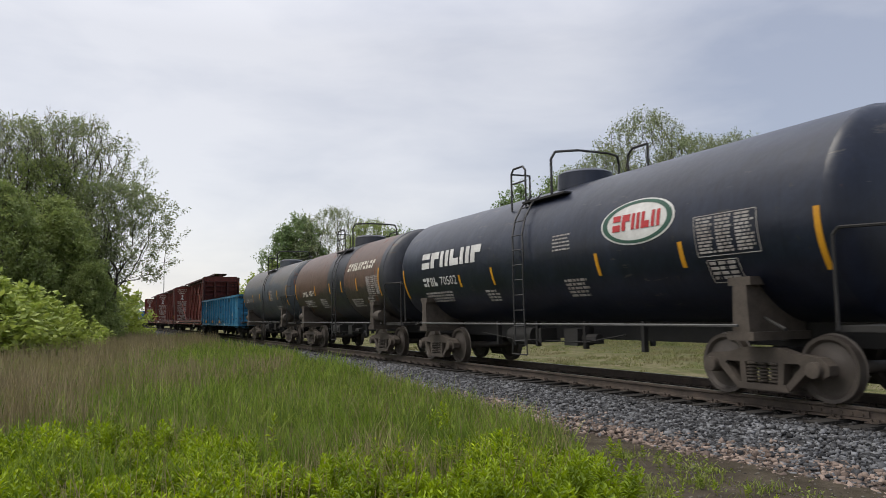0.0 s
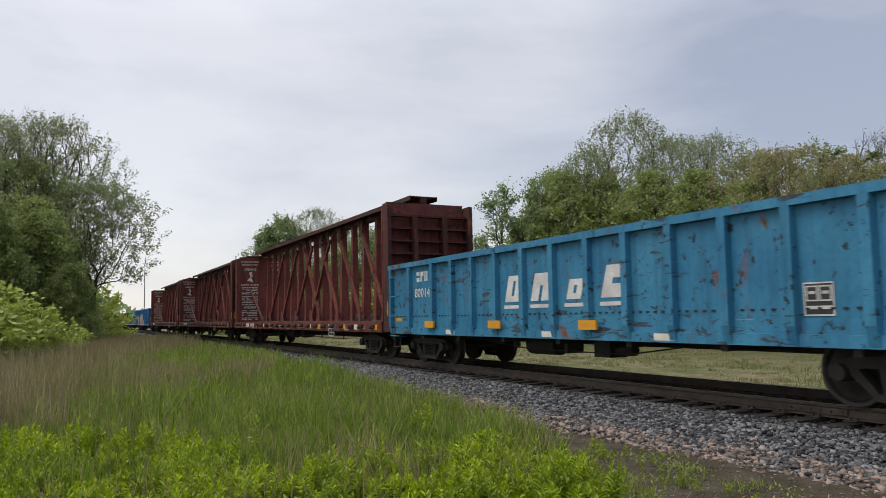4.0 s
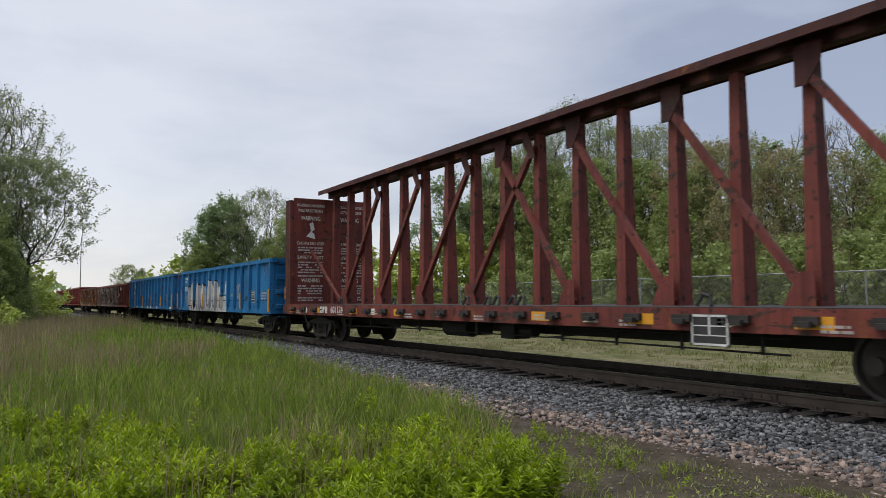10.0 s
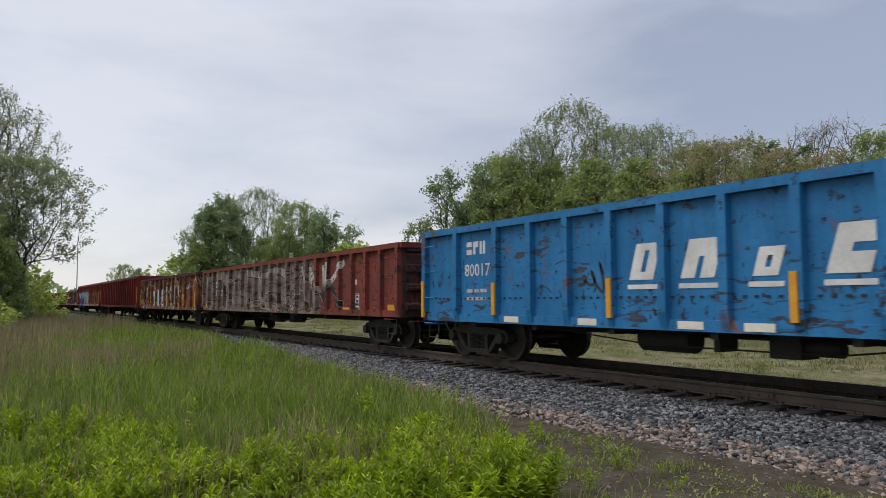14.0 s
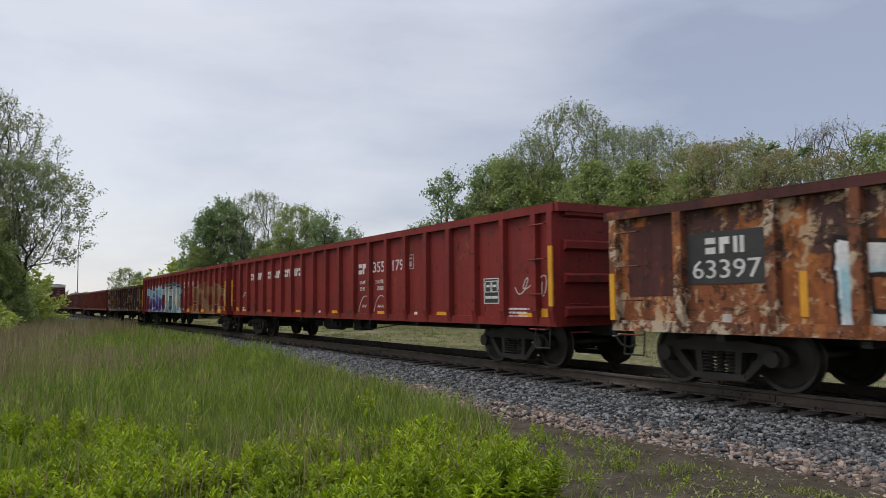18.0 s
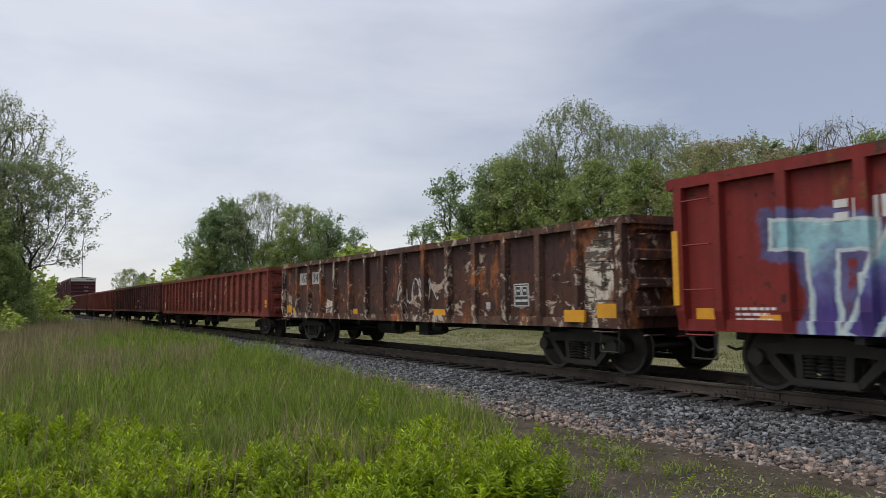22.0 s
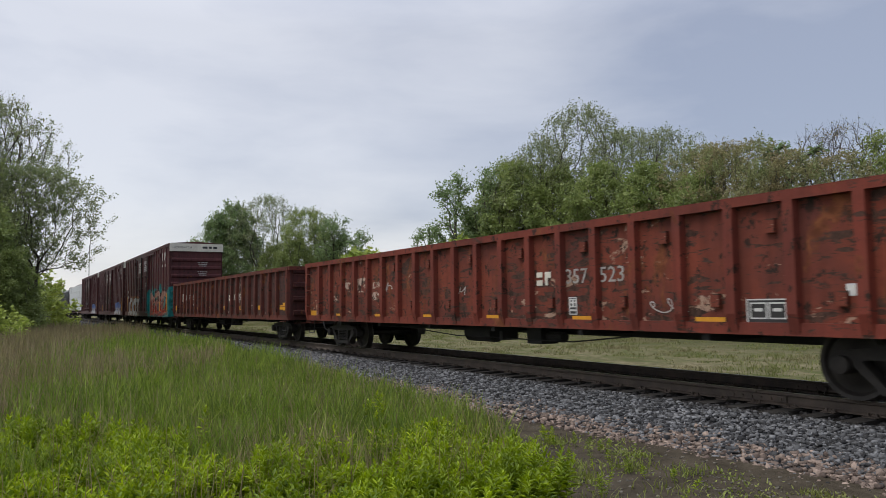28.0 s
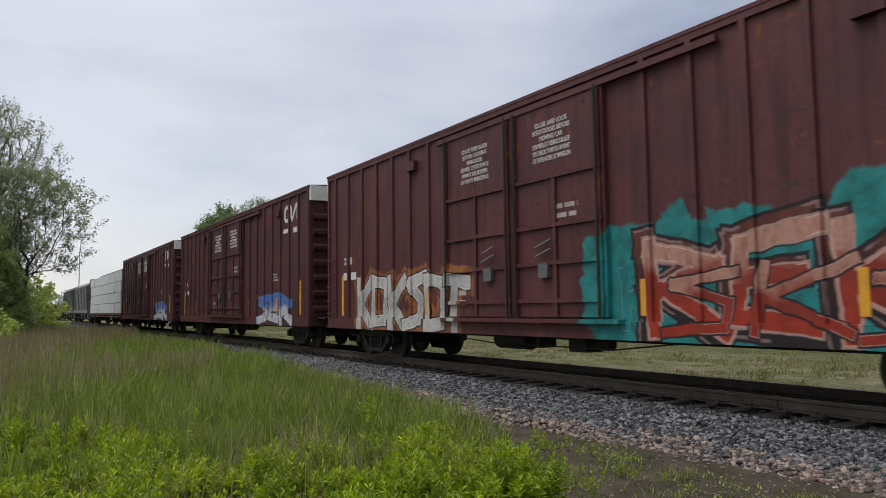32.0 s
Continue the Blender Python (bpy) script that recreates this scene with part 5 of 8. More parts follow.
def tank_car(label, front, rear, paint, head_paint, dome, numbers, lx=0.0, bands=(), r=1.46, axis=2.55, bolster_gap=0.8, slim=True, rails=(-0.8, 0.1, 0.62)):
    car, half = start_car("tank_car", label, "tank car", front, rear, "tank cars of the train")
    L = half
    head = 0.42
    prof = [(-L - head, 0.02)] + [(-L - head * math.cos(a), r * math.sin(a)) for a in (0.35, 0.7, 1.0, 1.25, 1.45)] + [(-L, r)]
    g = Geo().turned([(a, b) for a, b in prof], 48, "x", (0, 0, axis))
    part("tank_head", g, head_paint, car, smooth=True)
    g = Geo().turned([(-a, b) for a, b in prof], 48, "x", (0, 0, axis))
    part("tank_head", g, head_paint, car, smooth=True)
    g = Geo().turned([(-L, r), (L, r)], 64, "x", (0, 0, axis))
    part("tank_shell", g, paint, car, smooth=True)
    for x, w, m in bands:
        g = Geo().turned([(x - w / 2, r + 0.001), (x - w / 2, r + 0.008), (x + w / 2, r + 0.008), (x + w / 2, r + 0.001)], 64, "x", (0, 0, axis))
        part("band", g, m, car, smooth=True)
    # top platform, dome and rails
    g = Geo().turned([(axis + r - 0.12, 0.62), (axis + r + 0.24, 0.60), (axis + r + 0.30, 0.50), (axis + r + 0.31, 0.05)], 24, "z", (dome, 0, 0))
    part("dome", g, head_paint, car, "dark round manway dome", smooth=True)
    top = axis + r
    for q in (-1, 1):
        g = Geo().box(dome - 0.85, dome + 0.75, q * 0.92 - 0.2, q * 0.92 + 0.2, axis + 1.16, axis + 1.20)
        part("walkway", g, DARK, car)
        # low side railing of two pipes
        g = Geo()
        y, x0, x1, high = q * 1.08, dome + rails[0], dome + rails[1], top + 0.52
        g.path([(x0, y, axis + 1.05), (x0, y, high - 0.1), (x0 + 0.1, y, high), (x1 - 0.1, y, high), (x1, y, high - 0.1), (x1, y, axis + 1.05)], 0.024, 6)
        g.path([(x0, y, high - 0.34), (x1, y, high - 0.34)], 0.018, 6)
        g.path([(x0, y, high - 0.1), (x0, y - q * 0.5, high - 0.1), (x0, y - q * 0.5, axis + 1.3)], 0.022, 6)
        part("platform_rail", g, BLACKP, car, "black pipe safety railing", smooth=True)
    # tall hoop across the platform
    g = Geo()
    x, high = dome + rails[2], top + 0.70
    g.path([(x - 0.25, -0.86, axis + 1.15), (x - 0.25, -0.86, high - 0.16), (x - 0.2, -0.78, high), (x + 0.1, -0.4, high), (x + 0.1, 0.4, high), (x - 0.05, 0.78, high), (x - 0.1, 0.86, high - 0.16), (x - 0.1, 0.86, axis + 1.15)], 0.028, 6)
    part("platform_rail", g, BLACKP, car, "black pipe safety hoop", smooth=True)
    # ladder on the near side
    g = Geo()
    lean = 0.42
    rail = [(0.0, -r - 0.10, 0.60), (0.0, -r - 0.12, axis - 0.5)] + [(-lean * math.sin(k * 0.25), -(r + 0.1) * math.cos(k * 0.25), axis + (r + 0.1) * math.sin(k * 0.25)) for k in range(0, 5)]
    for dx in (-0.2, 0.2):
        g.path([(lx + dx + x, y, z) for x, y, z in rail], 0.02, 5)
    for k in range(10):
        z = 0.70 + k * 0.32
        a = math.asin(min(0.99, max(0.0, (z - axis) / (r + 0.1))))
        x, y = lx - lean * math.sin(a), -(r + 0.11) * math.cos(a)
        g.path([(x - 0.2, y, z), (x + 0.2, y, z)], 0.014, 5)
    part("side_ladder", g, BLACKP, car)
    g = Geo().path([(lx - 0.25, -r - 0.1, 0.85), (lx - 0.3, -r - 0.12, 0.42), (lx + 0.3, -r - 0.12, 0.42), (lx + 0.25, -r - 0.1, 0.85)], 0.016, 5)
    part("step_stirrup", g, DARK, car)
    # sill, saddles, running boards
    g = Geo().box(-L - 0.75, L + 0.75, -0.3, 0.3, 0.72, 1.10)
    part("centre_sill", g, DARK, car)
    for q in (-1, 1):
        e = L - bolster_gap
        g = Geo().path([(-e, q * (r + 0.02), 1.05), (e, q * (r + 0.02), 1.05)], 0.022, 6)
        part("side_handrail", g, GREYRAIL, car, "grey pipe handrail along the sill")
    for s in (-1, 1):
        x = s * (L - bolster_gap)
        g = Geo().box(x - 0.24, x + 0.24, -r * 0.99, r * 0.99, 0.84, 0.96)
        g.prism([(x - 0.15, 0.96), (x + 0.15, 0.96), (x + 0.12, 1.62), (x - 0.12, 1.62)], -r * 0.97, r * 0.97)
        g.box(x - 0.2, x + 0.2, -r * 0.97, r * 0.97, 1.62, 1.74)
        part("saddle", g, BROWNGEAR, car, "grey-brown steel saddle")
        if slim:
            g = Geo().turned([(-0.3, 0.05), (-0.29, 0.17), (0.29, 0.17), (0.3, 0.05)], 14, "x", (x + s * 0.3, -1.3, 1.28))
            part("brake_cylinder", g, BROWNGEAR, car, smooth=True)
        g = Geo().box(s * (L + 0.1), s * (L + 0.85), -1.45, 1.45, 0.98, 1.06) if s > 0 else Geo().box(-L - 0.85, -L - 0.1, -1.45, 1.45, 0.98, 1.06)
        part("end_platform", g, DARK, car)
        xe = s * (L + 0.82)
        for q in (-1, 1):
            xn = s * (L + 0.12)
            g = Geo().path([(xn, q * 1.50, 1.0), (xn, q * 1.50, 2.18), (xn + s * 0.07, q * 1.48, 2.27), (xe - s * 0.1, q * 1.18, 2.27), (xe, q * 1.10, 2.18), (xe, q * 1.08, 1.0)], 0.022, 6)
            part("end_handrail", g, DARK, car, smooth=True)
        g = Geo().path([(x + s * 0.2, -r * 0.8, 1.15), (x + s * 0.7, -1.40, 1.0)], 0.025, 6)
        part("sill_brace", g, DARK, car)
    for k in (-0.35, -0.1, 0.15, 0.4):
        for y in (-0.85, 0.85):
            g = Geo().box(k * L - 0.04, k * L + 0.04, y - 0.05, y + 0.05, 0.55, 1.1)
            part("hanger", g, DARK, car)
    under_rigging(car, L, 0.95)
    running_gear(car, L + 0.62, bolster_gap + 0.62, ROLL_TANK)
    return car, L, r, axis


def on_tank(r, axis, z, lift=0.004):
    """How far out the near side of a tank lies at the height z."""
    return -math.sqrt(max(0.01, r * r - (z - axis) ** 2)) - lift


def wrap_on_tank(ob, r, axis, lift=0.006):
    """Bends flat lettering round a tank's shell."""
    me = ob.data
    for v in me.vertices:
        a = (v.co.z - axis) / r
        out = r + lift + (-0.0 if v.co.y > 0 else 0.003)
        v.co.y, v.co.z = -out * math.cos(a), axis + out * math.sin(a)
    me.update()


def finer(ob, step=0.12):
    """Cuts a flat shape into small faces so that it can be bent."""
    bm = bmesh.new()
    bm.from_mesh(ob.data)
    for z in np.arange(0.9, 4.2, step):
        bmesh.ops.bisect_plane(bm, geom=bm.verts[:] + bm.edges[:] + bm.faces[:], plane_co=(0, 0, z), plane_no=(0, 0, 1))
    bm.to_mesh(ob.data)
    bm.free()


def tank_mark(ob, r, axis):
    finer(ob)
    wrap_on_tank(ob, r, axis)


def centerbeam(label, front, rear, paint, number, paint_dark=None, shift=0.0, tops=(-0.5, 1.5, 3.5, 5.5), inset=2.35):
    car, half = start_car("centerbeam_flatcar", label, "flatcar", front, rear, "centerbeam flatcars of the train")
    L, Y, deck = half, 1.45, 1.12
    paint_dark = paint_dark or paint
    for s in (-1, 1):
        g = Geo().box(-L, L, s * Y - 0.06, s * Y + 0.06, 0.80, deck)
        part("side_sill", g, paint, car)
        n = int(2 * L / 0.95)
        mesh = Geo().box(-0.16, 0.16, s * (Y + 0.06) - 0.075, s * (Y + 0.06) + 0.075, 0.93, 1.03).box(-0.09, 0.09, s * (Y + 0.1) - 0.1, s * (Y + 0.1) + 0.1, 0.90, 0.97).mesh("winch", STEEL)
        for k in range(n):
            x = -L + 0.7 + (2 * L - 1.4) * k / (n - 1)
            if s < 0 and 2.9 < x + L < 4.85:
                continue
            w = part("winch", mesh, STEEL, car)
            w.location.x = x
    g = Geo().box(-L, L, -Y, Y, deck - 0.10, deck + 0.012)
    part("deck", g, STEEL, car)
    g = Geo().box(-L, L, -0.32, 0.32, 0.55, deck - 0.1)
    for k in range(-5, 6):
        g.box(k * L / 6 - 0.07, k * L / 6 + 0.07, -Y, Y, 0.82, deck - 0.1)
    part("centre_sill", g, DARK, car)
    top, pitch = 4.97, 1.226
    cols = [c for c in (shift + pitch * (k + 0.5) for k in range(-9, 9)) if abs(c) < L - 0.45]
    # top chord: a slotted plate with a lip on either edge
    g = Geo()
    lo, hi = -L + 0.12, L - 0.12
    for y0, y1 in ((-0.45, -0.27), (-0.17, 0.17), (0.27, 0.45)):
        g.box(lo, hi, y0, y1, top - 0.03, top)
    cuts = [lo] + [c + 0.5 * pitch for c in cols[:-1]] + [hi]
    for y0, y1 in ((-0.27, -0.17), (0.17, 0.27)):
        for i in range(len(cuts) - 1):
            g.box(cuts[i] + (0.18 if i else 0), cuts[i + 1] - (0.18 if i < len(cuts) - 2 else 0), y0, y1, top - 0.03, top)
    g.box(lo, hi, -0.47, -0.45, top - 0.13, top + 0.01)
    g.box(lo, hi, 0.45, 0.47, top - 0.13, top + 0.01)
    g.box(lo, hi, -0.10, 0.10, top - 0.22, top - 0.03)
    bm = bmesh.new()
    me = g.mesh("top_chord", paint_dark)
    bm.from_mesh(me)
    bmesh.ops.remove_doubles(bm, verts=bm.verts, dist=0.0005)
    bm.to_mesh(me)
    bm.free()
    part("top_chord", me, paint_dark, car, "wide slotted top beam")
    g = Geo()
    b0, b1, h0, h1 = 0.12, 0.085, 0.16, 0.09
    g.v += [(x, y, deck) for x, y in ((-b0, -h0), (b0, -h0), (b0, h0), (-b0, h0))] + [(x, y, top - 0.2) for x, y in ((-b1, -h1), (b1, -h1), (b1, h1), (-b1, h1))]
    g.f += [(0, 3, 2, 1), (4, 5, 6, 7), (0, 1, 5, 4), (1, 2, 6, 5), (2, 3, 7, 6), (3, 0, 4, 7)]
    col = g.mesh("column", paint)
    for c in cols:
        p = part("column", col, paint, car)
        p.location.x = c
    for s in (-1, 1):
        for q in tops:
            xa, xb = shift + s * pitch * q, shift + s * pitch * (q + 2)
            g = Geo()
            w, i = 0.075, 0
            g.v += [(xa - w, -0.22, top - 0.5), (xa + w, -0.22, top - 0.5), (xa + w, -0.12, top - 0.5), (xa - w, -0.12, top - 0.5), (xb - w, -0.27, deck + 0.1), (xb + w, -0.27, deck + 0.1), (xb + w, -0.17, deck + 0.1), (xb - w, -0.17, deck + 0.1)]
            g.f += [(0, 3, 2, 1), (4, 5, 6, 7), (0, 1, 5, 4), (1, 2, 6, 5), (2, 3, 7, 6), (3, 0, 4, 7)]
            part("brace", g, paint, car)
            g = Geo().prism([(xa - 0.12, top - 0.16), (xa + s * 0.30, top - 0.16), (xa + s * 0.28, top - 0.42), (xa + s * 0.06, top - 0.75), (xa - s * 0.12, top - 0.75)], -0.235, -0.215)
            part("gusset", g, paint_dark, car)
            g = Geo().prism([(xb - s * 0.38, deck), (xb + s * 0.10, deck), (xb + s * 0.10, deck + 0.5), (xb - s * 0.1, deck + 0.5), (xb - s * 0.30, deck + 0.2)], -0.29, -0.27)
            part("gusset", g, paint, car)
    for e in (-1, 1):
        xa, xb = e * (L - 0.1), e * (L - 2.2)
        g = Geo()
        w = 0.06
        g.v += [(xa - w, -0.75, 2.95), (xa + w, -0.75, 2.95), (xa + w, -0.66, 2.95), (xa - w, -0.66, 2.95), (xb - w, -0.5, deck), (xb + w, -0.5, deck), (xb + w, -0.41, deck), (xb - w, -0.41, deck)]
        g.f += [(0, 3, 2, 1), (4, 5, 6, 7), (0, 1, 5, 4), (1, 2, 6, 5), (2, 3, 7, 6), (3, 0, 4, 7)]
        part("brace", g, paint, car)
    # straps and dunnage left on the deck
    r = random.Random(int(-front))
    for k in range(9):
        x = r.uniform(-L + 1.5, L - 1.5)
        g = Geo().path([(x, -1.1, deck + 0.02), (x + 0.08, -1.05, deck + 0.2), (x + 0.25, -1.1, deck + 0.16), (x + 0.3, -1.15, deck + 0.02)], 0.03, 5)
        part("loose_strap", g, DARK, car)
    for e in (-1, 1):
        x = e * L
        g = Geo().box(x - 0.03 - e * 0.05, x + 0.03 - e * 0.05, -Y, Y, deck - 0.05, 4.72)
        bm = bmesh.new()
        me = g.mesh("bulkhead", paint)
        bm.from_mesh(me)
        bmesh.ops.bevel(bm, geom=[ed for ed in bm.edges if abs(ed.verts[0].co.z - 4.72) < 0.01 and abs(ed.verts[1].co.z - 4.72) < 0.01 and abs(ed.verts[0].co.y - ed.verts[1].co.y) < 0.01], offset=0.14, segments=3, affect="EDGES")
        bm.to_mesh(me)
        bm.free()
        part("bulkhead", me, paint, car, "bulkhead plate with stencilled warnings")
        for y in (-Y + 0.07, -0.5, 0.5, Y - 0.07):
            g = Geo().box(min(x, x + e * 0.38), max(x, x + e * 0.38), y - 0.06, y + 0.06, 0.9, 4.64 if abs(y) > 1 else 4.3)
            part("bulkhead_rib", g, paint_dark, car)
        for k in range(9):
            z = 1.25 + 0.38 * k
            g = Geo().box(min(x + e * 0.03, x + e * 0.25), max(x + e * 0.03, x + e * 0.25), -Y + 0.14, Y - 0.14, z - 0.03, z + 0.03)
            part("bulkhead_shelf", g, paint_dark, car)
        g = Geo().box(min(x - e * 0.2, x + e * 0.55), max(x - e * 0.2, x + e * 0.55), -Y, Y, 0.82, 1.10)
        part("end_sill", g, paint_dark, car)
        ladder(car, x + e * 0.45, -1.2, 0.7, 4.3, 10, 0.45, "y", paint_dark)
        g = Geo().box(x - 0.03 + e * 0.36, x + 0.01 + e * 0.36, -Y - 0.012, -Y + 0.05, 1.3, 1.7)
        part("reflective_stripe", g, YELLOW, car, "yellow reflective strip")
    under_rigging(car, L, 0.8)
    for e in (-1, 1):
        for z in (0.52, 0.72):
            g = Geo().path([(e * 2.2, -1.15, z + 0.04), (e * (L - 4.0), -1.15, z)], 0.016, 5)
            part("brake_pipe", g, DARK, car)
        for k in range(4):
            x = e * (2.6 + (L - 7.0) * k / 3)
            g = Geo().box(x - 0.02, x + 0.02, -1.17, -1.13, 0.50, 0.86)
            part("pipe_hanger", g, DARK, car)
    running_gear(car, L + 0.3, inset)
    g = Geo().box(5.75, 6.40, -Y - 0.066, -Y - 0.05, 0.60, 1.04)
    part("data_board", g, BLACKP, car, "black data board framed in white")
    g = Geo()
    for a, b, c, d in ((5.77, 6.38, 1.0, 1.03), (5.77, 6.38, 0.61, 0.64), (5.77, 5.80, 0.61, 1.03), (6.35, 6.38, 0.61, 1.03), (6.06, 6.09, 0.74, 1.03), (5.77, 6.38, 0.87, 0.885), (5.77, 6.38, 0.74, 0.755)):
        g.box(a, b, -Y - 0.070, -Y - 0.064, c, d)
    part("board_frame", g, WHITE, car)
    # warnings on the inner faces of both bulkheads
    for side in (-1, 1):
        xf = -L + 0.085
        cy = side * 0.72
        lines = [("LOADING & UNLOADING", 0.13, 4.48), ("INSTRUCTIONS", 0.14, 4.30), ("WARNING", 0.19, 4.04), ("CAR MAY FALL OVER", 0.14, 3.18), ("SAFETY FIRST", 0.15, 2.70), ("WARNING", 0.18, 1.92)]
        for words, size, z in lines:
            writing("warning_lettering", words, size * 1.08, CREAM, car, xf, cy, z, min(0.98, size * len(words) * 0.52), end=1)
        for z, n in ((3.06, 3), (2.56, 5), (2.10, 1), (1.76, 4), (1.36, 2)):
            rnd = random.Random(int(z * 100) + side)
            g = Geo()
            for q in range(n):
                at = cy - 0.45
                while at < cy + 0.42:
                    w = rnd.uniform(0.05, 0.2)
                    if rnd.random() < 0.86:
                        g.box(xf, xf + 0.004, at, min(at + w, cy + 0.45), z - q * 0.085 - 0.045, z - q * 0.085)
                    at += w + 0.03
            tagged(part("stencil_line", g, CHALK, car), kind="stuff")
        g = Geo()
        for pts in (((-0.05, 3.86), (0.08, 3.92), (0.14, 3.66), (0.02, 3.58)), ((-0.16, 3.42), (0.16, 3.34), (0.12, 3.52), (0.0, 3.60))):
            i = len(g.v)
            g.v += [(xf, cy + y, z) for y, z in pts] + [(xf + 0.004, cy + y, z) for y, z in pts]
            g.f += [(i + 4, i + 5, i + 6, i + 7), (i, i + 3, i + 2, i + 1)] + [(i + q, i + (q + 1) % 4, i + 4 + (q + 1) % 4, i + 4 + q) for q in range(4)]
        part("warning_pictogram", g, WHITE, car, "white falling-load pictogram, plain shapes")
    # sill markings: initials as blocks, number, and reflective plates
    if number:
        writing("car_number", number, 0.27, WHITE, car, -L + 4.23, -Y - 0.068, 0.965, 0.86)
        blocks(car, -L + 3.25, 0.875, -Y - 0.066, 0.19, 3, WHITE, name="initials_block")
    for x, w, m in ((-L + 0.55, 0.5, YELLOW), (-L + 2.75, 0.32, YELLOW), (-L + 5.35, 0.5, YELLOW), (-L + 8.0, 0.45, YELLOW), (-L + 1.7, 0.35, CREAM), (-L + 6.5, 0.4, CREAM), (L - 0.6, 0.5, YELLOW), (L - 3.45, 0.5, YELLOW), (L - 6.2, 0.5, YELLOW), (L - 8.6, 0.5, YELLOW), (L - 4.8, 0.4, CREAM), (L - 2.2, 0.3, CREAM), (L - 7.3, 0.35, CREAM)):
        g = Geo().box(x - w / 2, x + w / 2, -Y - 0.064, -Y - 0.05, 0.87, 1.03)
        part("reflective_stripe", g, m, car)
    for q in range(12):
        x = -L + 1.1 + (2 * L - 2.4) * q / 11 + 0.3 * math.sin(q * 5.0)
        bars(car, x, 0.93 + 0.05 * (q % 2), -Y - 0.062, 0.42, 2, 0.035, 0.06, FADED, "stencil_line", 20 + q)
    return car, L, Y


def boxcar(label, front, rear, paint, number, door_x=0.0):
    car, half = start_car("boxcar", label, "boxcar", front, rear, "boxcars of the train")
    L, Y, bottom, top = half, 1.52, 0.95, 5.06
    for s in (-1, 1):
        g = Geo().box(-L, L, s * Y - 0.02, s * Y + 0.02, bottom, top)
        part("side_panel", g, paint, car)
        g = Geo().box(-L, L, s * (Y + 0.02) - 0.05, s * (Y + 0.02) + 0.05, 0.72, bottom + 0.06)
        part("side_sill", g, paint, car)
        g = Geo().box(-L, L, s * (Y + 0.03) - 0.04, s * (Y + 0.03) + 0.04, top - 0.10, top + 0.02)
        part("top_chord", g, paint, car)
    g = Geo()
    g.v += [(x, y, z) for x in (-L - 0.05, L + 0.05) for y, z in ((-Y - 0.08, top), (-Y - 0.08, top + 0.06), (0, top + 0.18), (Y + 0.08, top + 0.06), (Y + 0.08, top))]
    g.f += [(0, 1, 6, 5), (1, 2, 7, 6), (2, 3, 8, 7), (3, 4, 9, 8), (4, 0, 5, 9), (0, 4, 3, 2, 1), (5, 6, 7, 8, 9)]
    part("roof", g, paint, car)
    # outside posts
    post = Geo()
    post.v += [(-0.07, -Y, bottom), (-0.05, -Y - 0.07, bottom), (0.05, -Y - 0.07, bottom), (0.07, -Y, bottom), (-0.07, -Y, top - 0.1), (-0.05, -Y - 0.07, top - 0.1), (0.05, -Y - 0.07, top - 0.1), (0.07, -Y, top - 0.1)]
    post.f += [(0, 1, 5, 4), (1, 2, 6, 5), (2, 3, 7, 6), (0, 3, 2, 1), (4, 5, 6, 7)]
    near = post.mesh("side_post", paint)
    door_half = 2.43
    xs = [door_x + door_half + 0.80 + 0.88 * k for k in range(30)] + [door_x - door_half - 0.80 - 0.88 * k for k in range(30)]
    for x in xs:
        if abs(x) < L - 0.25:
            me = near.copy()
            me.transform(Matrix.Translation((x, 0, 0)))
            part("side_post", me, paint, car)
            q = part("side_post", near, paint, car)
            q.location.x, q.rotation_euler = x, (0, 0, math.pi)
    for e in (-1, 1):
        me = near.copy()
        me.transform(Matrix.Translation((e * (L - 0.06), 0, 0)))
        part("corner_post", me, paint, car)
    # double plug doors
    for k, (a, b) in enumerate(((-door_half, -0.02), (0.02, door_half))):
        g = Geo().box(door_x + a, door_x + b, -Y - 0.11, -Y - 0.02, bottom + 0.12, top - 0.22)
        d = part("door", g, paint, car, "closed plug door")
        for z in (1.35, 2.0, 2.65, 3.5):
            g = Geo().box(door_x + a + 0.04, door_x + b - 0.04, -Y - 0.16, -Y - 0.11, z - 0.035, z + 0.035)
            part("door_rib", g, paint, d)
        for x in (door_x + a + 0.10, door_x + b - 0.10, door_x + (a + b) / 2):
            g = Geo().box(x - 0.04, x + 0.04, -Y - 0.155, -Y - 0.11, bottom + 0.15, 3.55 if abs(x - door_x - (a + b) / 2) < 0.1 else top - 0.3)
            part("door_upright", g, paint, d)
        for x in (door_x + a + 0.12, door_x + b - 0.12):
            g = Geo().tube((x, -Y - 0.19, bottom + 0.1), (x, -Y - 0.19, top - 0.25), 0.022, 6)
            part("lock_rod", g, STEEL, d)
    for x in (door_x - 0.75, door_x + 0.95):
        g = Geo().box(x - 0.12, x + 0.12, -Y - 0.20, -Y - 0.11, 1.75, 2.0)
        part("lock_box", g, GREYRAIL, car, "grey door lock box")
        for dz in (0.0, 0.16):
            g = Geo().tube((x - 0.2, -Y - 0.19, 2.12 + dz), (x + 0.22, -Y - 0.19, 2.24 + dz), 0.02, 5)
            part("lock_lever", g, GREYRAIL, car)
    for x in (door_x - door_half - 1.5, door_x + door_half + 4.2):
        g = Geo().box(x - 0.2, x + 0.2, -Y - 0.14, -Y - 0.02, top - 0.62, top - 0.40)
        part("door_stop", g, paint, car)
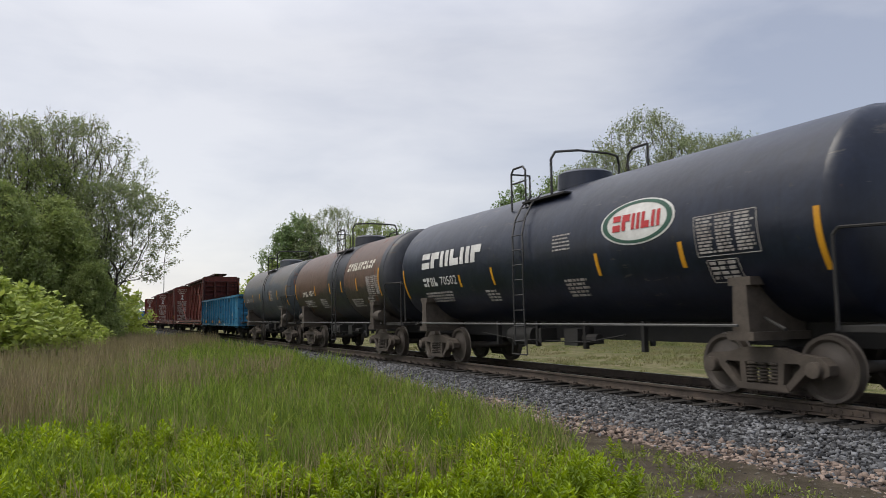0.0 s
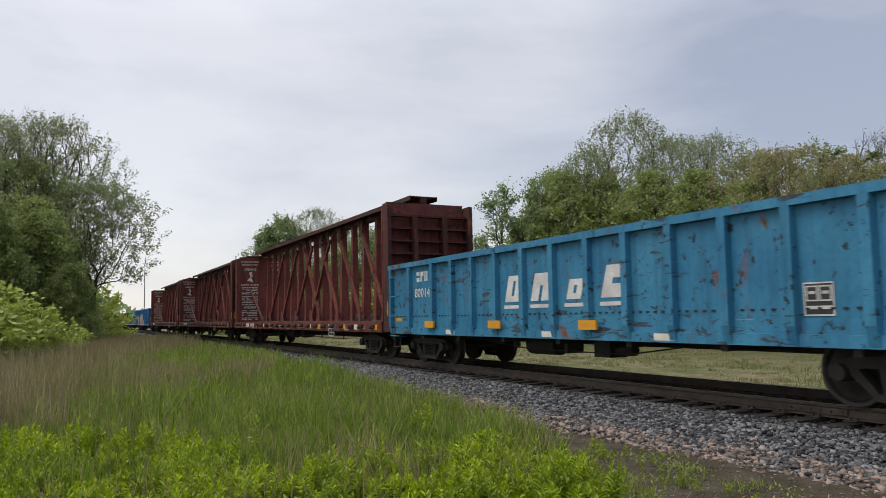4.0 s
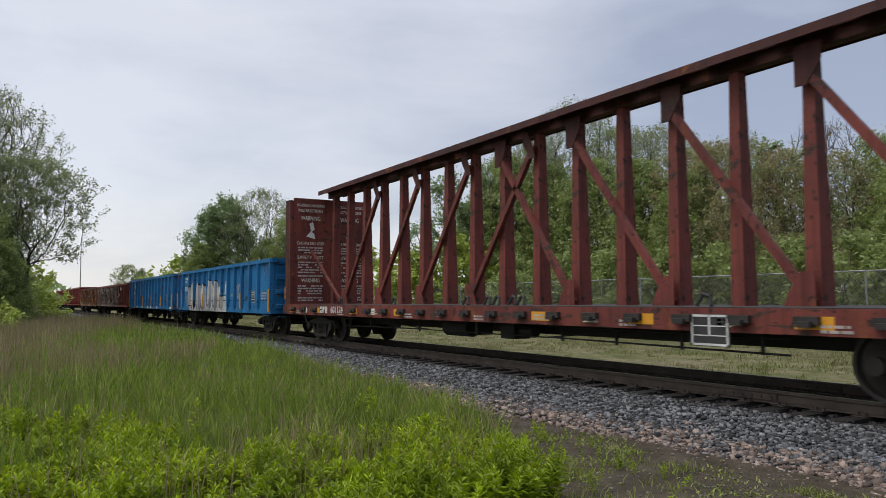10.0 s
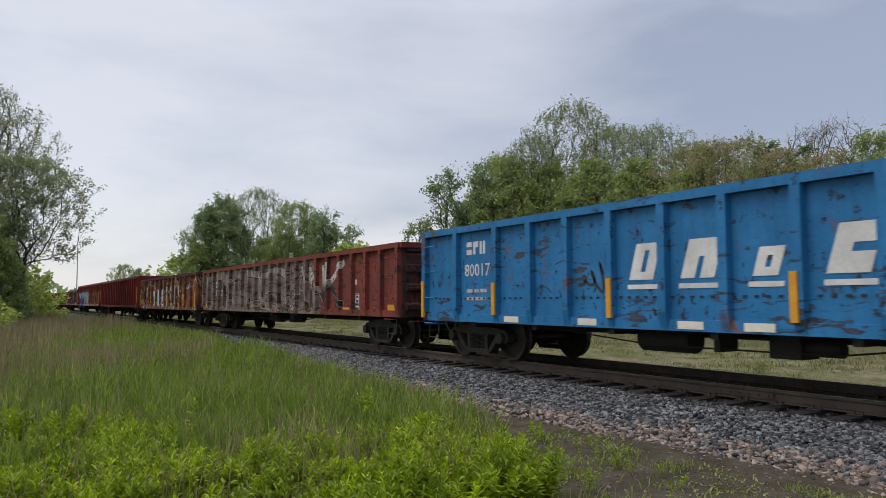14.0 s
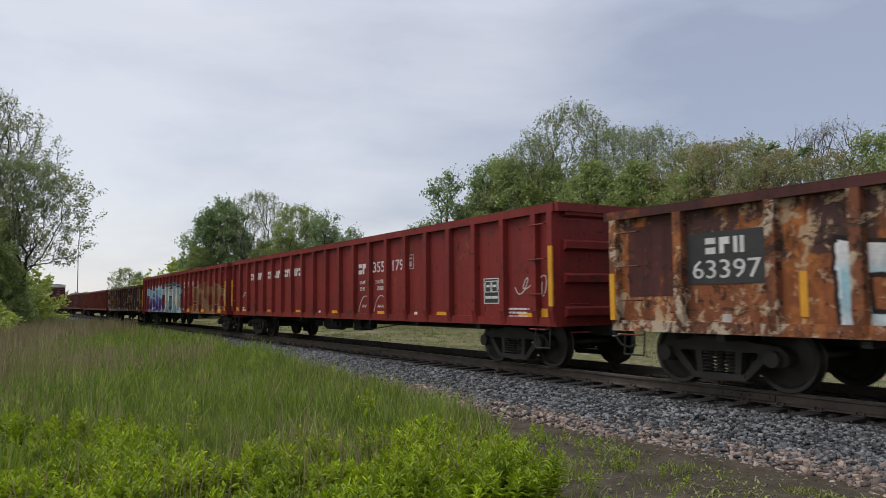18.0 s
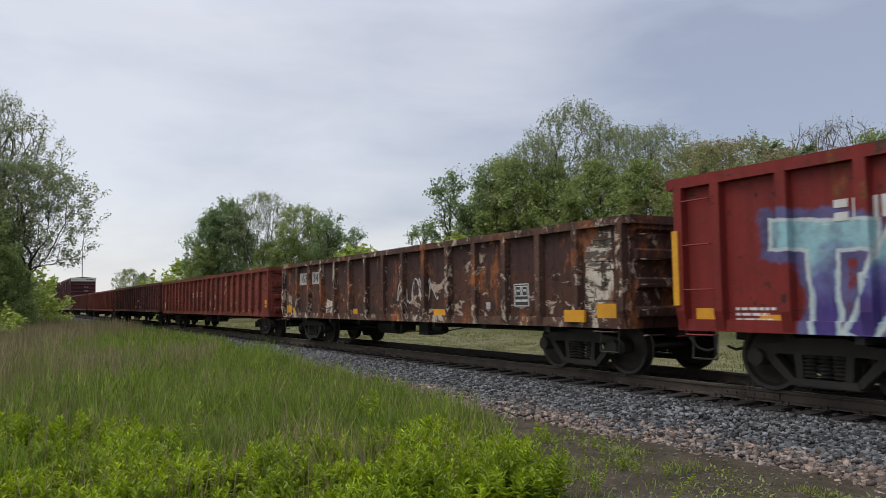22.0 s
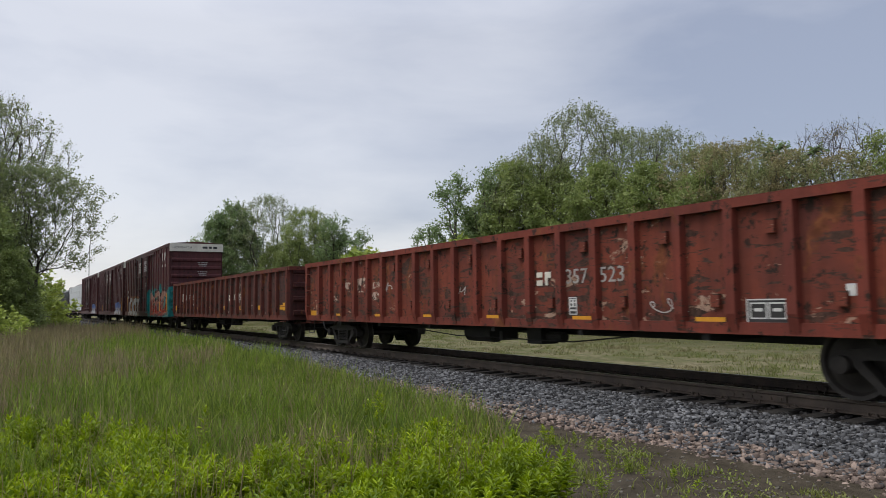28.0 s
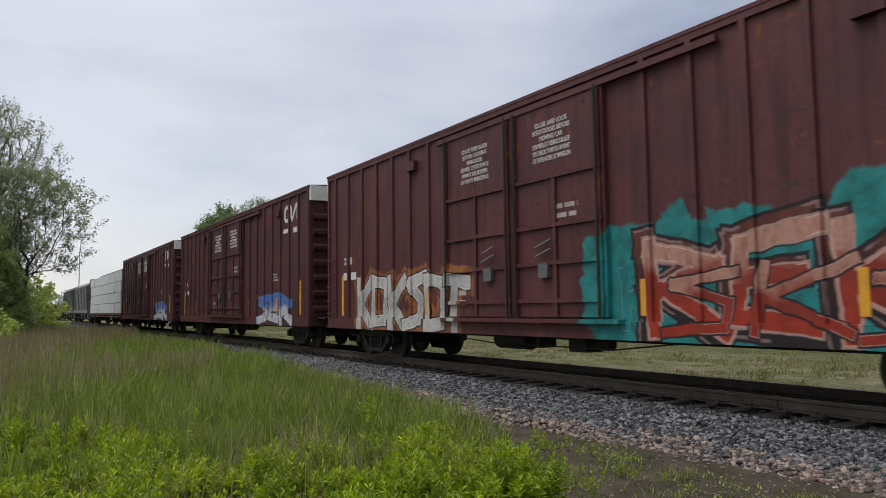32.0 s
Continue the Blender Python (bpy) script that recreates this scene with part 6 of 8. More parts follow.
    g = Geo().box(door_x - door_half - 0.3, door_x + door_half + 0.3, -Y - 0.20, -Y - 0.04, bottom + 0.02, bottom + 0.09)
    part("door_track", g, paint, car)
    g = Geo().box(door_x - door_half - 0.3, door_x + door_half + 2.2, -Y - 0.14, -Y - 0.06, top - 0.28, top - 0.18)
    part("door_track", g, paint, car)
    for e in (-1, 1):
        x = e * L
        g = Geo().box(min(x, x - e * 0.04), max(x, x - e * 0.04), -Y, Y, bottom - 0.2, top + 0.02)
        part("end_panel", g, paint, car)
        for k in range(7):
            z = 1.25 + 0.48 * k
            g = Geo().prism([(x, z - 0.13), (x + e * 0.09, z - 0.05), (x + e * 0.09, z + 0.05), (x, z + 0.13)], -Y + 0.08, Y - 0.08)
            part("end_rib", g, paint, car)
        g = Geo().box(min(x, x + e * 0.10), max(x, x + e * 0.10), -Y - 0.04, Y + 0.04, top - 0.42, top + 0.05)
        part("end_band", g, CREAM, car, "cream painted band across the top of the end")
        ladder(car, x + e * 0.16, -1.2, 0.75, 2.6, 6, 0.45, "y", paint)
        ladder(car, x - e * 0.35, -Y - 0.16, 0.75, 2.6, 6, 0.45, "x", paint)
        g = Geo().box(min(x, x + e * 0.6), max(x, x + e * 0.6), -1.3, 1.3, 0.95, 1.0)
        part("end_platform", g, DARK, car)
    g = Geo().box(-L, L, -0.3, 0.3, 0.6, bottom)
    for k in range(-4, 5):
        g.box(k * L / 5 - 0.07, k * L / 5 + 0.07, -Y, Y, 0.74, bottom)
    part("centre_sill", g, DARK, car)
    under_rigging(car, L, 0.78)
    running_gear(car, L + 0.1, 2.2)
    for x in (-8.3, -6.1, -3.6, 2.85, 6.12, 8.40):
        tall = 1.1 if abs(x) > 8 else 0.55
        g = Geo().box(x - 0.06, x + 0.06, -Y - 0.033, -Y - 0.015, 1.62 - tall / 2 - (0.25 if tall < 1 else 0), 1.62 + tall / 2 - (0.25 if tall < 1 else 0))
        part("reflective_stripe", g, YELLOW, car, "yellow reflective strip")
    return car, L, Y, top


def hopper(label, front, rear, paint):
    car, half = start_car("covered_hopper", label, "hopper car", front, rear, "hopper cars of the train")
    L, Y = half, 1.5
    g = Geo()
    sec = [(-Y, 1.5), (-Y, 4.1), (-0.9, 4.55), (0.9, 4.55), (Y, 4.1), (Y, 1.5), (0.6, 1.0), (-0.6, 1.0)]
    for x in (-L, L):
        g.v += [(x, y, z) for y, z in sec]
    n = len(sec)
    g.f += [(k, (k + 1) % n, n + (k + 1) % n, n + k) for k in range(n)] + [tuple(range(n)), tuple(range(2 * n - 1, n - 1, -1))]
    part("body", g, paint, car)
    for k in range(9):
        x = -L + 0.3 + (2 * L - 0.6) * k / 8
        g = Geo().box(x - 0.06, x + 0.06, -Y - 0.08, -Y, 1.5, 4.1)
        part("side_post", g, paint, car)
    g = Geo().box(-L - 0.6, L + 0.6, -Y, -Y + 0.2, 1.15, 1.5).box(-L - 0.6, L + 0.6, Y - 0.2, Y, 1.15, 1.5)
    part("side_sill", g, paint, car)
    g = Geo().box(-L, L, -0.4, 0.4, 4.55, 4.66)
    part("roof_walk", g, DARK, car)
    g = Geo().box(-L - 0.7, L + 0.7, -0.3, 0.3, 0.7, 1.1)
    part("centre_sill", g, DARK, car)
    for x in (-L * 0.45, 0, L * 0.45):
        g = Geo().prism([(x - 1.2, 1.2), (x + 1.2, 1.2), (x + 0.4, 0.45), (x - 0.4, 0.45)], -1.0, 1.0)
        part("outlet_chute", g, paint, car)
    running_gear(car, L + 0.6, 1.9)
    return car, L

# ---- paints of the cars ----
P_BLACK = car_paint("tank_black", (0.008, 0.011, 0.022), (0.013, 0.018, 0.034), spec=0.42, rusty=-0.4, rough=0.33, streak=0.4, chip=0.0, chips=(0.03, 0.028, 0.026), scrape=0.05)
P_BROWN = car_paint("tank_brown", spec=0.45, base=(0.040, 0.034, 0.029), second=(0.055, 0.045, 0.037), upper=(2.25, (0.105, 0.064, 0.047)), rusty=0.1, rough=0.45, streak=0.45, scrape=0.1, chip=0.05)
P_GREY = car_paint("tank_grey", spec=0.45, base=(0.052, 0.063, 0.076), second=(0.074, 0.085, 0.098), upper=(2.95, (0.105, 0.097, 0.090)), rusty=0.10, rough=0.45, streak=0.45, rust=(0.13, 0.085, 0.06), scrape=0.1, chip=0.05)
P_GREYHEAD = car_paint("tank_grey_head", spec=0.45, base=(0.046, 0.055, 0.066), second=(0.064, 0.074, 0.086), rusty=0.1, rough=0.5, streak=0.6, chip=0.05)
P_GREY2 = car_paint("tank_grey_band", spec=0.45, base=(0.062, 0.074, 0.090), second=(0.085, 0.097, 0.112), rusty=0.05, rough=0.5, streak=0.3, chip=0.0)
P_DKGREY = car_paint("tank_head_dark", spec=0.45, base=(0.020, 0.022, 0.029), second=(0.034, 0.036, 0.044), rusty=0.0, rough=0.42, chip=0.0, scrape=0.0)
P_BLUE = car_paint("gondola_blue", (0.015, 0.122, 0.280), (0.023, 0.160, 0.350), rusty=0.05, chip=0.18, streak=0.25, rough=0.5, scrape=0.34, chips=(0.020, 0.018, 0.018))
P_TEAL = car_paint("gondola_faded_blue", (0.026, 0.150, 0.270), (0.045, 0.205, 0.330), rusty=0.08, chip=0.2, streak=0.35, rough=0.5, scrape=0.28, chips=(0.022, 0.020, 0.020))
P_BLUE_S = car_paint("gondola_blue_sprayed", (0.015, 0.122, 0.280), (0.023, 0.160, 0.350), rusty=0.05, chip=0.18, streak=0.25, rough=0.5, scrape=0.12, chips=(0.020, 0.018, 0.018),
                     sprays=(((-0.4, 1.5, 0.62, 1.15, (6,)), (0.34, 0.05, 0.4, ((0.36, 0.36, 0.35), (0.42, 0.42, 0.41)), (0.012, 0.012, 0.014), None)),
                             ((-5.25, 0.45, 0.62, 1.64, (8, 8, 8, 8, 8)), (0.52, 0.05, 0.4, ((0.33, 0.33, 0.32), (0.40, 0.40, 0.39), (0.46, 0.46, 0.45)), (0.012, 0.012, 0.014), None)),
                             ((-5.25, 0.45, 0.72, 1.70, (9, 9, 9, 9, 9)), (0.022, 0.014, 0.4, ((0.015, 0.015, 0.018), (0.012, 0.012, 0.014)), (0.02, 0.02, 0.024), None))))
P_CB = car_paint("flatcar_red", (0.165, 0.042, 0.032), (0.115, 0.031, 0.025), rusty=0.2, chip=0.25, streak=0.6, rough=0.65, scrape=0.3)
P_CBD = car_paint("flatcar_red_dark", (0.075, 0.024, 0.021), (0.05, 0.02, 0.018), rusty=0.2, chip=0.2, streak=0.5, rough=0.7)
P_CP = car_paint("gondola_red", (0.180, 0.021, 0.017), (0.142, 0.019, 0.016), rusty=0.05, chip=0.12, streak=0.3, rough=0.55, scrape=0.12)
P_OLD = car_paint("gondola_faded_red", (0.225, 0.046, 0.031), (0.150, 0.037, 0.029), rusty=0.18, chip=0.3, streak=0.45, rough=0.75, scrape=0.62, pale=((0.36, 0.22, 0.15), 0.16))
P_OLD2 = car_paint("gondola_brown_red", (0.130, 0.042, 0.033), (0.082, 0.032, 0.028), rusty=0.25, chip=0.35, streak=0.5, rough=0.75, scrape=0.5, pale=((0.28, 0.22, 0.19), 0.12))
P_OLD3 = car_paint("gondola_dark_red", (0.080, 0.034, 0.029), (0.052, 0.026, 0.024), rusty=0.25, chip=0.35, streak=0.5, rough=0.75, scrape=0.5, pale=((0.24, 0.18, 0.15), 0.06))
P_OLDPOST = car_paint("gondola_post_orange", (0.175, 0.038, 0.024), (0.125, 0.031, 0.022), rusty=0.15, chip=0.28, streak=0.3, rough=0.7, scrape=0.2)
P_DARKPOST = car_paint("gondola_post_brown_red", (0.130, 0.036, 0.025), (0.090, 0.030, 0.023), rusty=0.2, chip=0.3, streak=0.4, rough=0.75, scrape=0.3)
P_ORANGE = car_paint("gondola_orange_red", (0.185, 0.044, 0.025), (0.105, 0.031, 0.023), rusty=0.25, chip=0.3, streak=0.4, rough=0.75, scrape=0.66, pale=((0.33, 0.22, 0.16), 0.10))
P_RUST = car_paint("gondola_rusted", (0.17, 0.062, 0.028), (0.10, 0.042, 0.028), rusty=0.5, chip=0.4, streak=0.6, rough=0.85, rust=(0.15, 0.055, 0.02), bare=(0.40, 0.32, 0.23), bare_at=0.035, scrape=0.5)
P_RUSTG = car_paint("gondola_rusted_sprayed", (0.25, 0.082, 0.028), (0.15, 0.052, 0.025), rusty=0.4, chip=0.35, streak=0.6, rough=0.85, rust=(0.17, 0.062, 0.02), bare=(0.36, 0.25, 0.155), bare_at=0.02, scrape=0.30, upper=(1.75, (0.050, 0.028, 0.027)),
                    sprays=(((-4.1, -0.45, 0.82, 1.78, (7, 3, 5, 1)), (0.175, 0.055, 0.3, ((0.42, 0.50, 0.52), (0.27, 0.47, 0.55), (0.55, 0.56, 0.56)), (0.012, 0.012, 0.012), None)),
                            ((-0.05, 3.85, 0.85, 1.98, (7, 1, 3, 4)), (0.15, 0.10, 0.34, ((0.19, 0.185, 0.175), (0.27, 0.265, 0.255), (0.34, 0.33, 0.32)), (0.013, 0.012, 0.012), (0.38, 0.15, 0.02)))))
P_DARKG = car_paint("gondola_dark_brown", (0.090, 0.037, 0.024), (0.055, 0.028, 0.023), rusty=0.32, chip=0.35, streak=0.6, rough=0.85, rust=(0.13, 0.048, 0.019), pale=((0.34, 0.27, 0.21), 0.20), scrape=0.4, upper=(1.75, (0.050, 0.027, 0.025)))
P_WORN = car_paint("gondola_worn_cream_edges", (0.070, 0.036, 0.028), (0.105, 0.058, 0.042), rusty=0.35, chip=0.3, streak=0.6, rough=0.85, rust=(0.14, 0.05, 0.02), bare=(0.42, 0.35, 0.28), bare_at=0.02, scrape=0.4)
P_PEEL = car_paint("peeling_pale_paint", (0.17, 0.045, 0.028), (0.11, 0.034, 0.026), rusty=0.2, chip=0.4, streak=0.4, rough=0.8, scrape=0.5, pale=((0.42, 0.33, 0.27), 0.75))
P_FLAKE = car_paint("flaking_cream_paint", (0.52, 0.47, 0.40), (0.40, 0.34, 0.28), rusty=0.42, chip=0.5, streak=0.5, rough=0.85, scrape=0.75)
P_WHITEG = car_paint("gondola_red_sprayed", fresh=False, base=(0.19, 0.042, 0.03), second=(0.13, 0.035, 0.028), rusty=0.2, chip=0.3, streak=0.4, rough=0.75, scrape=0.5,
                     sprays=(((-9.4, 3.9, 1.0, 2.35, (4, 3, 2, 5, 7, 1, 0, 3)), (0.13, 0.04, 0.75, ((0.26, 0.22, 0.19), (0.16, 0.12, 0.10), (0.30, 0.27, 0.24)), (0.05, 0.036, 0.03), (0.205, 0.165, 0.14))),
                             ((3.6, 6.2, 1.1, 2.2, (5, 2)), (0.10, 0.03, 0.6, ((0.02, 0.02, 0.02), (0.45, 0.42, 0.38)), (0.05, 0.03, 0.03), None))))
P_CPI = car_paint("gondola_red_lettered_piece", (0.180, 0.021, 0.017), (0.142, 0.019, 0.016), rusty=0.05, chip=0.1, streak=0.3, scrape=0.12, rough=0.6,
                  sprays=(((-8.45, -3.7, 0.86, 2.08, (6, 3, 4, 1, 0)), (0.17, 0.045, 0.35, ((0.06, 0.045, 0.19), (0.12, 0.13, 0.30), (0.24, 0.42, 0.46)), (0.42, 0.47, 0.48), (0.10, 0.10, 0.22))),
                          ((-3.55, 1.25, 0.84, 2.02, (6, 5, 6, 0, 7)), (0.19, 0.06, 0.36, ((0.26, 0.38, 0.40), (0.46, 0.40, 0.30), (0.40, 0.46, 0.44), (0.33, 0.36, 0.35)), (0.016, 0.016, 0.02), (0.08, 0.27, 0.29))),
                          ((3.5, 9.2, 0.95, 1.98, (4, 2, 7, 0)), (0.21, 0.03, 0.5, ((0.20, 0.095, 0.034), (0.155, 0.068, 0.028), (0.20, 0.10, 0.042)), (0.11, 0.030, 0.018), None))))
P_BOX = car_paint("boxcar_brown", (0.068, 0.022, 0.024), (0.092, 0.029, 0.029), rusty=0.06, chip=0.1, streak=0.5, rough=0.55, scrape=0.12)
P_BOXG = car_paint("boxcar_brown_sprayed", (0.068, 0.022, 0.024), (0.092, 0.029, 0.029), rusty=0.05, chip=0.1, streak=0.5, rough=0.55, scrape=0.12,
                   sprays=(((2.3, 8.9, 0.95, 1.75, (2, 4, 0, 3, 1, 4)), (0.10, 0.02, 0.75, ((0.014, 0.17, 0.17), (0.010, 0.125, 0.13)), (0.010, 0.13, 0.13), (0.016, 0.19, 0.185))),
                           ((2.75, 8.5, 0.84, 2.20, (0, 1, 2, 7)), (0.20, 0.05, 0.3, ((0.016, 0.012, 0.014), (0.05, 0.016, 0.014), (0.10, 0.03, 0.025)), (0.014, 0.012, 0.014), None)),
                           ((2.85, 8.6, 0.90, 2.14, (0, 1, 2, 7)), (0.125, 0.03, 0.3, ((0.27, 0.030, 0.014), (0.20, 0.026, 0.016), (0.36, 0.19, 0.145)), (0.30, 0.20, 0.16), None)),
                           ((3.15, 8.9, 0.86, 1.70, (4, 2, 4, 3)), (0.075, 0.03, 0.3, ((0.25, 0.028, 0.014), (0.19, 0.026, 0.016), (0.34, 0.17, 0.125)), (0.014, 0.012, 0.014), None)),
                           ((-7.35, -1.9, 0.80, 1.95, (2, 7, 2, 4, 7, 6)), (0.15, 0.035, 0.30, ((0.40, 0.39, 0.37), (0.30, 0.295, 0.285), (0.44, 0.43, 0.41)), (0.02, 0.018, 0.018), (0.27, 0.10, 0.035)))))
P_BOXH = car_paint("boxcar_brown_tagged", (0.06, 0.021, 0.024), (0.08, 0.027, 0.028), rusty=0.06, chip=0.1, streak=0.5, rough=0.55, scrape=0.12,
                   sprays=(((4.0, 7.6, 0.9, 1.7, (4, 1, 0)), (0.16, 0.05, 0.6, ((0.40, 0.40, 0.42), (0.06, 0.12, 0.32)), (0.03, 0.025, 0.025), None)),))
P_HOP = car_paint("hopper_green_grey", (0.07, 0.085, 0.07), (0.10, 0.115, 0.10), rusty=0.12, streak=0.3)
P_HOP2 = car_paint("hopper_grey", (0.13, 0.135, 0.13), (0.18, 0.185, 0.18), rusty=0.1, streak=0.3)
WRAP = plain("white_lumber_wrap", (0.50, 0.52, 0.53), (0.38, 0.40, 0.41), 1.5, 0.5)


def tank_stripes(car, r, ax, spots):
    for x, z, tall in spots:
        g = Geo().box(x - 0.045, x + 0.045, -0.003, 0.001, z - tall / 2, z + tall / 2)
        tank_mark(part("reflective_stripe", g, YELLOW, car, "orange-yellow reflective strip"), r, ax)


def tank_table(car, r, ax, x0, x1, z0, z1, rows, mat=FADED, seed=3):
    """A stencilled data table: thin rules and broken lines of small type."""
    w = (x1 - x0) / 3
    for k in range(3):
        b = bars(car, x0 + w * (k + 0.5), z1, 0, w * 0.92, rows, (z1 - z0) / rows * 0.62, (z1 - z0) / rows, mat, "stencil_table", seed + k, 0.003)
        tank_mark(b, r, ax)
    g = Geo()
    t = 0.012
    for a, b, c, d in ((x0 - 0.03, x1 + 0.03, z1 + 0.02, z1 + 0.02 + t), (x0 - 0.03, x1 + 0.03, z0 - 0.02 - t, z0 - 0.02), (x0 - 0.03 - t, x0 - 0.03, z0 - 0.02, z1 + 0.02), (x1 + 0.03, x1 + 0.03 + t, z0 - 0.02, z1 + 0.02)):
        g.box(a, b, -0.003, 0.001, c, d)
    tank_mark(part("table_frame", g, mat, car), r, ax)


def ring(x, z, rx, rz, n=40, inner=None):
    """A flat oval, or an oval ring, as a mesh in the plane of a car's side."""
    g = Geo()
    pts = [(x + rx * math.cos(2 * math.pi * k / n), z + rz * math.sin(2 * math.pi * k / n)) for k in range(n)]
    if inner is None:
        g.prism(pts, -0.003, 0.001)
    else:
        q = [(x + (a - x) * inner, z + (b - z) * inner) for a, b in pts]
        for k in range(n):
            g.prism([pts[k], pts[(k + 1) % n], q[(k + 1) % n], q[k]], -0.003, 0.001)
    return g


def data_box(car, x, z, y, w=0.5, h=0.45, dark=True):
    """The small consolidated stencil: a black panel with white frames."""
    g = Geo().box(x - w / 2, x + w / 2, y - 0.004, y + 0.001, z - h / 2, z + h / 2)
    p = part("stencil_panel", g, BLACKP, car, "black panel with white-framed stencils")
    g = Geo()
    t = 0.018
    for a, b, c, d in ((x - w / 2, x + w / 2, z + h / 2 - t, z + h / 2), (x - w / 2, x + w / 2, z - h / 2, z - h / 2 + t), (x - w / 2, x - w / 2 + t, z - h / 2, z + h / 2), (x + w / 2 - t, x + w / 2, z - h / 2, z + h / 2)):
        g.box(a, b, y - 0.008, y - 0.003, c, d)
    for cx in (x - w * 0.22, x + w * 0.22):
        for a, b, c, d in ((cx - w * 0.2, cx + w * 0.2, z + h * 0.4 - t, z + h * 0.4), (cx - w * 0.2, cx + w * 0.2, z - h * 0.02 - t, z - h * 0.02), (cx - w * 0.2, cx - w * 0.2 + t, z - h * 0.02, z + h * 0.4), (cx + w * 0.2 - t, cx + w * 0.2, z - h * 0.02, z + h * 0.4), (cx - w * 0.1, cx + w * 0.1, z + h * 0.15, z + h * 0.24), (cx - w * 0.2, cx + w * 0.2, z - h * 0.3, z - h * 0.2)):
            g.box(a, b, y - 0.008, y - 0.003, c, d)
    part("stencil_frame", g, WHITE, p)


def squares(car, y, z, spots, mat):
    for x in spots:
        g = Geo().box(x - 0.07, x + 0.07, y - 0.004, y + 0.001, z - 0.07, z + 0.07)
        part("reflective_plate", g, mat, car)


BLUE_POSTS = [6.26, 5.2, 4.15, 3.1, 2.07, 1.05, -0.01, -1.06, -2.13, -3.17, -4.17, -5.23, -6.65]


def initials(car, x, z, y, size, n, number, gap, nsize=None, mat=WHITE, width=None):
    """Reporting initials as plain ring shapes, and the car's number beside them."""
    blocks(car, x, z - size / 2, y, size, n, mat, name="initials_block", wide=0.72, stroke=0.19, gap=0.2)
    for words, dx, w in number:
        writing("car_number", words, size * 1.42, mat, car, x + dx, y - 0.002, z, w)


def slanted_shapes(car, y, first, mat=WHITE):
    """Large slanted brand shapes, each a bold block with one slot, and a rule under it."""
    lean = 0.32
    for i, (x, w, h) in enumerate(first):
        z0, w, h = 1.52, w * 0.86, h * 0.88
        slot = ((0.42, 0.62, 0.22, 0.80), (0.42, 0.58, 0.0, 0.55), (0.40, 0.62, 0.30, 0.70), (0.45, 1.0, 0.42, 0.60))[i % 4]
        a0, a1, b0, b1 = slot

        def at(a, b):
            return (x - w / 2 + a * w + lean * (b * h - h / 2), z0 + b * h)

        g = Geo()
        for c0, c1, d0, d1 in ((0, a0, 0, 1), (a1, 1, 0, 1), (a0, a1, 0, b0), (a0, a1, b1, 1)):
            if c1 - c0 > 0.01 and d1 - d0 > 0.01:
                g.prism([at(c0, d0), at(c1, d0), at(c1, d1), at(c0, d1)], y - 0.005, y + 0.001)
        part("logo_shape", g, mat, car, "white slanted brand shape")
        g = Geo().box(x - w / 2 - 0.12, x + w / 2 + 0.02, y - 0.005, y + 0.001, 1.38, 1.45)
        part("logo_rule", g, mat, car)


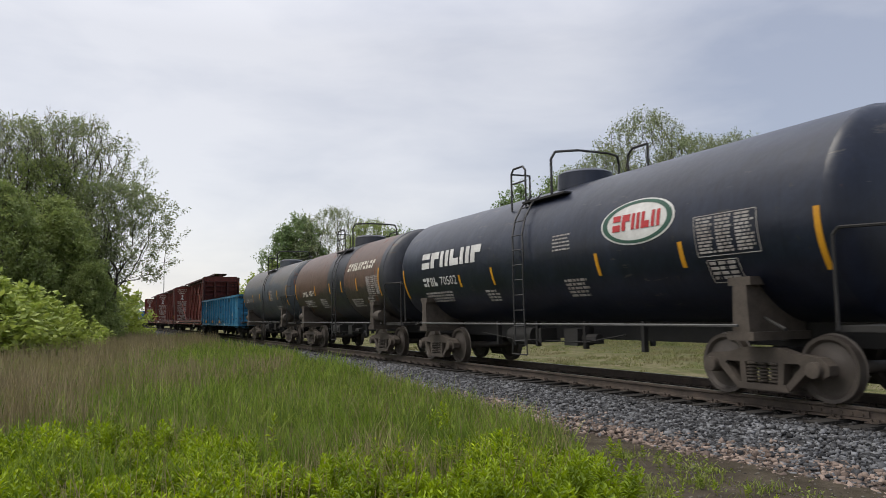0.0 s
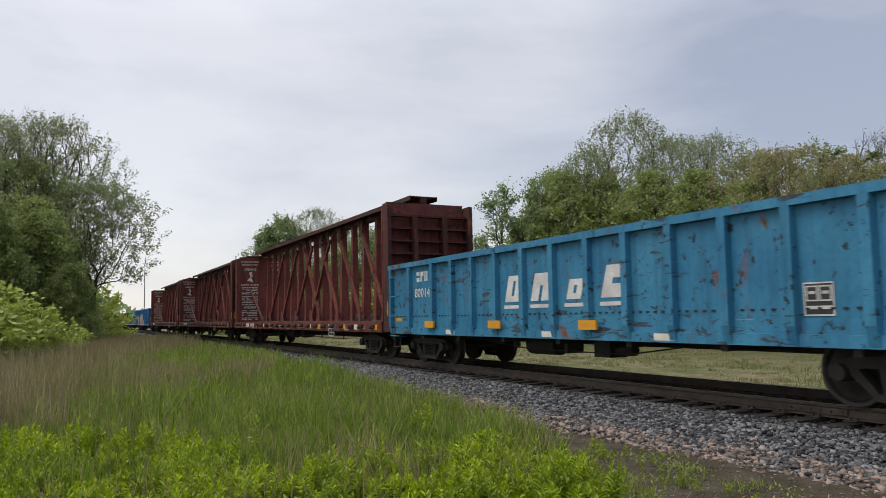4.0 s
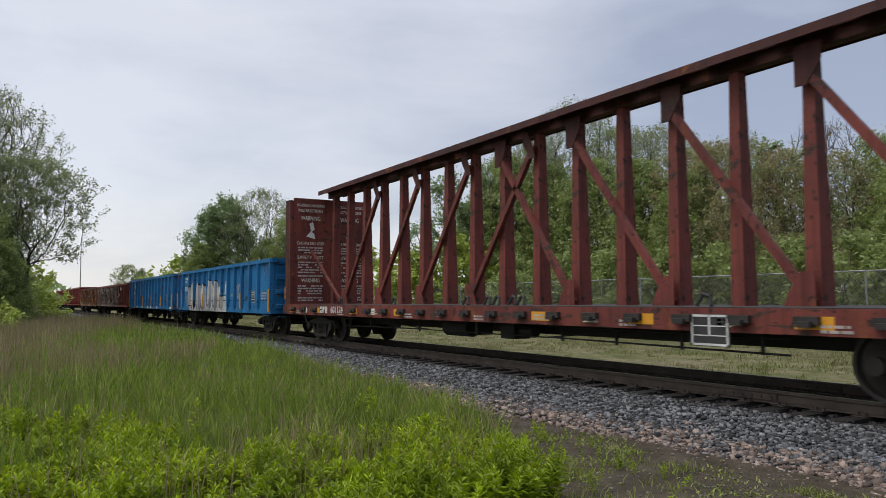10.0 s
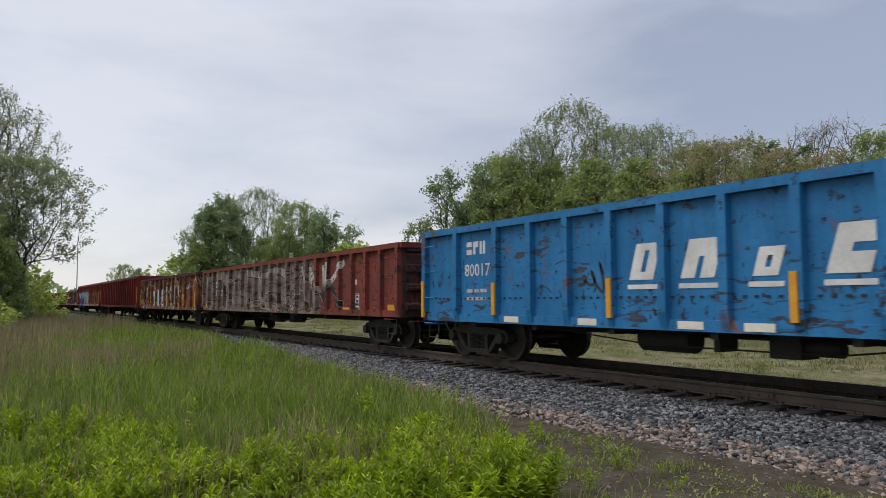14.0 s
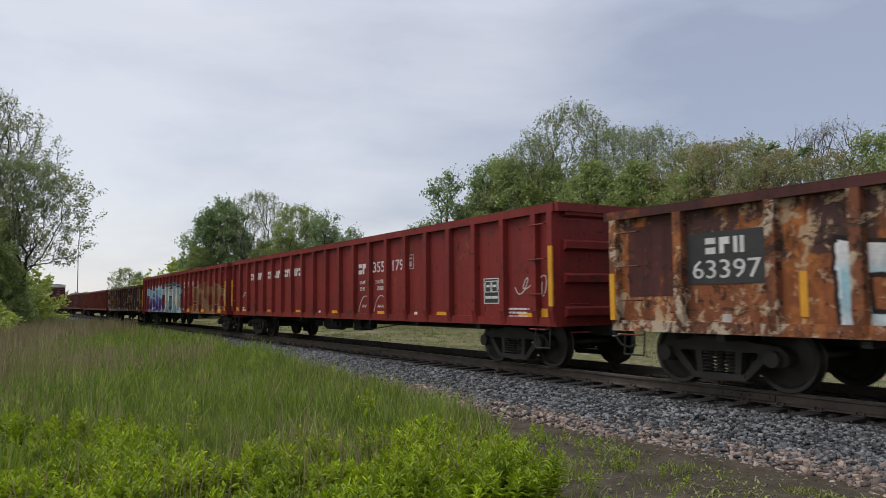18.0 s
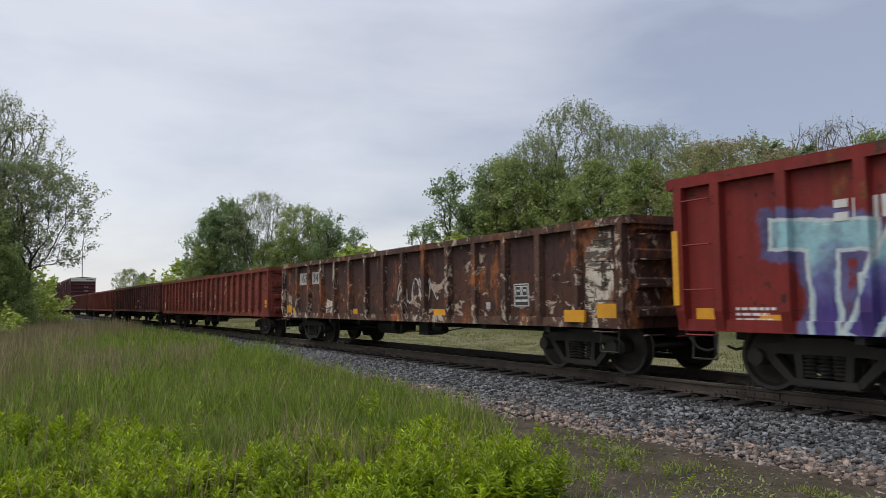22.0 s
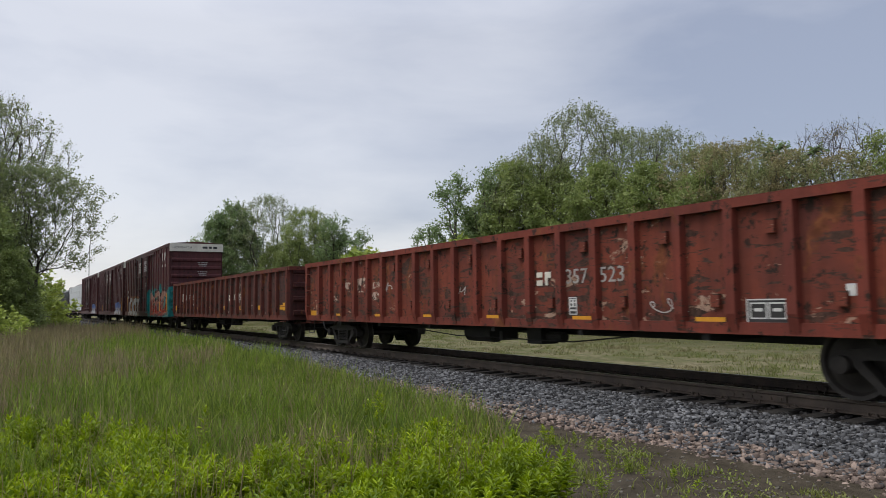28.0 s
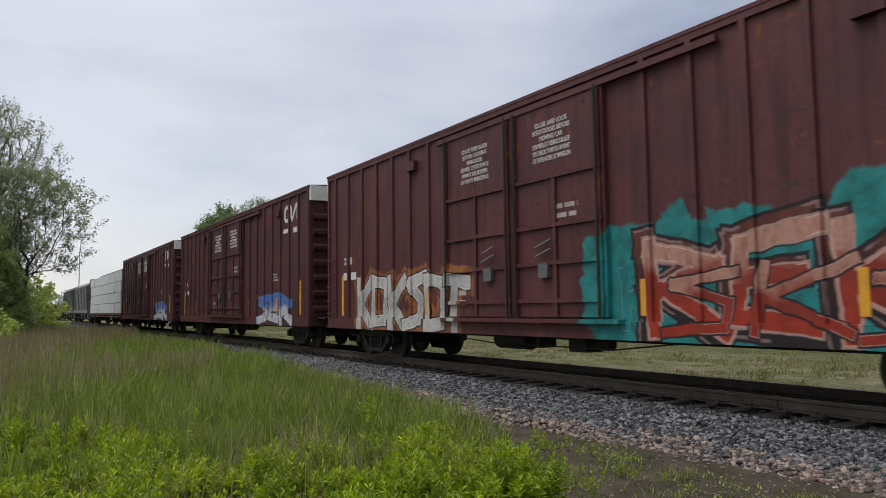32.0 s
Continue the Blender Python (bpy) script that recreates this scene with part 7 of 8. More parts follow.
def build_train():
    # --- tank cars
    car, L, r, ax = tank_car("glossy black tank car with white and orange markings", -6.2, -20.0, P_BLACK, P_BLACK, 0.05, "", -0.24, r=1.50, axis=2.55, bolster_gap=1.42, slim=False, rails=(-1.35, -0.75, 0.2))
    g = Geo().path([(1.25, 0.2, 3.95), (1.25, 0.2, 4.50), (1.40, 0.2, 4.62), (1.85, 0.2, 4.62), (1.85, 0.2, 3.95)], 0.026, 6)
    part("platform_rail", g, BLACKP, car, "black pipe grab hoop", smooth=True)
    b = blocks(car, -3.8, 2.52, 0, 0.42, 6, WHITE, name="logo_shape", wide=1.15, stroke=0.27, gap=0.22)
    b["label"] = "bold white brand name as plain square shapes"
    tank_mark(b, r, ax)
    tank_mark(blocks(car, -5.05, 2.03, 0, 0.24, 4, WHITE, name="initials_block", wide=0.7, gap=0.25), r, ax)
    tank_mark(writing("car_number", "70502", 0.33, WHITE, car, -3.95, 0, 2.14, 0.95), r, ax)
    tank_mark(part("oval_sign", ring(3.38, 2.80, 0.93, 0.40), WHITE, car, "white oval with a green ring and red shapes"), r, ax)
    for inner, mat, rx, rz in ((0.86, GREEN, 0.88, 0.375),):
        o = part("oval_ring", ring(3.38, 2.80, rx, rz, 40, inner), mat, car)
        finer(o)
        wrap_on_tank(o, r, ax, 0.012)
    o = blocks(car, 3.38, 2.66, 0, 0.28, 5, RED, name="logo_shape", wide=0.72, stroke=0.26, gap=0.16)
    finer(o)
    wrap_on_tank(o, r, ax, 0.016)
    tank_table(car, r, ax, 4.75, 5.85, 2.10, 2.66, 11, FADED)
    tank_table(car, r, ax, 4.88, 5.40, 1.66, 1.98, 4, FADED, 9)
    tank_mark(bars(car, 1.45, 1.90, 0, 0.75, 5, 0.05, 0.085, FADED, "stencil_line", 4), r, ax)
    tank_mark(bars(car, 1.2, 2.80, 0, 0.6, 5, 0.03, 0.07, FADED, "stencil_line", 14), r, ax)
    tank_mark(bars(car, -4.6, 1.86, 0, 1.9, 4, 0.05, 0.085, FADED, "stencil_line", 5), r, ax)
    tank_mark(bars(car, -1.9, 1.80, 0, 0.6, 4, 0.05, 0.085, FADED, "stencil_line", 6), r, ax)
    tank_stripes(car, r, ax, ((-1.64, 2.13, 0.42), (2.25, 2.13, 0.42), (4.38, 2.14, 0.42), (6.82, 2.15, 0.85), (-3.3, 2.1, 0.3), (-6.8, 2.15, 0.85)))
    car, L, r, ax = tank_car("brown tank car with dark bands and white script shapes", -21.6, -32.5, P_BROWN, P_DKGREY, 0.30, "", 0.65, bands=((0.47, 2.1, P_DKGREY), (5.28, 0.34, P_DKGREY)), r=1.50, axis=2.55, bolster_gap=1.15)
    b = blocks(car, 3.2, 2.85, 0, 0.27, 10, CREAM, slant=0.25, name="logo_shape", wide=0.66, stroke=0.2, gap=0.35)
    b["label"] = "cream script brand name as plain slanted shapes"
    finer(b)
    wrap_on_tank(b, r, ax, 0.014)
    tank_mark(blocks(car, -3.85, 2.12, 0, 0.2, 4, CREAM, name="initials_block", wide=0.7), r, ax)
    tank_mark(writing("car_number", "4511", 0.30, CREAM, car, -2.85, 0, 2.22, 0.75), r, ax)
    tank_table(car, r, ax, 3.90, 5.02, 1.95, 2.55, 9, FADED)
    tank_table(car, r, ax, 3.68, 4.18, 1.58, 1.86, 3, FADED, 9)
    tank_mark(bars(car, -3.5, 1.95, 0, 1.4, 4, 0.05, 0.085, FADED, "stencil_line", 5), r, ax)
    tank_mark(bars(car, -1.4, 1.95, 0, 0.9, 5, 0.05, 0.085, FADED, "stencil_line", 6), r, ax)
    tank_mark(bars(car, 2.6, 1.85, 0, 1.2, 4, 0.05, 0.085, FADED, "stencil_line", 7), r, ax)
    tank_stripes(car, r, ax, ((-2.36, 2.32, 0.4), (-0.3, 2.33, 0.4), (1.15, 2.35, 0.4), (2.85, 2.36, 0.42), (5.03, 2.35, 0.9), (-5.38, 2.37, 0.7)))
    car, L, r, ax = tank_car("dusty grey tank car with yellow reflective strips", -34.15, -44.6, P_GREY, P_GREYHEAD, 0.25, "", 0.65, bands=((0.75, 0.9, P_GREY2),), r=1.50, axis=2.55, bolster_gap=1.15)
    tank_mark(blocks(car, -4.0, 2.14, 0, 0.2, 4, FADED, name="initials_block", wide=0.7), r, ax)
    tank_mark(writing("car_number", "4492", 0.30, FADED, car, -3.05, 0, 2.24, 0.7), r, ax)
    tank_table(car, r, ax, 3.9, 5.0, 1.85, 2.25, 7, BLACKP)
    tank_mark(bars(car, 2.0, 2.62, 0, 0.6, 7, 0.04, 0.075, FADED, "stencil_line", 6), r, ax)
    tank_mark(bars(car, 3.2, 1.80, 0, 1.2, 3, 0.05, 0.085, FADED, "stencil_line", 8), r, ax)
    tank_stripes(car, r, ax, ((-2.58, 2.35, 0.4), (-0.76, 2.36, 0.4), (1.60, 2.36, 0.42), (3.25, 2.37, 0.45), (5.14, 2.3, 0.95), (-5.15, 2.3, 0.8)))
    # --- first blue gondola
    car, L, y = gondola("bright blue gondola car with scuffed white shapes", -46.0, -62.0, 2.72, 0.78, 13, P_TEAL, inset=1.6, stripes=(-5.3, 3.2, 1.05, 0.17), posts=BLUE_POSTS, rivets=True, plates=(-4.3, -0.2, 2.9))
    slanted_shapes(car, y, ((-1.48, 0.6, 0.62), (-0.45, 0.72, 0.62), (0.62, 0.5, 0.42), (1.70, 0.6, 0.64)))
    initials(car, -5.95, 2.30, y, 0.26, 3, (), 0)
    writing("car_number", "80014", 0.34, WHITE, car, -5.95, y - 0.002, 1.86, 0.92)
    data_box(car, 5.55, 1.38, y, 0.42, 0.42)
    # --- centerbeam flatcars
    centerbeam("empty red centerbeam flatcar with warning stencils", -62.75, -84.2, P_CB, "601309", paint_dark=P_CBD, shift=0.065, tops=(-1.5, 0.5, 2.5, 4.5), inset=(2.55, 2.03))
    centerbeam("empty red centerbeam flatcar with warning stencils", -85.9, -107.4, P_CB, "601009", paint_dark=P_CBD, shift=-0.42, tops=(-1.5, 0.5, 2.5, 4.5))
    centerbeam("empty red centerbeam flatcar with warning stencils", -109.15, -131.2, P_CB, "601174", paint_dark=P_CBD)
    # --- gondolas
    car, L, y = gondola("blue gondola car with a silver sprayed piece", -132.8, -148.4, 2.75, 0.78, 13, P_BLUE_S, P_BLUE_S, inset=1.6, stripes=(-5.23, 3.12, 1.25, 0.62), posts=BLUE_POSTS, rivets=True)
    slanted_shapes(car, y, ((0.62, 0.45, 0.42), (1.70, 0.6, 0.66)))
    initials(car, -5.98, 2.30, y, 0.27, 3, (), 0)
    writing("car_number", "80064", 0.36, WHITE, car, -5.94, y - 0.002, 1.85, 0.92)
    scrawl(car, 3.6, 1.65, y, 0.7, 0.6, 31, CHALK, 0.022, turns=5)
    scrawl(car, 4.72, 1.35, y, 0.7, 0.55, 33, BLACKP, 0.05)
    scrawl(car, 2.6, 1.5, y, 0.5, 0.35, 34, FADED, 0.03)
    scrawl(car, -7.2, 1.5, y, 0.5, 0.7, 32, CHALK, 0.02)
    bars(car, -5.9, 1.45, y, 0.8, 2, 0.07, 0.16, FADED, seed=3)
    bars(car, 6.8, 1.55, y, 0.7, 3, 0.05, 0.1, FADED, seed=4)
    data_box(car, 5.46, 1.40, y, 0.42, 0.44)
    car, L, y = gondola("blue gondola car with white slanted shapes", -149.7, -165.25, 2.75, 0.78, 13, P_BLUE, inset=1.5, stripes=(-4.96, 3.12, 1.25, 0.62), posts=[p + 0.27 for p in BLUE_POSTS], rivets=True, plates=(-4.48, -2.42, -0.33, 0.75, 2.84, 6.9))
    slanted_shapes(car, y, ((-1.19, 0.55, 0.62), (-0.15, 0.66, 0.62), (0.88, 0.42, 0.42), (1.97, 0.6, 0.66)))
    initials(car, -5.72, 2.28, y, 0.26, 3, (), 0)
    writing("car_number", "80017", 0.36, WHITE, car, -5.68, y - 0.002, 1.82, 0.90)
    scrawl(car, -2.33, 1.55, y, 0.6, 0.62, 21, BLACKP, 0.05)
    for x, z in ((-3.7, 1.4), (2.6, 1.7), (3.7, 1.9)):
        scrawl(car, x, z, y, 0.5, 0.2, int(x * 10), BLACKP, 0.014, turns=2)
    bars(car, -5.66, 1.45, y, 0.8, 2, 0.07, 0.16, FADED, seed=3)
    bars(car, 6.8, 1.25, y, 0.8, 1, 0.06, 0.1, FADED, seed=4)
    data_box(car, 5.5, 1.40, y, 0.42, 0.44)
    car, L, y = gondola("long red gondola car sprayed over in grey", -166.4, -185.7, 2.62, 0.82, 20, P_WHITEG, P_WHITEG, inset=1.8, stripes=(6.4, 9, 0.95, 0.17), chord_paint=P_OLDPOST, end_paint=P_OLD3)
    for x, words, w in ((-7.35, "337", 0.56), (-6.49, "25", 0.40)):
        g = Geo().box(x - 0.35, x + 0.35, y - 0.004, y + 0.001, 1.22, 2.14)
        part("number_panel", g, BLACKP, car, "black number panel")
        writing("car_number", words, 0.42, WHITE, car, x, y - 0.006, 1.55, w)
    blocks(car, -7.35, 1.80, y - 0.004, 0.24, 2, WHITE, name="initials_block", wide=0.72)
    data_box(car, 7.05, 1.18, y, 0.45, 0.46)
    squares(car, y, 1.72, (7.05,), WHITE)
    car, L, y = gondola("heavily rusted gondola car with sprayed lettering", -187.0, -202.55, 2.62, 0.78, 13, P_RUSTG, P_RUST, chord_paint=P_CBD, end_paint=P_WORN, inset=1.6, stripes=(-4.6, 4.9, 1.3, 0.55), posts=[-6.42, -4.96, -3.9, -2.6, -1.3, -0.06, 1.1, 2.15, 3.1, 4.06, 5.22, 6.48])
    g = Geo().box(-6.34, -5.04, y - 0.004, y + 0.001, 1.45, 2.16)
    part("number_panel", g, BLACKP, car, "black number panel")
    blocks(car, -5.7, 1.86, y - 0.004, 0.22, 3, WHITE, name="initials_block", wide=0.72)
    writing("car_number", "63397", 0.36, WHITE, car, -5.7, y - 0.006, 1.64, 1.08)
    g = Geo().box(4.45, 5.05, y - 0.006, y + 0.001, 1.35, 1.75)
    part("patch_plate", g, STEEL, car)
    squares(car, y, 0.98, (5.0, -5.7), FADED)
    g = Geo().box(-7.45, -6.52, y - 0.003, y + 0.001, 1.30, 2.35)
    part("paint_patch", g, P_CBD, car, "dark painted-out patch")
    scrawl(car, 5.95, 1.95, y - 0.004, 1.0, 0.45, 3, CHALK, 0.045)
    scrawl(car, 4.65, 1.45, y - 0.004, 0.5, 0.25, 4, CHALK, 0.02)
    g = Geo()
    for q in range(9):
        g.box(4.55, 4.85, y - 0.02, y, 1.92 + 0.055 * q, 1.95 + 0.055 * q)
    part("vent_louvre", g, STEEL, car)
    # two clean red gondolas
    for nr, front, rear, paint, words in ((0, -203.9, -224.0, P_CP, ("355", "179")), (1, -224.95, -245.2, P_CPI, ("355", "036"))):
        car, L, y = gondola("clean red gondola car with white lettering shapes" if nr == 0 else "red gondola car with blue, teal and brown sprayed pieces", front, rear, 2.95, 0.80, 19, paint, paint, inset=1.85, posts=[1.70 + 0.975 * k for k in range(-11, 9)] if nr == 0 else [0.40 + 0.98 * k for k in range(-10, 10)], stripes=(-8.6, 2.96, 0.95, 0.16), chord=0.15)
        dx = -0.04 if nr == 0 else -0.26
        initials(car, 2.15 + dx, 2.13 + 0.1 * nr, y, 0.27, 2, ((words[0], 0.98, 0.65), (words[1], 1.99, 0.55 + 0.1 * nr)), 0)
        for cx, n in ((-6.95, 8), (-5.04, 7), (-3.26, 7)):
            blocks(car, cx, 2.12, y, 0.25, n, WHITE, name="logo_shape", wide=0.66, gap=0.23)["label"] = "white railway name as plain shapes"
        for q, (left, right) in enumerate((("LD LMT", ("210100", "209400")[nr]), ("LT WT", ("75900", "76600")[nr]))):
            zz = 1.77 - 0.17 * q + 0.06 * nr
            writing("weight_lettering", left, 0.13, WHITE, car, 2.17 + dx, y - 0.002, zz, 0.34 - 0.06 * q)
            writing("weight_lettering", right, 0.14, WHITE, car, 3.16 + dx + 0.05 * q, y - 0.002, zz, 0.44 - 0.08 * q)
        data_box(car, 8.05, 1.45, y, 0.5, 0.5)
        squares(car, y, 0.95, (-7.2, -4.3, -1.3, -0.9, 1.6, 4.6, 5.0, 7.5), WHITE if nr else CREAM)
        g = Geo()
        for a, b, c, d in ((4.58, 4.92, 2.34, 2.36), (4.58, 4.92, 2.02, 2.04), (4.58, 4.60, 2.02, 2.36), (4.90, 4.92, 2.02, 2.36), (4.66, 4.84, 2.25, 2.29), (4.68, 4.82, 2.08, 2.20)):
            g.box(a, b, y - 0.004, y + 0.001, c, d)
        part("stencil_frame", g, FADED, car)
        if nr == 0:
            scrawl(car, 9.35, 1.55, y, 0.8, 0.8, 11, CHALK, 0.022)
            for x in (2.30, 3.22):
                pts = [(x + 0.33 * math.cos(a) * (1.25 - 0.25 * math.sin(a)), 1.0 + 0.42 * math.sin(a)) for a in [math.pi * (k / 14) for k in range(15)]]
                band(car, pts, 0.018, y, CHALK, "chalk_mark", "pale pink chalk arch")
                pts = [(x - 0.2 + 0.05 * k, 1.12 + 0.06 * (k % 2)) for k in range(9)]
                band(car, pts, 0.016, y, CHALK, "chalk_mark")
        if nr == 0:
            scrawl(car, -8.52, 1.6, y, 0.7, 0.75, 12, CHALK, 0.022, turns=4)
        else:
            scrawl(car, 9.3, 1.6, y, 0.5, 0.7, 13, CHALK, 0.02)
        bars(car, -8.9, 1.12, y, 0.6, 3, 0.035, 0.07, WHITE, "stencil_line", 31)
        bars(car, 8.9, 1.12, y, 0.7, 3, 0.035, 0.07, WHITE, "stencil_line", 32)
        for e in (-1, 1):
            g = Geo().box(e * (L - 0.05) - 0.05, e * (L - 0.05) + 0.05, y - 0.135, y - 0.10, 1.15, 2.2)
            part("reflective_stripe", g, YELLOW, car, "tall yellow reflective corner strip")
    car, L, y = gondola("dark rusty gondola car with white scrapes", -246.2, -262.25, 2.55, 0.79, 13, P_DARKG, P_WORN, end_paint=P_WORN, inset=1.6, posts=[-6.6, -5.55] + [-4.5 + 1.04 * k for k in range(10)] + [5.9, 6.9], stripes=(-6.9, 4.6, 0.98, 0.2))
    for x, w, words in ((-6.25, 1.05, "63"), (-5.0, 0.85, "345")):
        g = Geo().box(x - w / 2, x + w / 2, y - 0.004, y + 0.001, 1.83, 2.20)
        part("number_panel", g, FADED, car, "white-painted number panel")
        writing("car_number", words, 0.36, BLACKP, car, x + 0.2 * (w > 1), y - 0.006, 2.01, 0.6 if w < 1 else 0.42)
    data_box(car, 5.3, 1.35, y, 0.45, 0.42)
    scrawl(car, 1.2, 1.5, y, 1.8, 0.6, 15, CHALK, 0.03, turns=5)
    for pts in (((L - 1.0, 1.05), (L - 0.35, 1.0), (L - 0.3, 1.85), (L - 0.95, 1.88)), ((L - 0.98, 1.86), (L - 0.32, 1.84), (L - 0.36, 2.36), (L - 1.0, 2.34)), ((-L + 0.25, 1.05), (-L + 0.8, 1.0), (-L + 0.7, 1.5), (-L + 0.3, 1.6)), ((-4.3, 0.95), (-3.75, 0.95), (-3.8, 1.3), (-4.2, 1.35))):
        part("paint_patch", Geo().prism(list(pts), y - 0.004, y + 0.001), P_FLAKE, car, "cream patch of old paint")
    squares(car, y, 1.15, (-5.6, -4.8, 4.2), FADED)
    for front, rear, top, low, paint, posts, bays, eb, label, nums, z, st in (
        (-263.7, -283.75, 2.56, 0.78, (P_OLD, P_OLDPOST), None, 20, 1.225, "faded red gondola car with scraped panels", (("337", -1.32, 0.58), ("211", -0.48, 0.52)), 1.72, (-8.2, 2.64, 1.22, 0.16)),
        (-285.1, -305.0, 2.62, 0.82, (P_OLD2, P_OLD2), None, 21, 0.70, "worn red-brown gondola car with white scrapes", (("33", 2.6, 0.42), ("29", 3.5, 0.40)), 1.68, (-7.8, 2.64, 1.02, 0.17)),
        (-306.2, -327.0, 2.60, 0.80, (P_ORANGE, P_OLDPOST), None, 21, 1.16, "worn orange-red gondola car with brown scrapes", (("357", 2.56, 0.55), ("523", 3.42, 0.55)), 1.68, (-7.8, 2.62, 0.93, 0.18)),
        (-328.8, -348.85, 2.62, 0.78, (P_OLD3, P_DARKPOST), None, 20, 1.225, "worn brown-red gondola car with orange posts", (("337", 3.08, 0.60), ("527", 3.96, 0.58)), 1.66, (-6.51, 2.62, 1.22, 0.16)),
    ):
        car, L, y = gondola(label, front, rear, top, low, bays, paint[0], paint[1], inset=(1.9, 2.6) if front == -306.2 else 1.95, endbay=eb, stripes=st, end_paint=P_CBD if front in (-285.1, -328.8) else None)
        mat = FADED if front > -300 and front < -290 else WHITE
        for words, x, w in nums:
            writing("car_number", words, 0.36, FADED if words in ("357", "523") else CREAM, car, x, y - 0.003, z, w)
        blocks(car, nums[0][1] - 0.88, z - 0.12, y, 0.24, 2, CREAM, name="initials_block", wide=0.7)
        # lifting and tie-down brackets on the panels
        rnd = random.Random(int(-front))
        hook = Geo().box(-0.07, 0.07, y - 0.06, y + 0.01, -0.09, 0.09).mesh("bracket", paint[0])
        step = (2 * L - 2 * eb) / bays
        for k in range(bays):
            for zz in (1.25, top - 0.42):
                if (k + (zz > 1.5)) % 2 == 0:
                    h = part("bracket", hook, paint[0], car)
                    h.location = (-L + eb + step * (k + 0.5) + 0.15, 0, zz)
        for q in range(3):
            scrawl(car, rnd.uniform(-8, 8), rnd.uniform(1.15, 1.9), y, rnd.uniform(0.3, 0.7), rnd.uniform(0.2, 0.45), int(-front) + q, CHALK, 0.016, turns=2)
        if front == -285.1:
            for pts, mat in ((((L - 1.0, 1.0), (L - 0.3, 1.0), (L - 0.85, 1.65), (L - 1.0, 1.7)), CREAM), (((L - 1.0, 1.75), (L - 0.25, 1.75), (L - 0.25, 2.15), (L - 0.8, 2.2)), CREAM), (((L - 1.02, 1.4), (L - 0.9, 1.4), (L - 0.9, 2.4), (L - 1.02, 2.4)), WHITE)):
                part("paint_patch", Geo().prism(list(pts), y - 0.004, y + 0.001), mat, car, "cream patch of old paint")
        if front == -306.2:
            data_box(car, 6.2, 1.03, y, 0.62, 0.46)
            data_box(car, 2.46, 1.19, y, 0.2, 0.3)
            squares(car, y, 1.35, (7.3,), WHITE)
            for q, (x, z, w, h) in enumerate(((-8.2, 1.78, 0.5, 0.35), (-7.3, 1.82, 0.6, 0.42), (-6.3, 1.75, 0.7, 0.5), (-5.3, 1.62, 0.55, 0.5), (-8.1, 1.45, 0.4, 0.2))):
                part("paint_patch", Geo().prism([(x - w / 2, z - h / 2), (x + w / 2, z - h * 0.4), (x + w * 0.45, z + h / 2), (x - w * 0.4, z + h * 0.45)], y - 0.004, y + 0.001), P_PEEL, car, "peeled pale patch of old paint")
        if front == -328.8:
            blocks(car, -7.9, 1.56, y, 0.46, 2, CREAM, name="initials_block", wide=0.8, gap=0.35)
            writing("car_number", "337527", 0.42, FADED, car, -5.85, y - 0.003, 1.78, 2.5)
    # --- boxcars
    for nr, front, rear, paint in ((0, -350.25, -368.85, P_BOXG), (1, -370.4, -388.85, P_BOXH), (2, -390.8, -409.6, P_BOXH)):
        label = "tall brown boxcar with a red and teal sprayed piece" if nr == 0 else "tall brown boxcar with small sprayed tags"
        car, L, Y, top = boxcar(label, front, rear, paint, "", -0.25)
        y = -Y - 0.0225
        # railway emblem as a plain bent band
        pts = [(7.40, 4.22), (7.02, 4.22), (6.91, 4.31), (6.91, 4.57), (7.02, 4.66), (7.42, 4.66), (7.53, 4.57), (7.53, 4.33), (7.61, 4.22), (7.70, 4.28), (7.93, 4.60), (8.02, 4.66), (8.11, 4.58), (8.11, 4.20)]
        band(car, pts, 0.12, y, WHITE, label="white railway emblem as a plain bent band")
        bars(car, 7.1, 3.95, y, 0.7, 1, 0.14, 0.2, WHITE, "web_address_bar", 2)
        bars(car, 8.05, 3.93, y, 0.6, 1, 0.16, 0.2, WHITE, "web_address_bar", 3)
        yd = -Y - 0.112
        for x, words, z in ((-1.5, ("CLOSE THIS DOOR", "BEFORE CLOSING", "MAIN DOOR", "FERMER CETTE PORTE", "AVANT DE FERMER", "LA PORTE PRINCIPALE"), 4.44), (0.9, ("CLOSE AND LOCK", "BOTH DOORS BEFORE", "MOVING CAR", "FERMER ET VERROUILLER", "LES DEUX PORTES AVANT", "DE DEPLACER LE WAGON"), 4.46)):
            for i, w in enumerate(words):
                writing("door_lettering", w, 0.125, WHITE, car, x, yd - 0.002, z - 0.125 * i, min(1.0, 0.062 * len(w)))
        blocks(car, -7.95, 2.46, y, 0.2, 3, WHITE, name="initials_block", wide=0.6)
        bars(car, -7.8, 2.24, y, 0.9, 1, 0.20, 0.3, WHITE, "number_bar", 7)
        if nr:
            bars(car, 5.9, 2.50, y, 0.7, 3, 0.05, 0.1, FADED, "stencil_line", 9)
        bars(car, 1.3, 3.0, yd, 0.7, 2, 0.08, 0.16, FADED, "stencil_line", 10)
        bars(car, -2.0, 1.6, yd, 0.3, 2, 0.1, 0.2, FADED, "stencil_line", 11)
        if nr == 0:
            writing("end_lettering", "EXCESS HEIGHT CAR", 0.17, BLACKP, car, L + 0.103, -0.85, top - 0.19, 1.1, end=1)
            bars_end(car, L + 0.103, 0.8, top - 0.11, 0.95, 0.13, BLACKP)
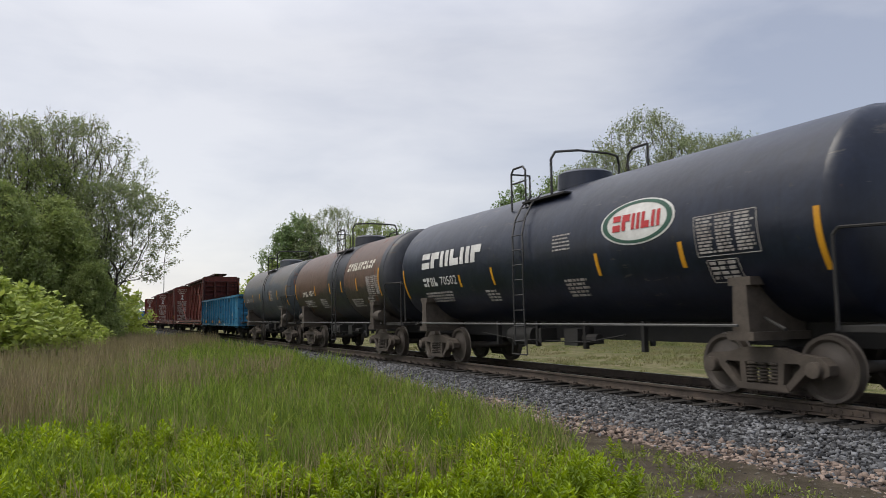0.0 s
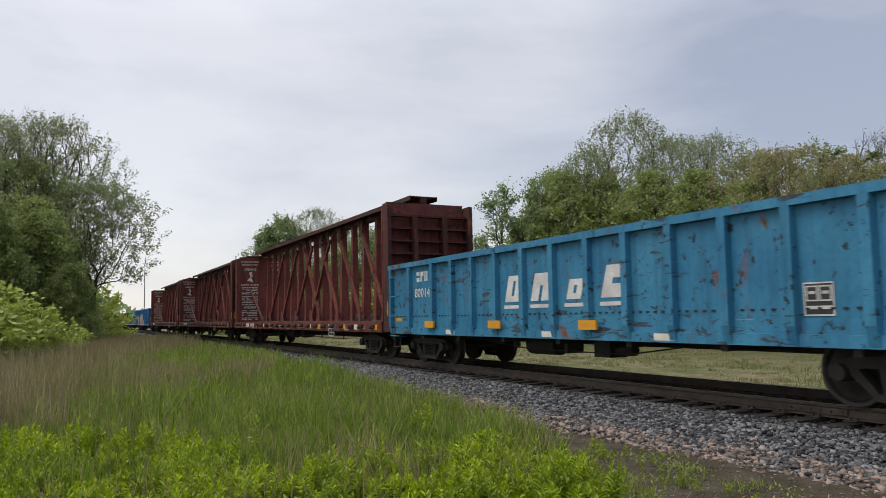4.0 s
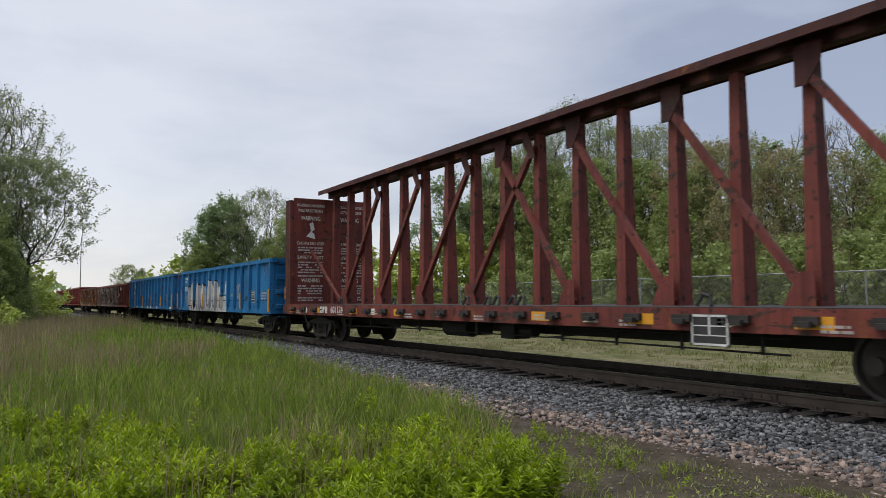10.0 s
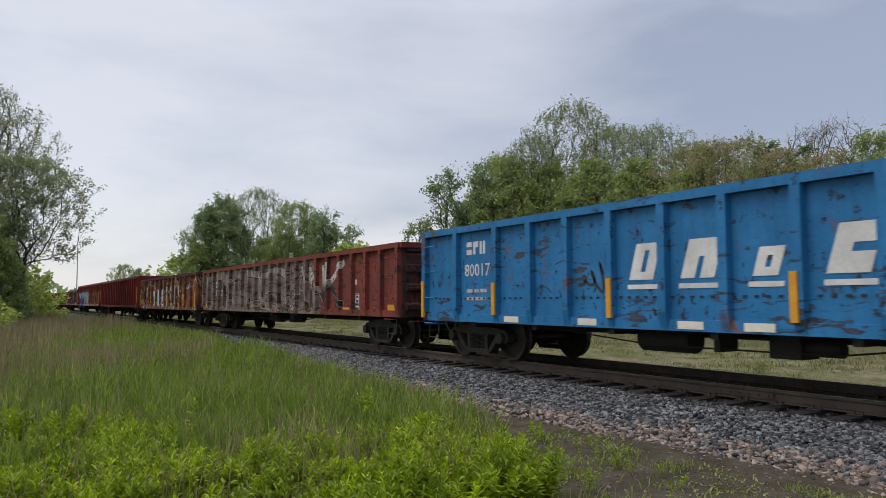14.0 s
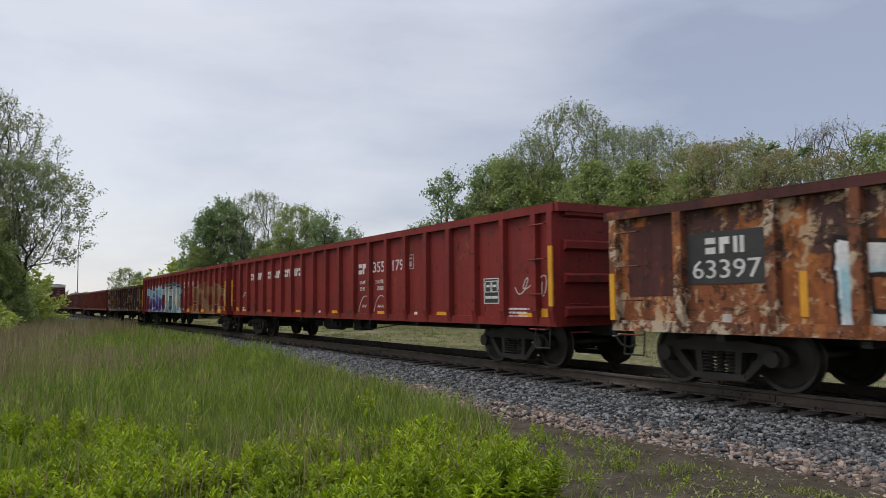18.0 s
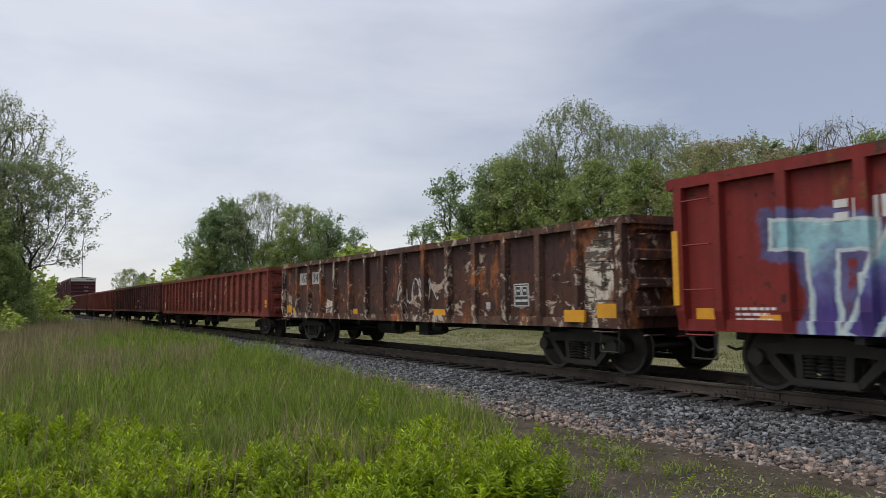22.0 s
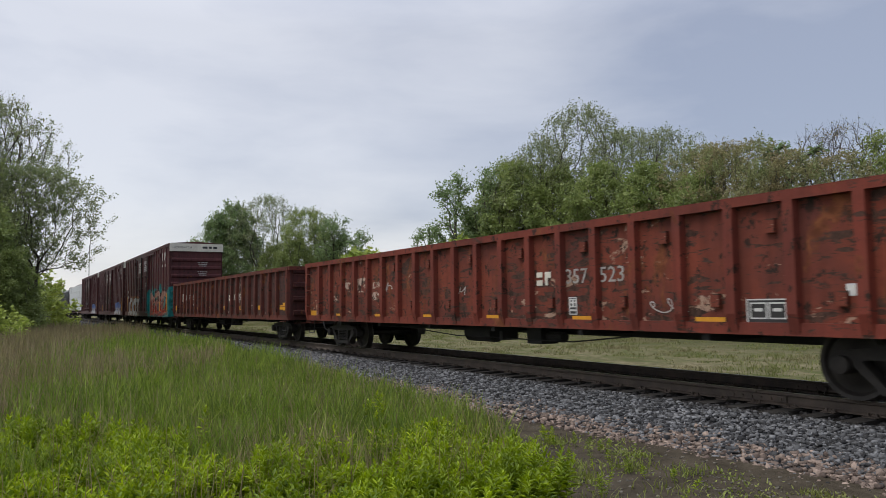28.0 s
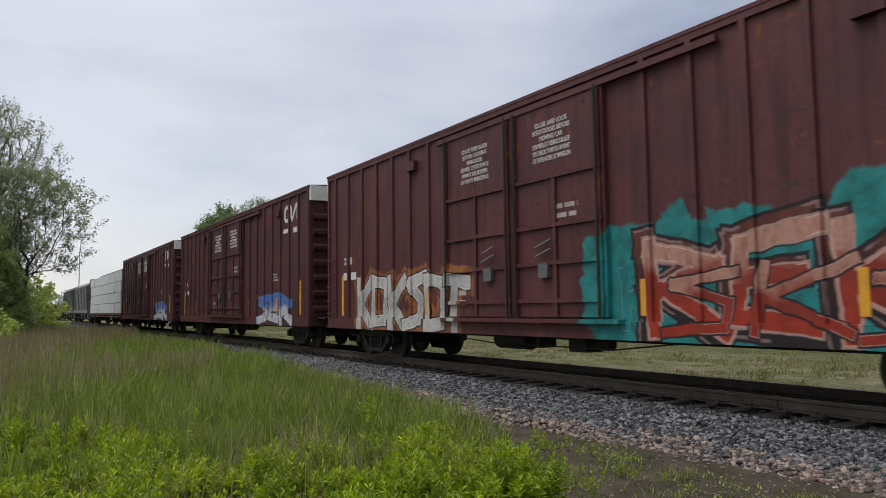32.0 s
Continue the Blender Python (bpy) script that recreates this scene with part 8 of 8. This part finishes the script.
        for z, w in ((3.95, 0.6), (3.4, 0.6), (2.7, 0.8)):
            for q in range(3):
                bars_end(car, L + 0.093, 0.35, z - 0.1 * q + 0.04, w - 0.08 * q, 0.05, FADED)
    # --- loaded flatcar: white-wrapped lumber packs
    car, L, Y = centerbeam("red-brown centerbeam flatcar under a lumber load", -410.8, -434.0, P_CBD, "", paint_dark=P_CBD)
    loads = new("lumber_load")
    tagged(loads, "white-wrapped lumber packs stacked on the flatcar", "lumber")
    CARS.append((loads, (-410.8 - 434.0) / 2))
    rnd = random.Random(8)
    for k in range(6):
        for z in range(4):
            x0 = -L + 0.6 + (2 * L - 1.2) * k / 6
            for s in (-1, 1):
                g = Geo().box(x0 + 0.03, x0 + (2 * L - 1.2) / 6 - 0.03, min(s * 0.50, s * (1.44 + rnd.uniform(-0.02, 0.02))), max(s * 0.50, s * 1.44), 1.14 + 0.86 * z, 1.14 + 0.86 * z + 0.82)
                part("lumber_pack", g, WRAP, loads)
    hopper("dull pale grey covered hopper car", -436.2, -451.0, P_HOP2)
    hopper("dull green-grey covered hopper car", -453.2, -468.0, P_HOP)
    tank_car("plain black tank car far back", -471.5, -485.0, P_BLACK, P_DKGREY, 0.3, "", r=1.45, axis=2.5)
    gondola("dark brown gondola car far back", -488.0, -504.0, 2.6, 0.8, 13, P_DARKG, inset=1.7)
    gondola("dark brown gondola car far back", -506.0, -522.0, 2.6, 0.8, 13, P_DARKG, inset=1.7)


def bars_end(car, x, y, z, width, size, mat, name="stencil_line"):
    """A broken bar of small type on a car's leading end."""
    rnd = random.Random(int(z * 100 + y * 10))
    g = Geo()
    at = y - width / 2
    while at < y + width / 2:
        w = min(size * rnd.uniform(1.0, 3.5), y + width / 2 - at)
        g.box(x, x + 0.004, at, at + w, z - size, z)
        at += w + size * 0.6
    ob = part(name, g, mat, car)
    tagged(ob, kind="stuff")
    return ob


build_train()


# ---- movement ----
TRAVEL = (0.0, 10.76, 21.43, 31.87, 42.41, 53.02, 63.72, 74.49, 85.34, 96.28, 107.38, 118.45, 129.39, 140.22, 150.84, 161.6, 172.38, 183.2, 194.06, 204.96, 215.93, 226.91, 237.94, 248.97, 259.95, 270.98, 282.09, 293.24, 304.44, 315.67, 326.85, 337.91, 348.86)


def motions():
    """The whole train rolls past; every wheelset turns with the distance run."""
    for car, mid in CARS:
        walk(car, [(t, pose(mid + s, TRACK, 0)) for t, s in enumerate(TRAVEL)])
    done = {}
    for w, e in WHEELSETS:
        if e not in done:
            rows = []
            for k in range(961):
                t = k / 30
                i = min(int(t), 31)
                s = TRAVEL[i] + (TRAVEL[i + 1] - TRAVEL[i]) * (t - i)
                rows.append((t, pose(e * 0.889, 0, 0.457) @ Matrix.Rotation(s / 0.457, 4, "Y")))
            walk(w, rows)
            done[e] = w
        else:
            keys = w.animation_data_create()
            w.rotation_mode = "QUATERNION"
            keys.action = done[e].animation_data.action
            keys.action_slot = done[e].animation_data.action_slot


motions()
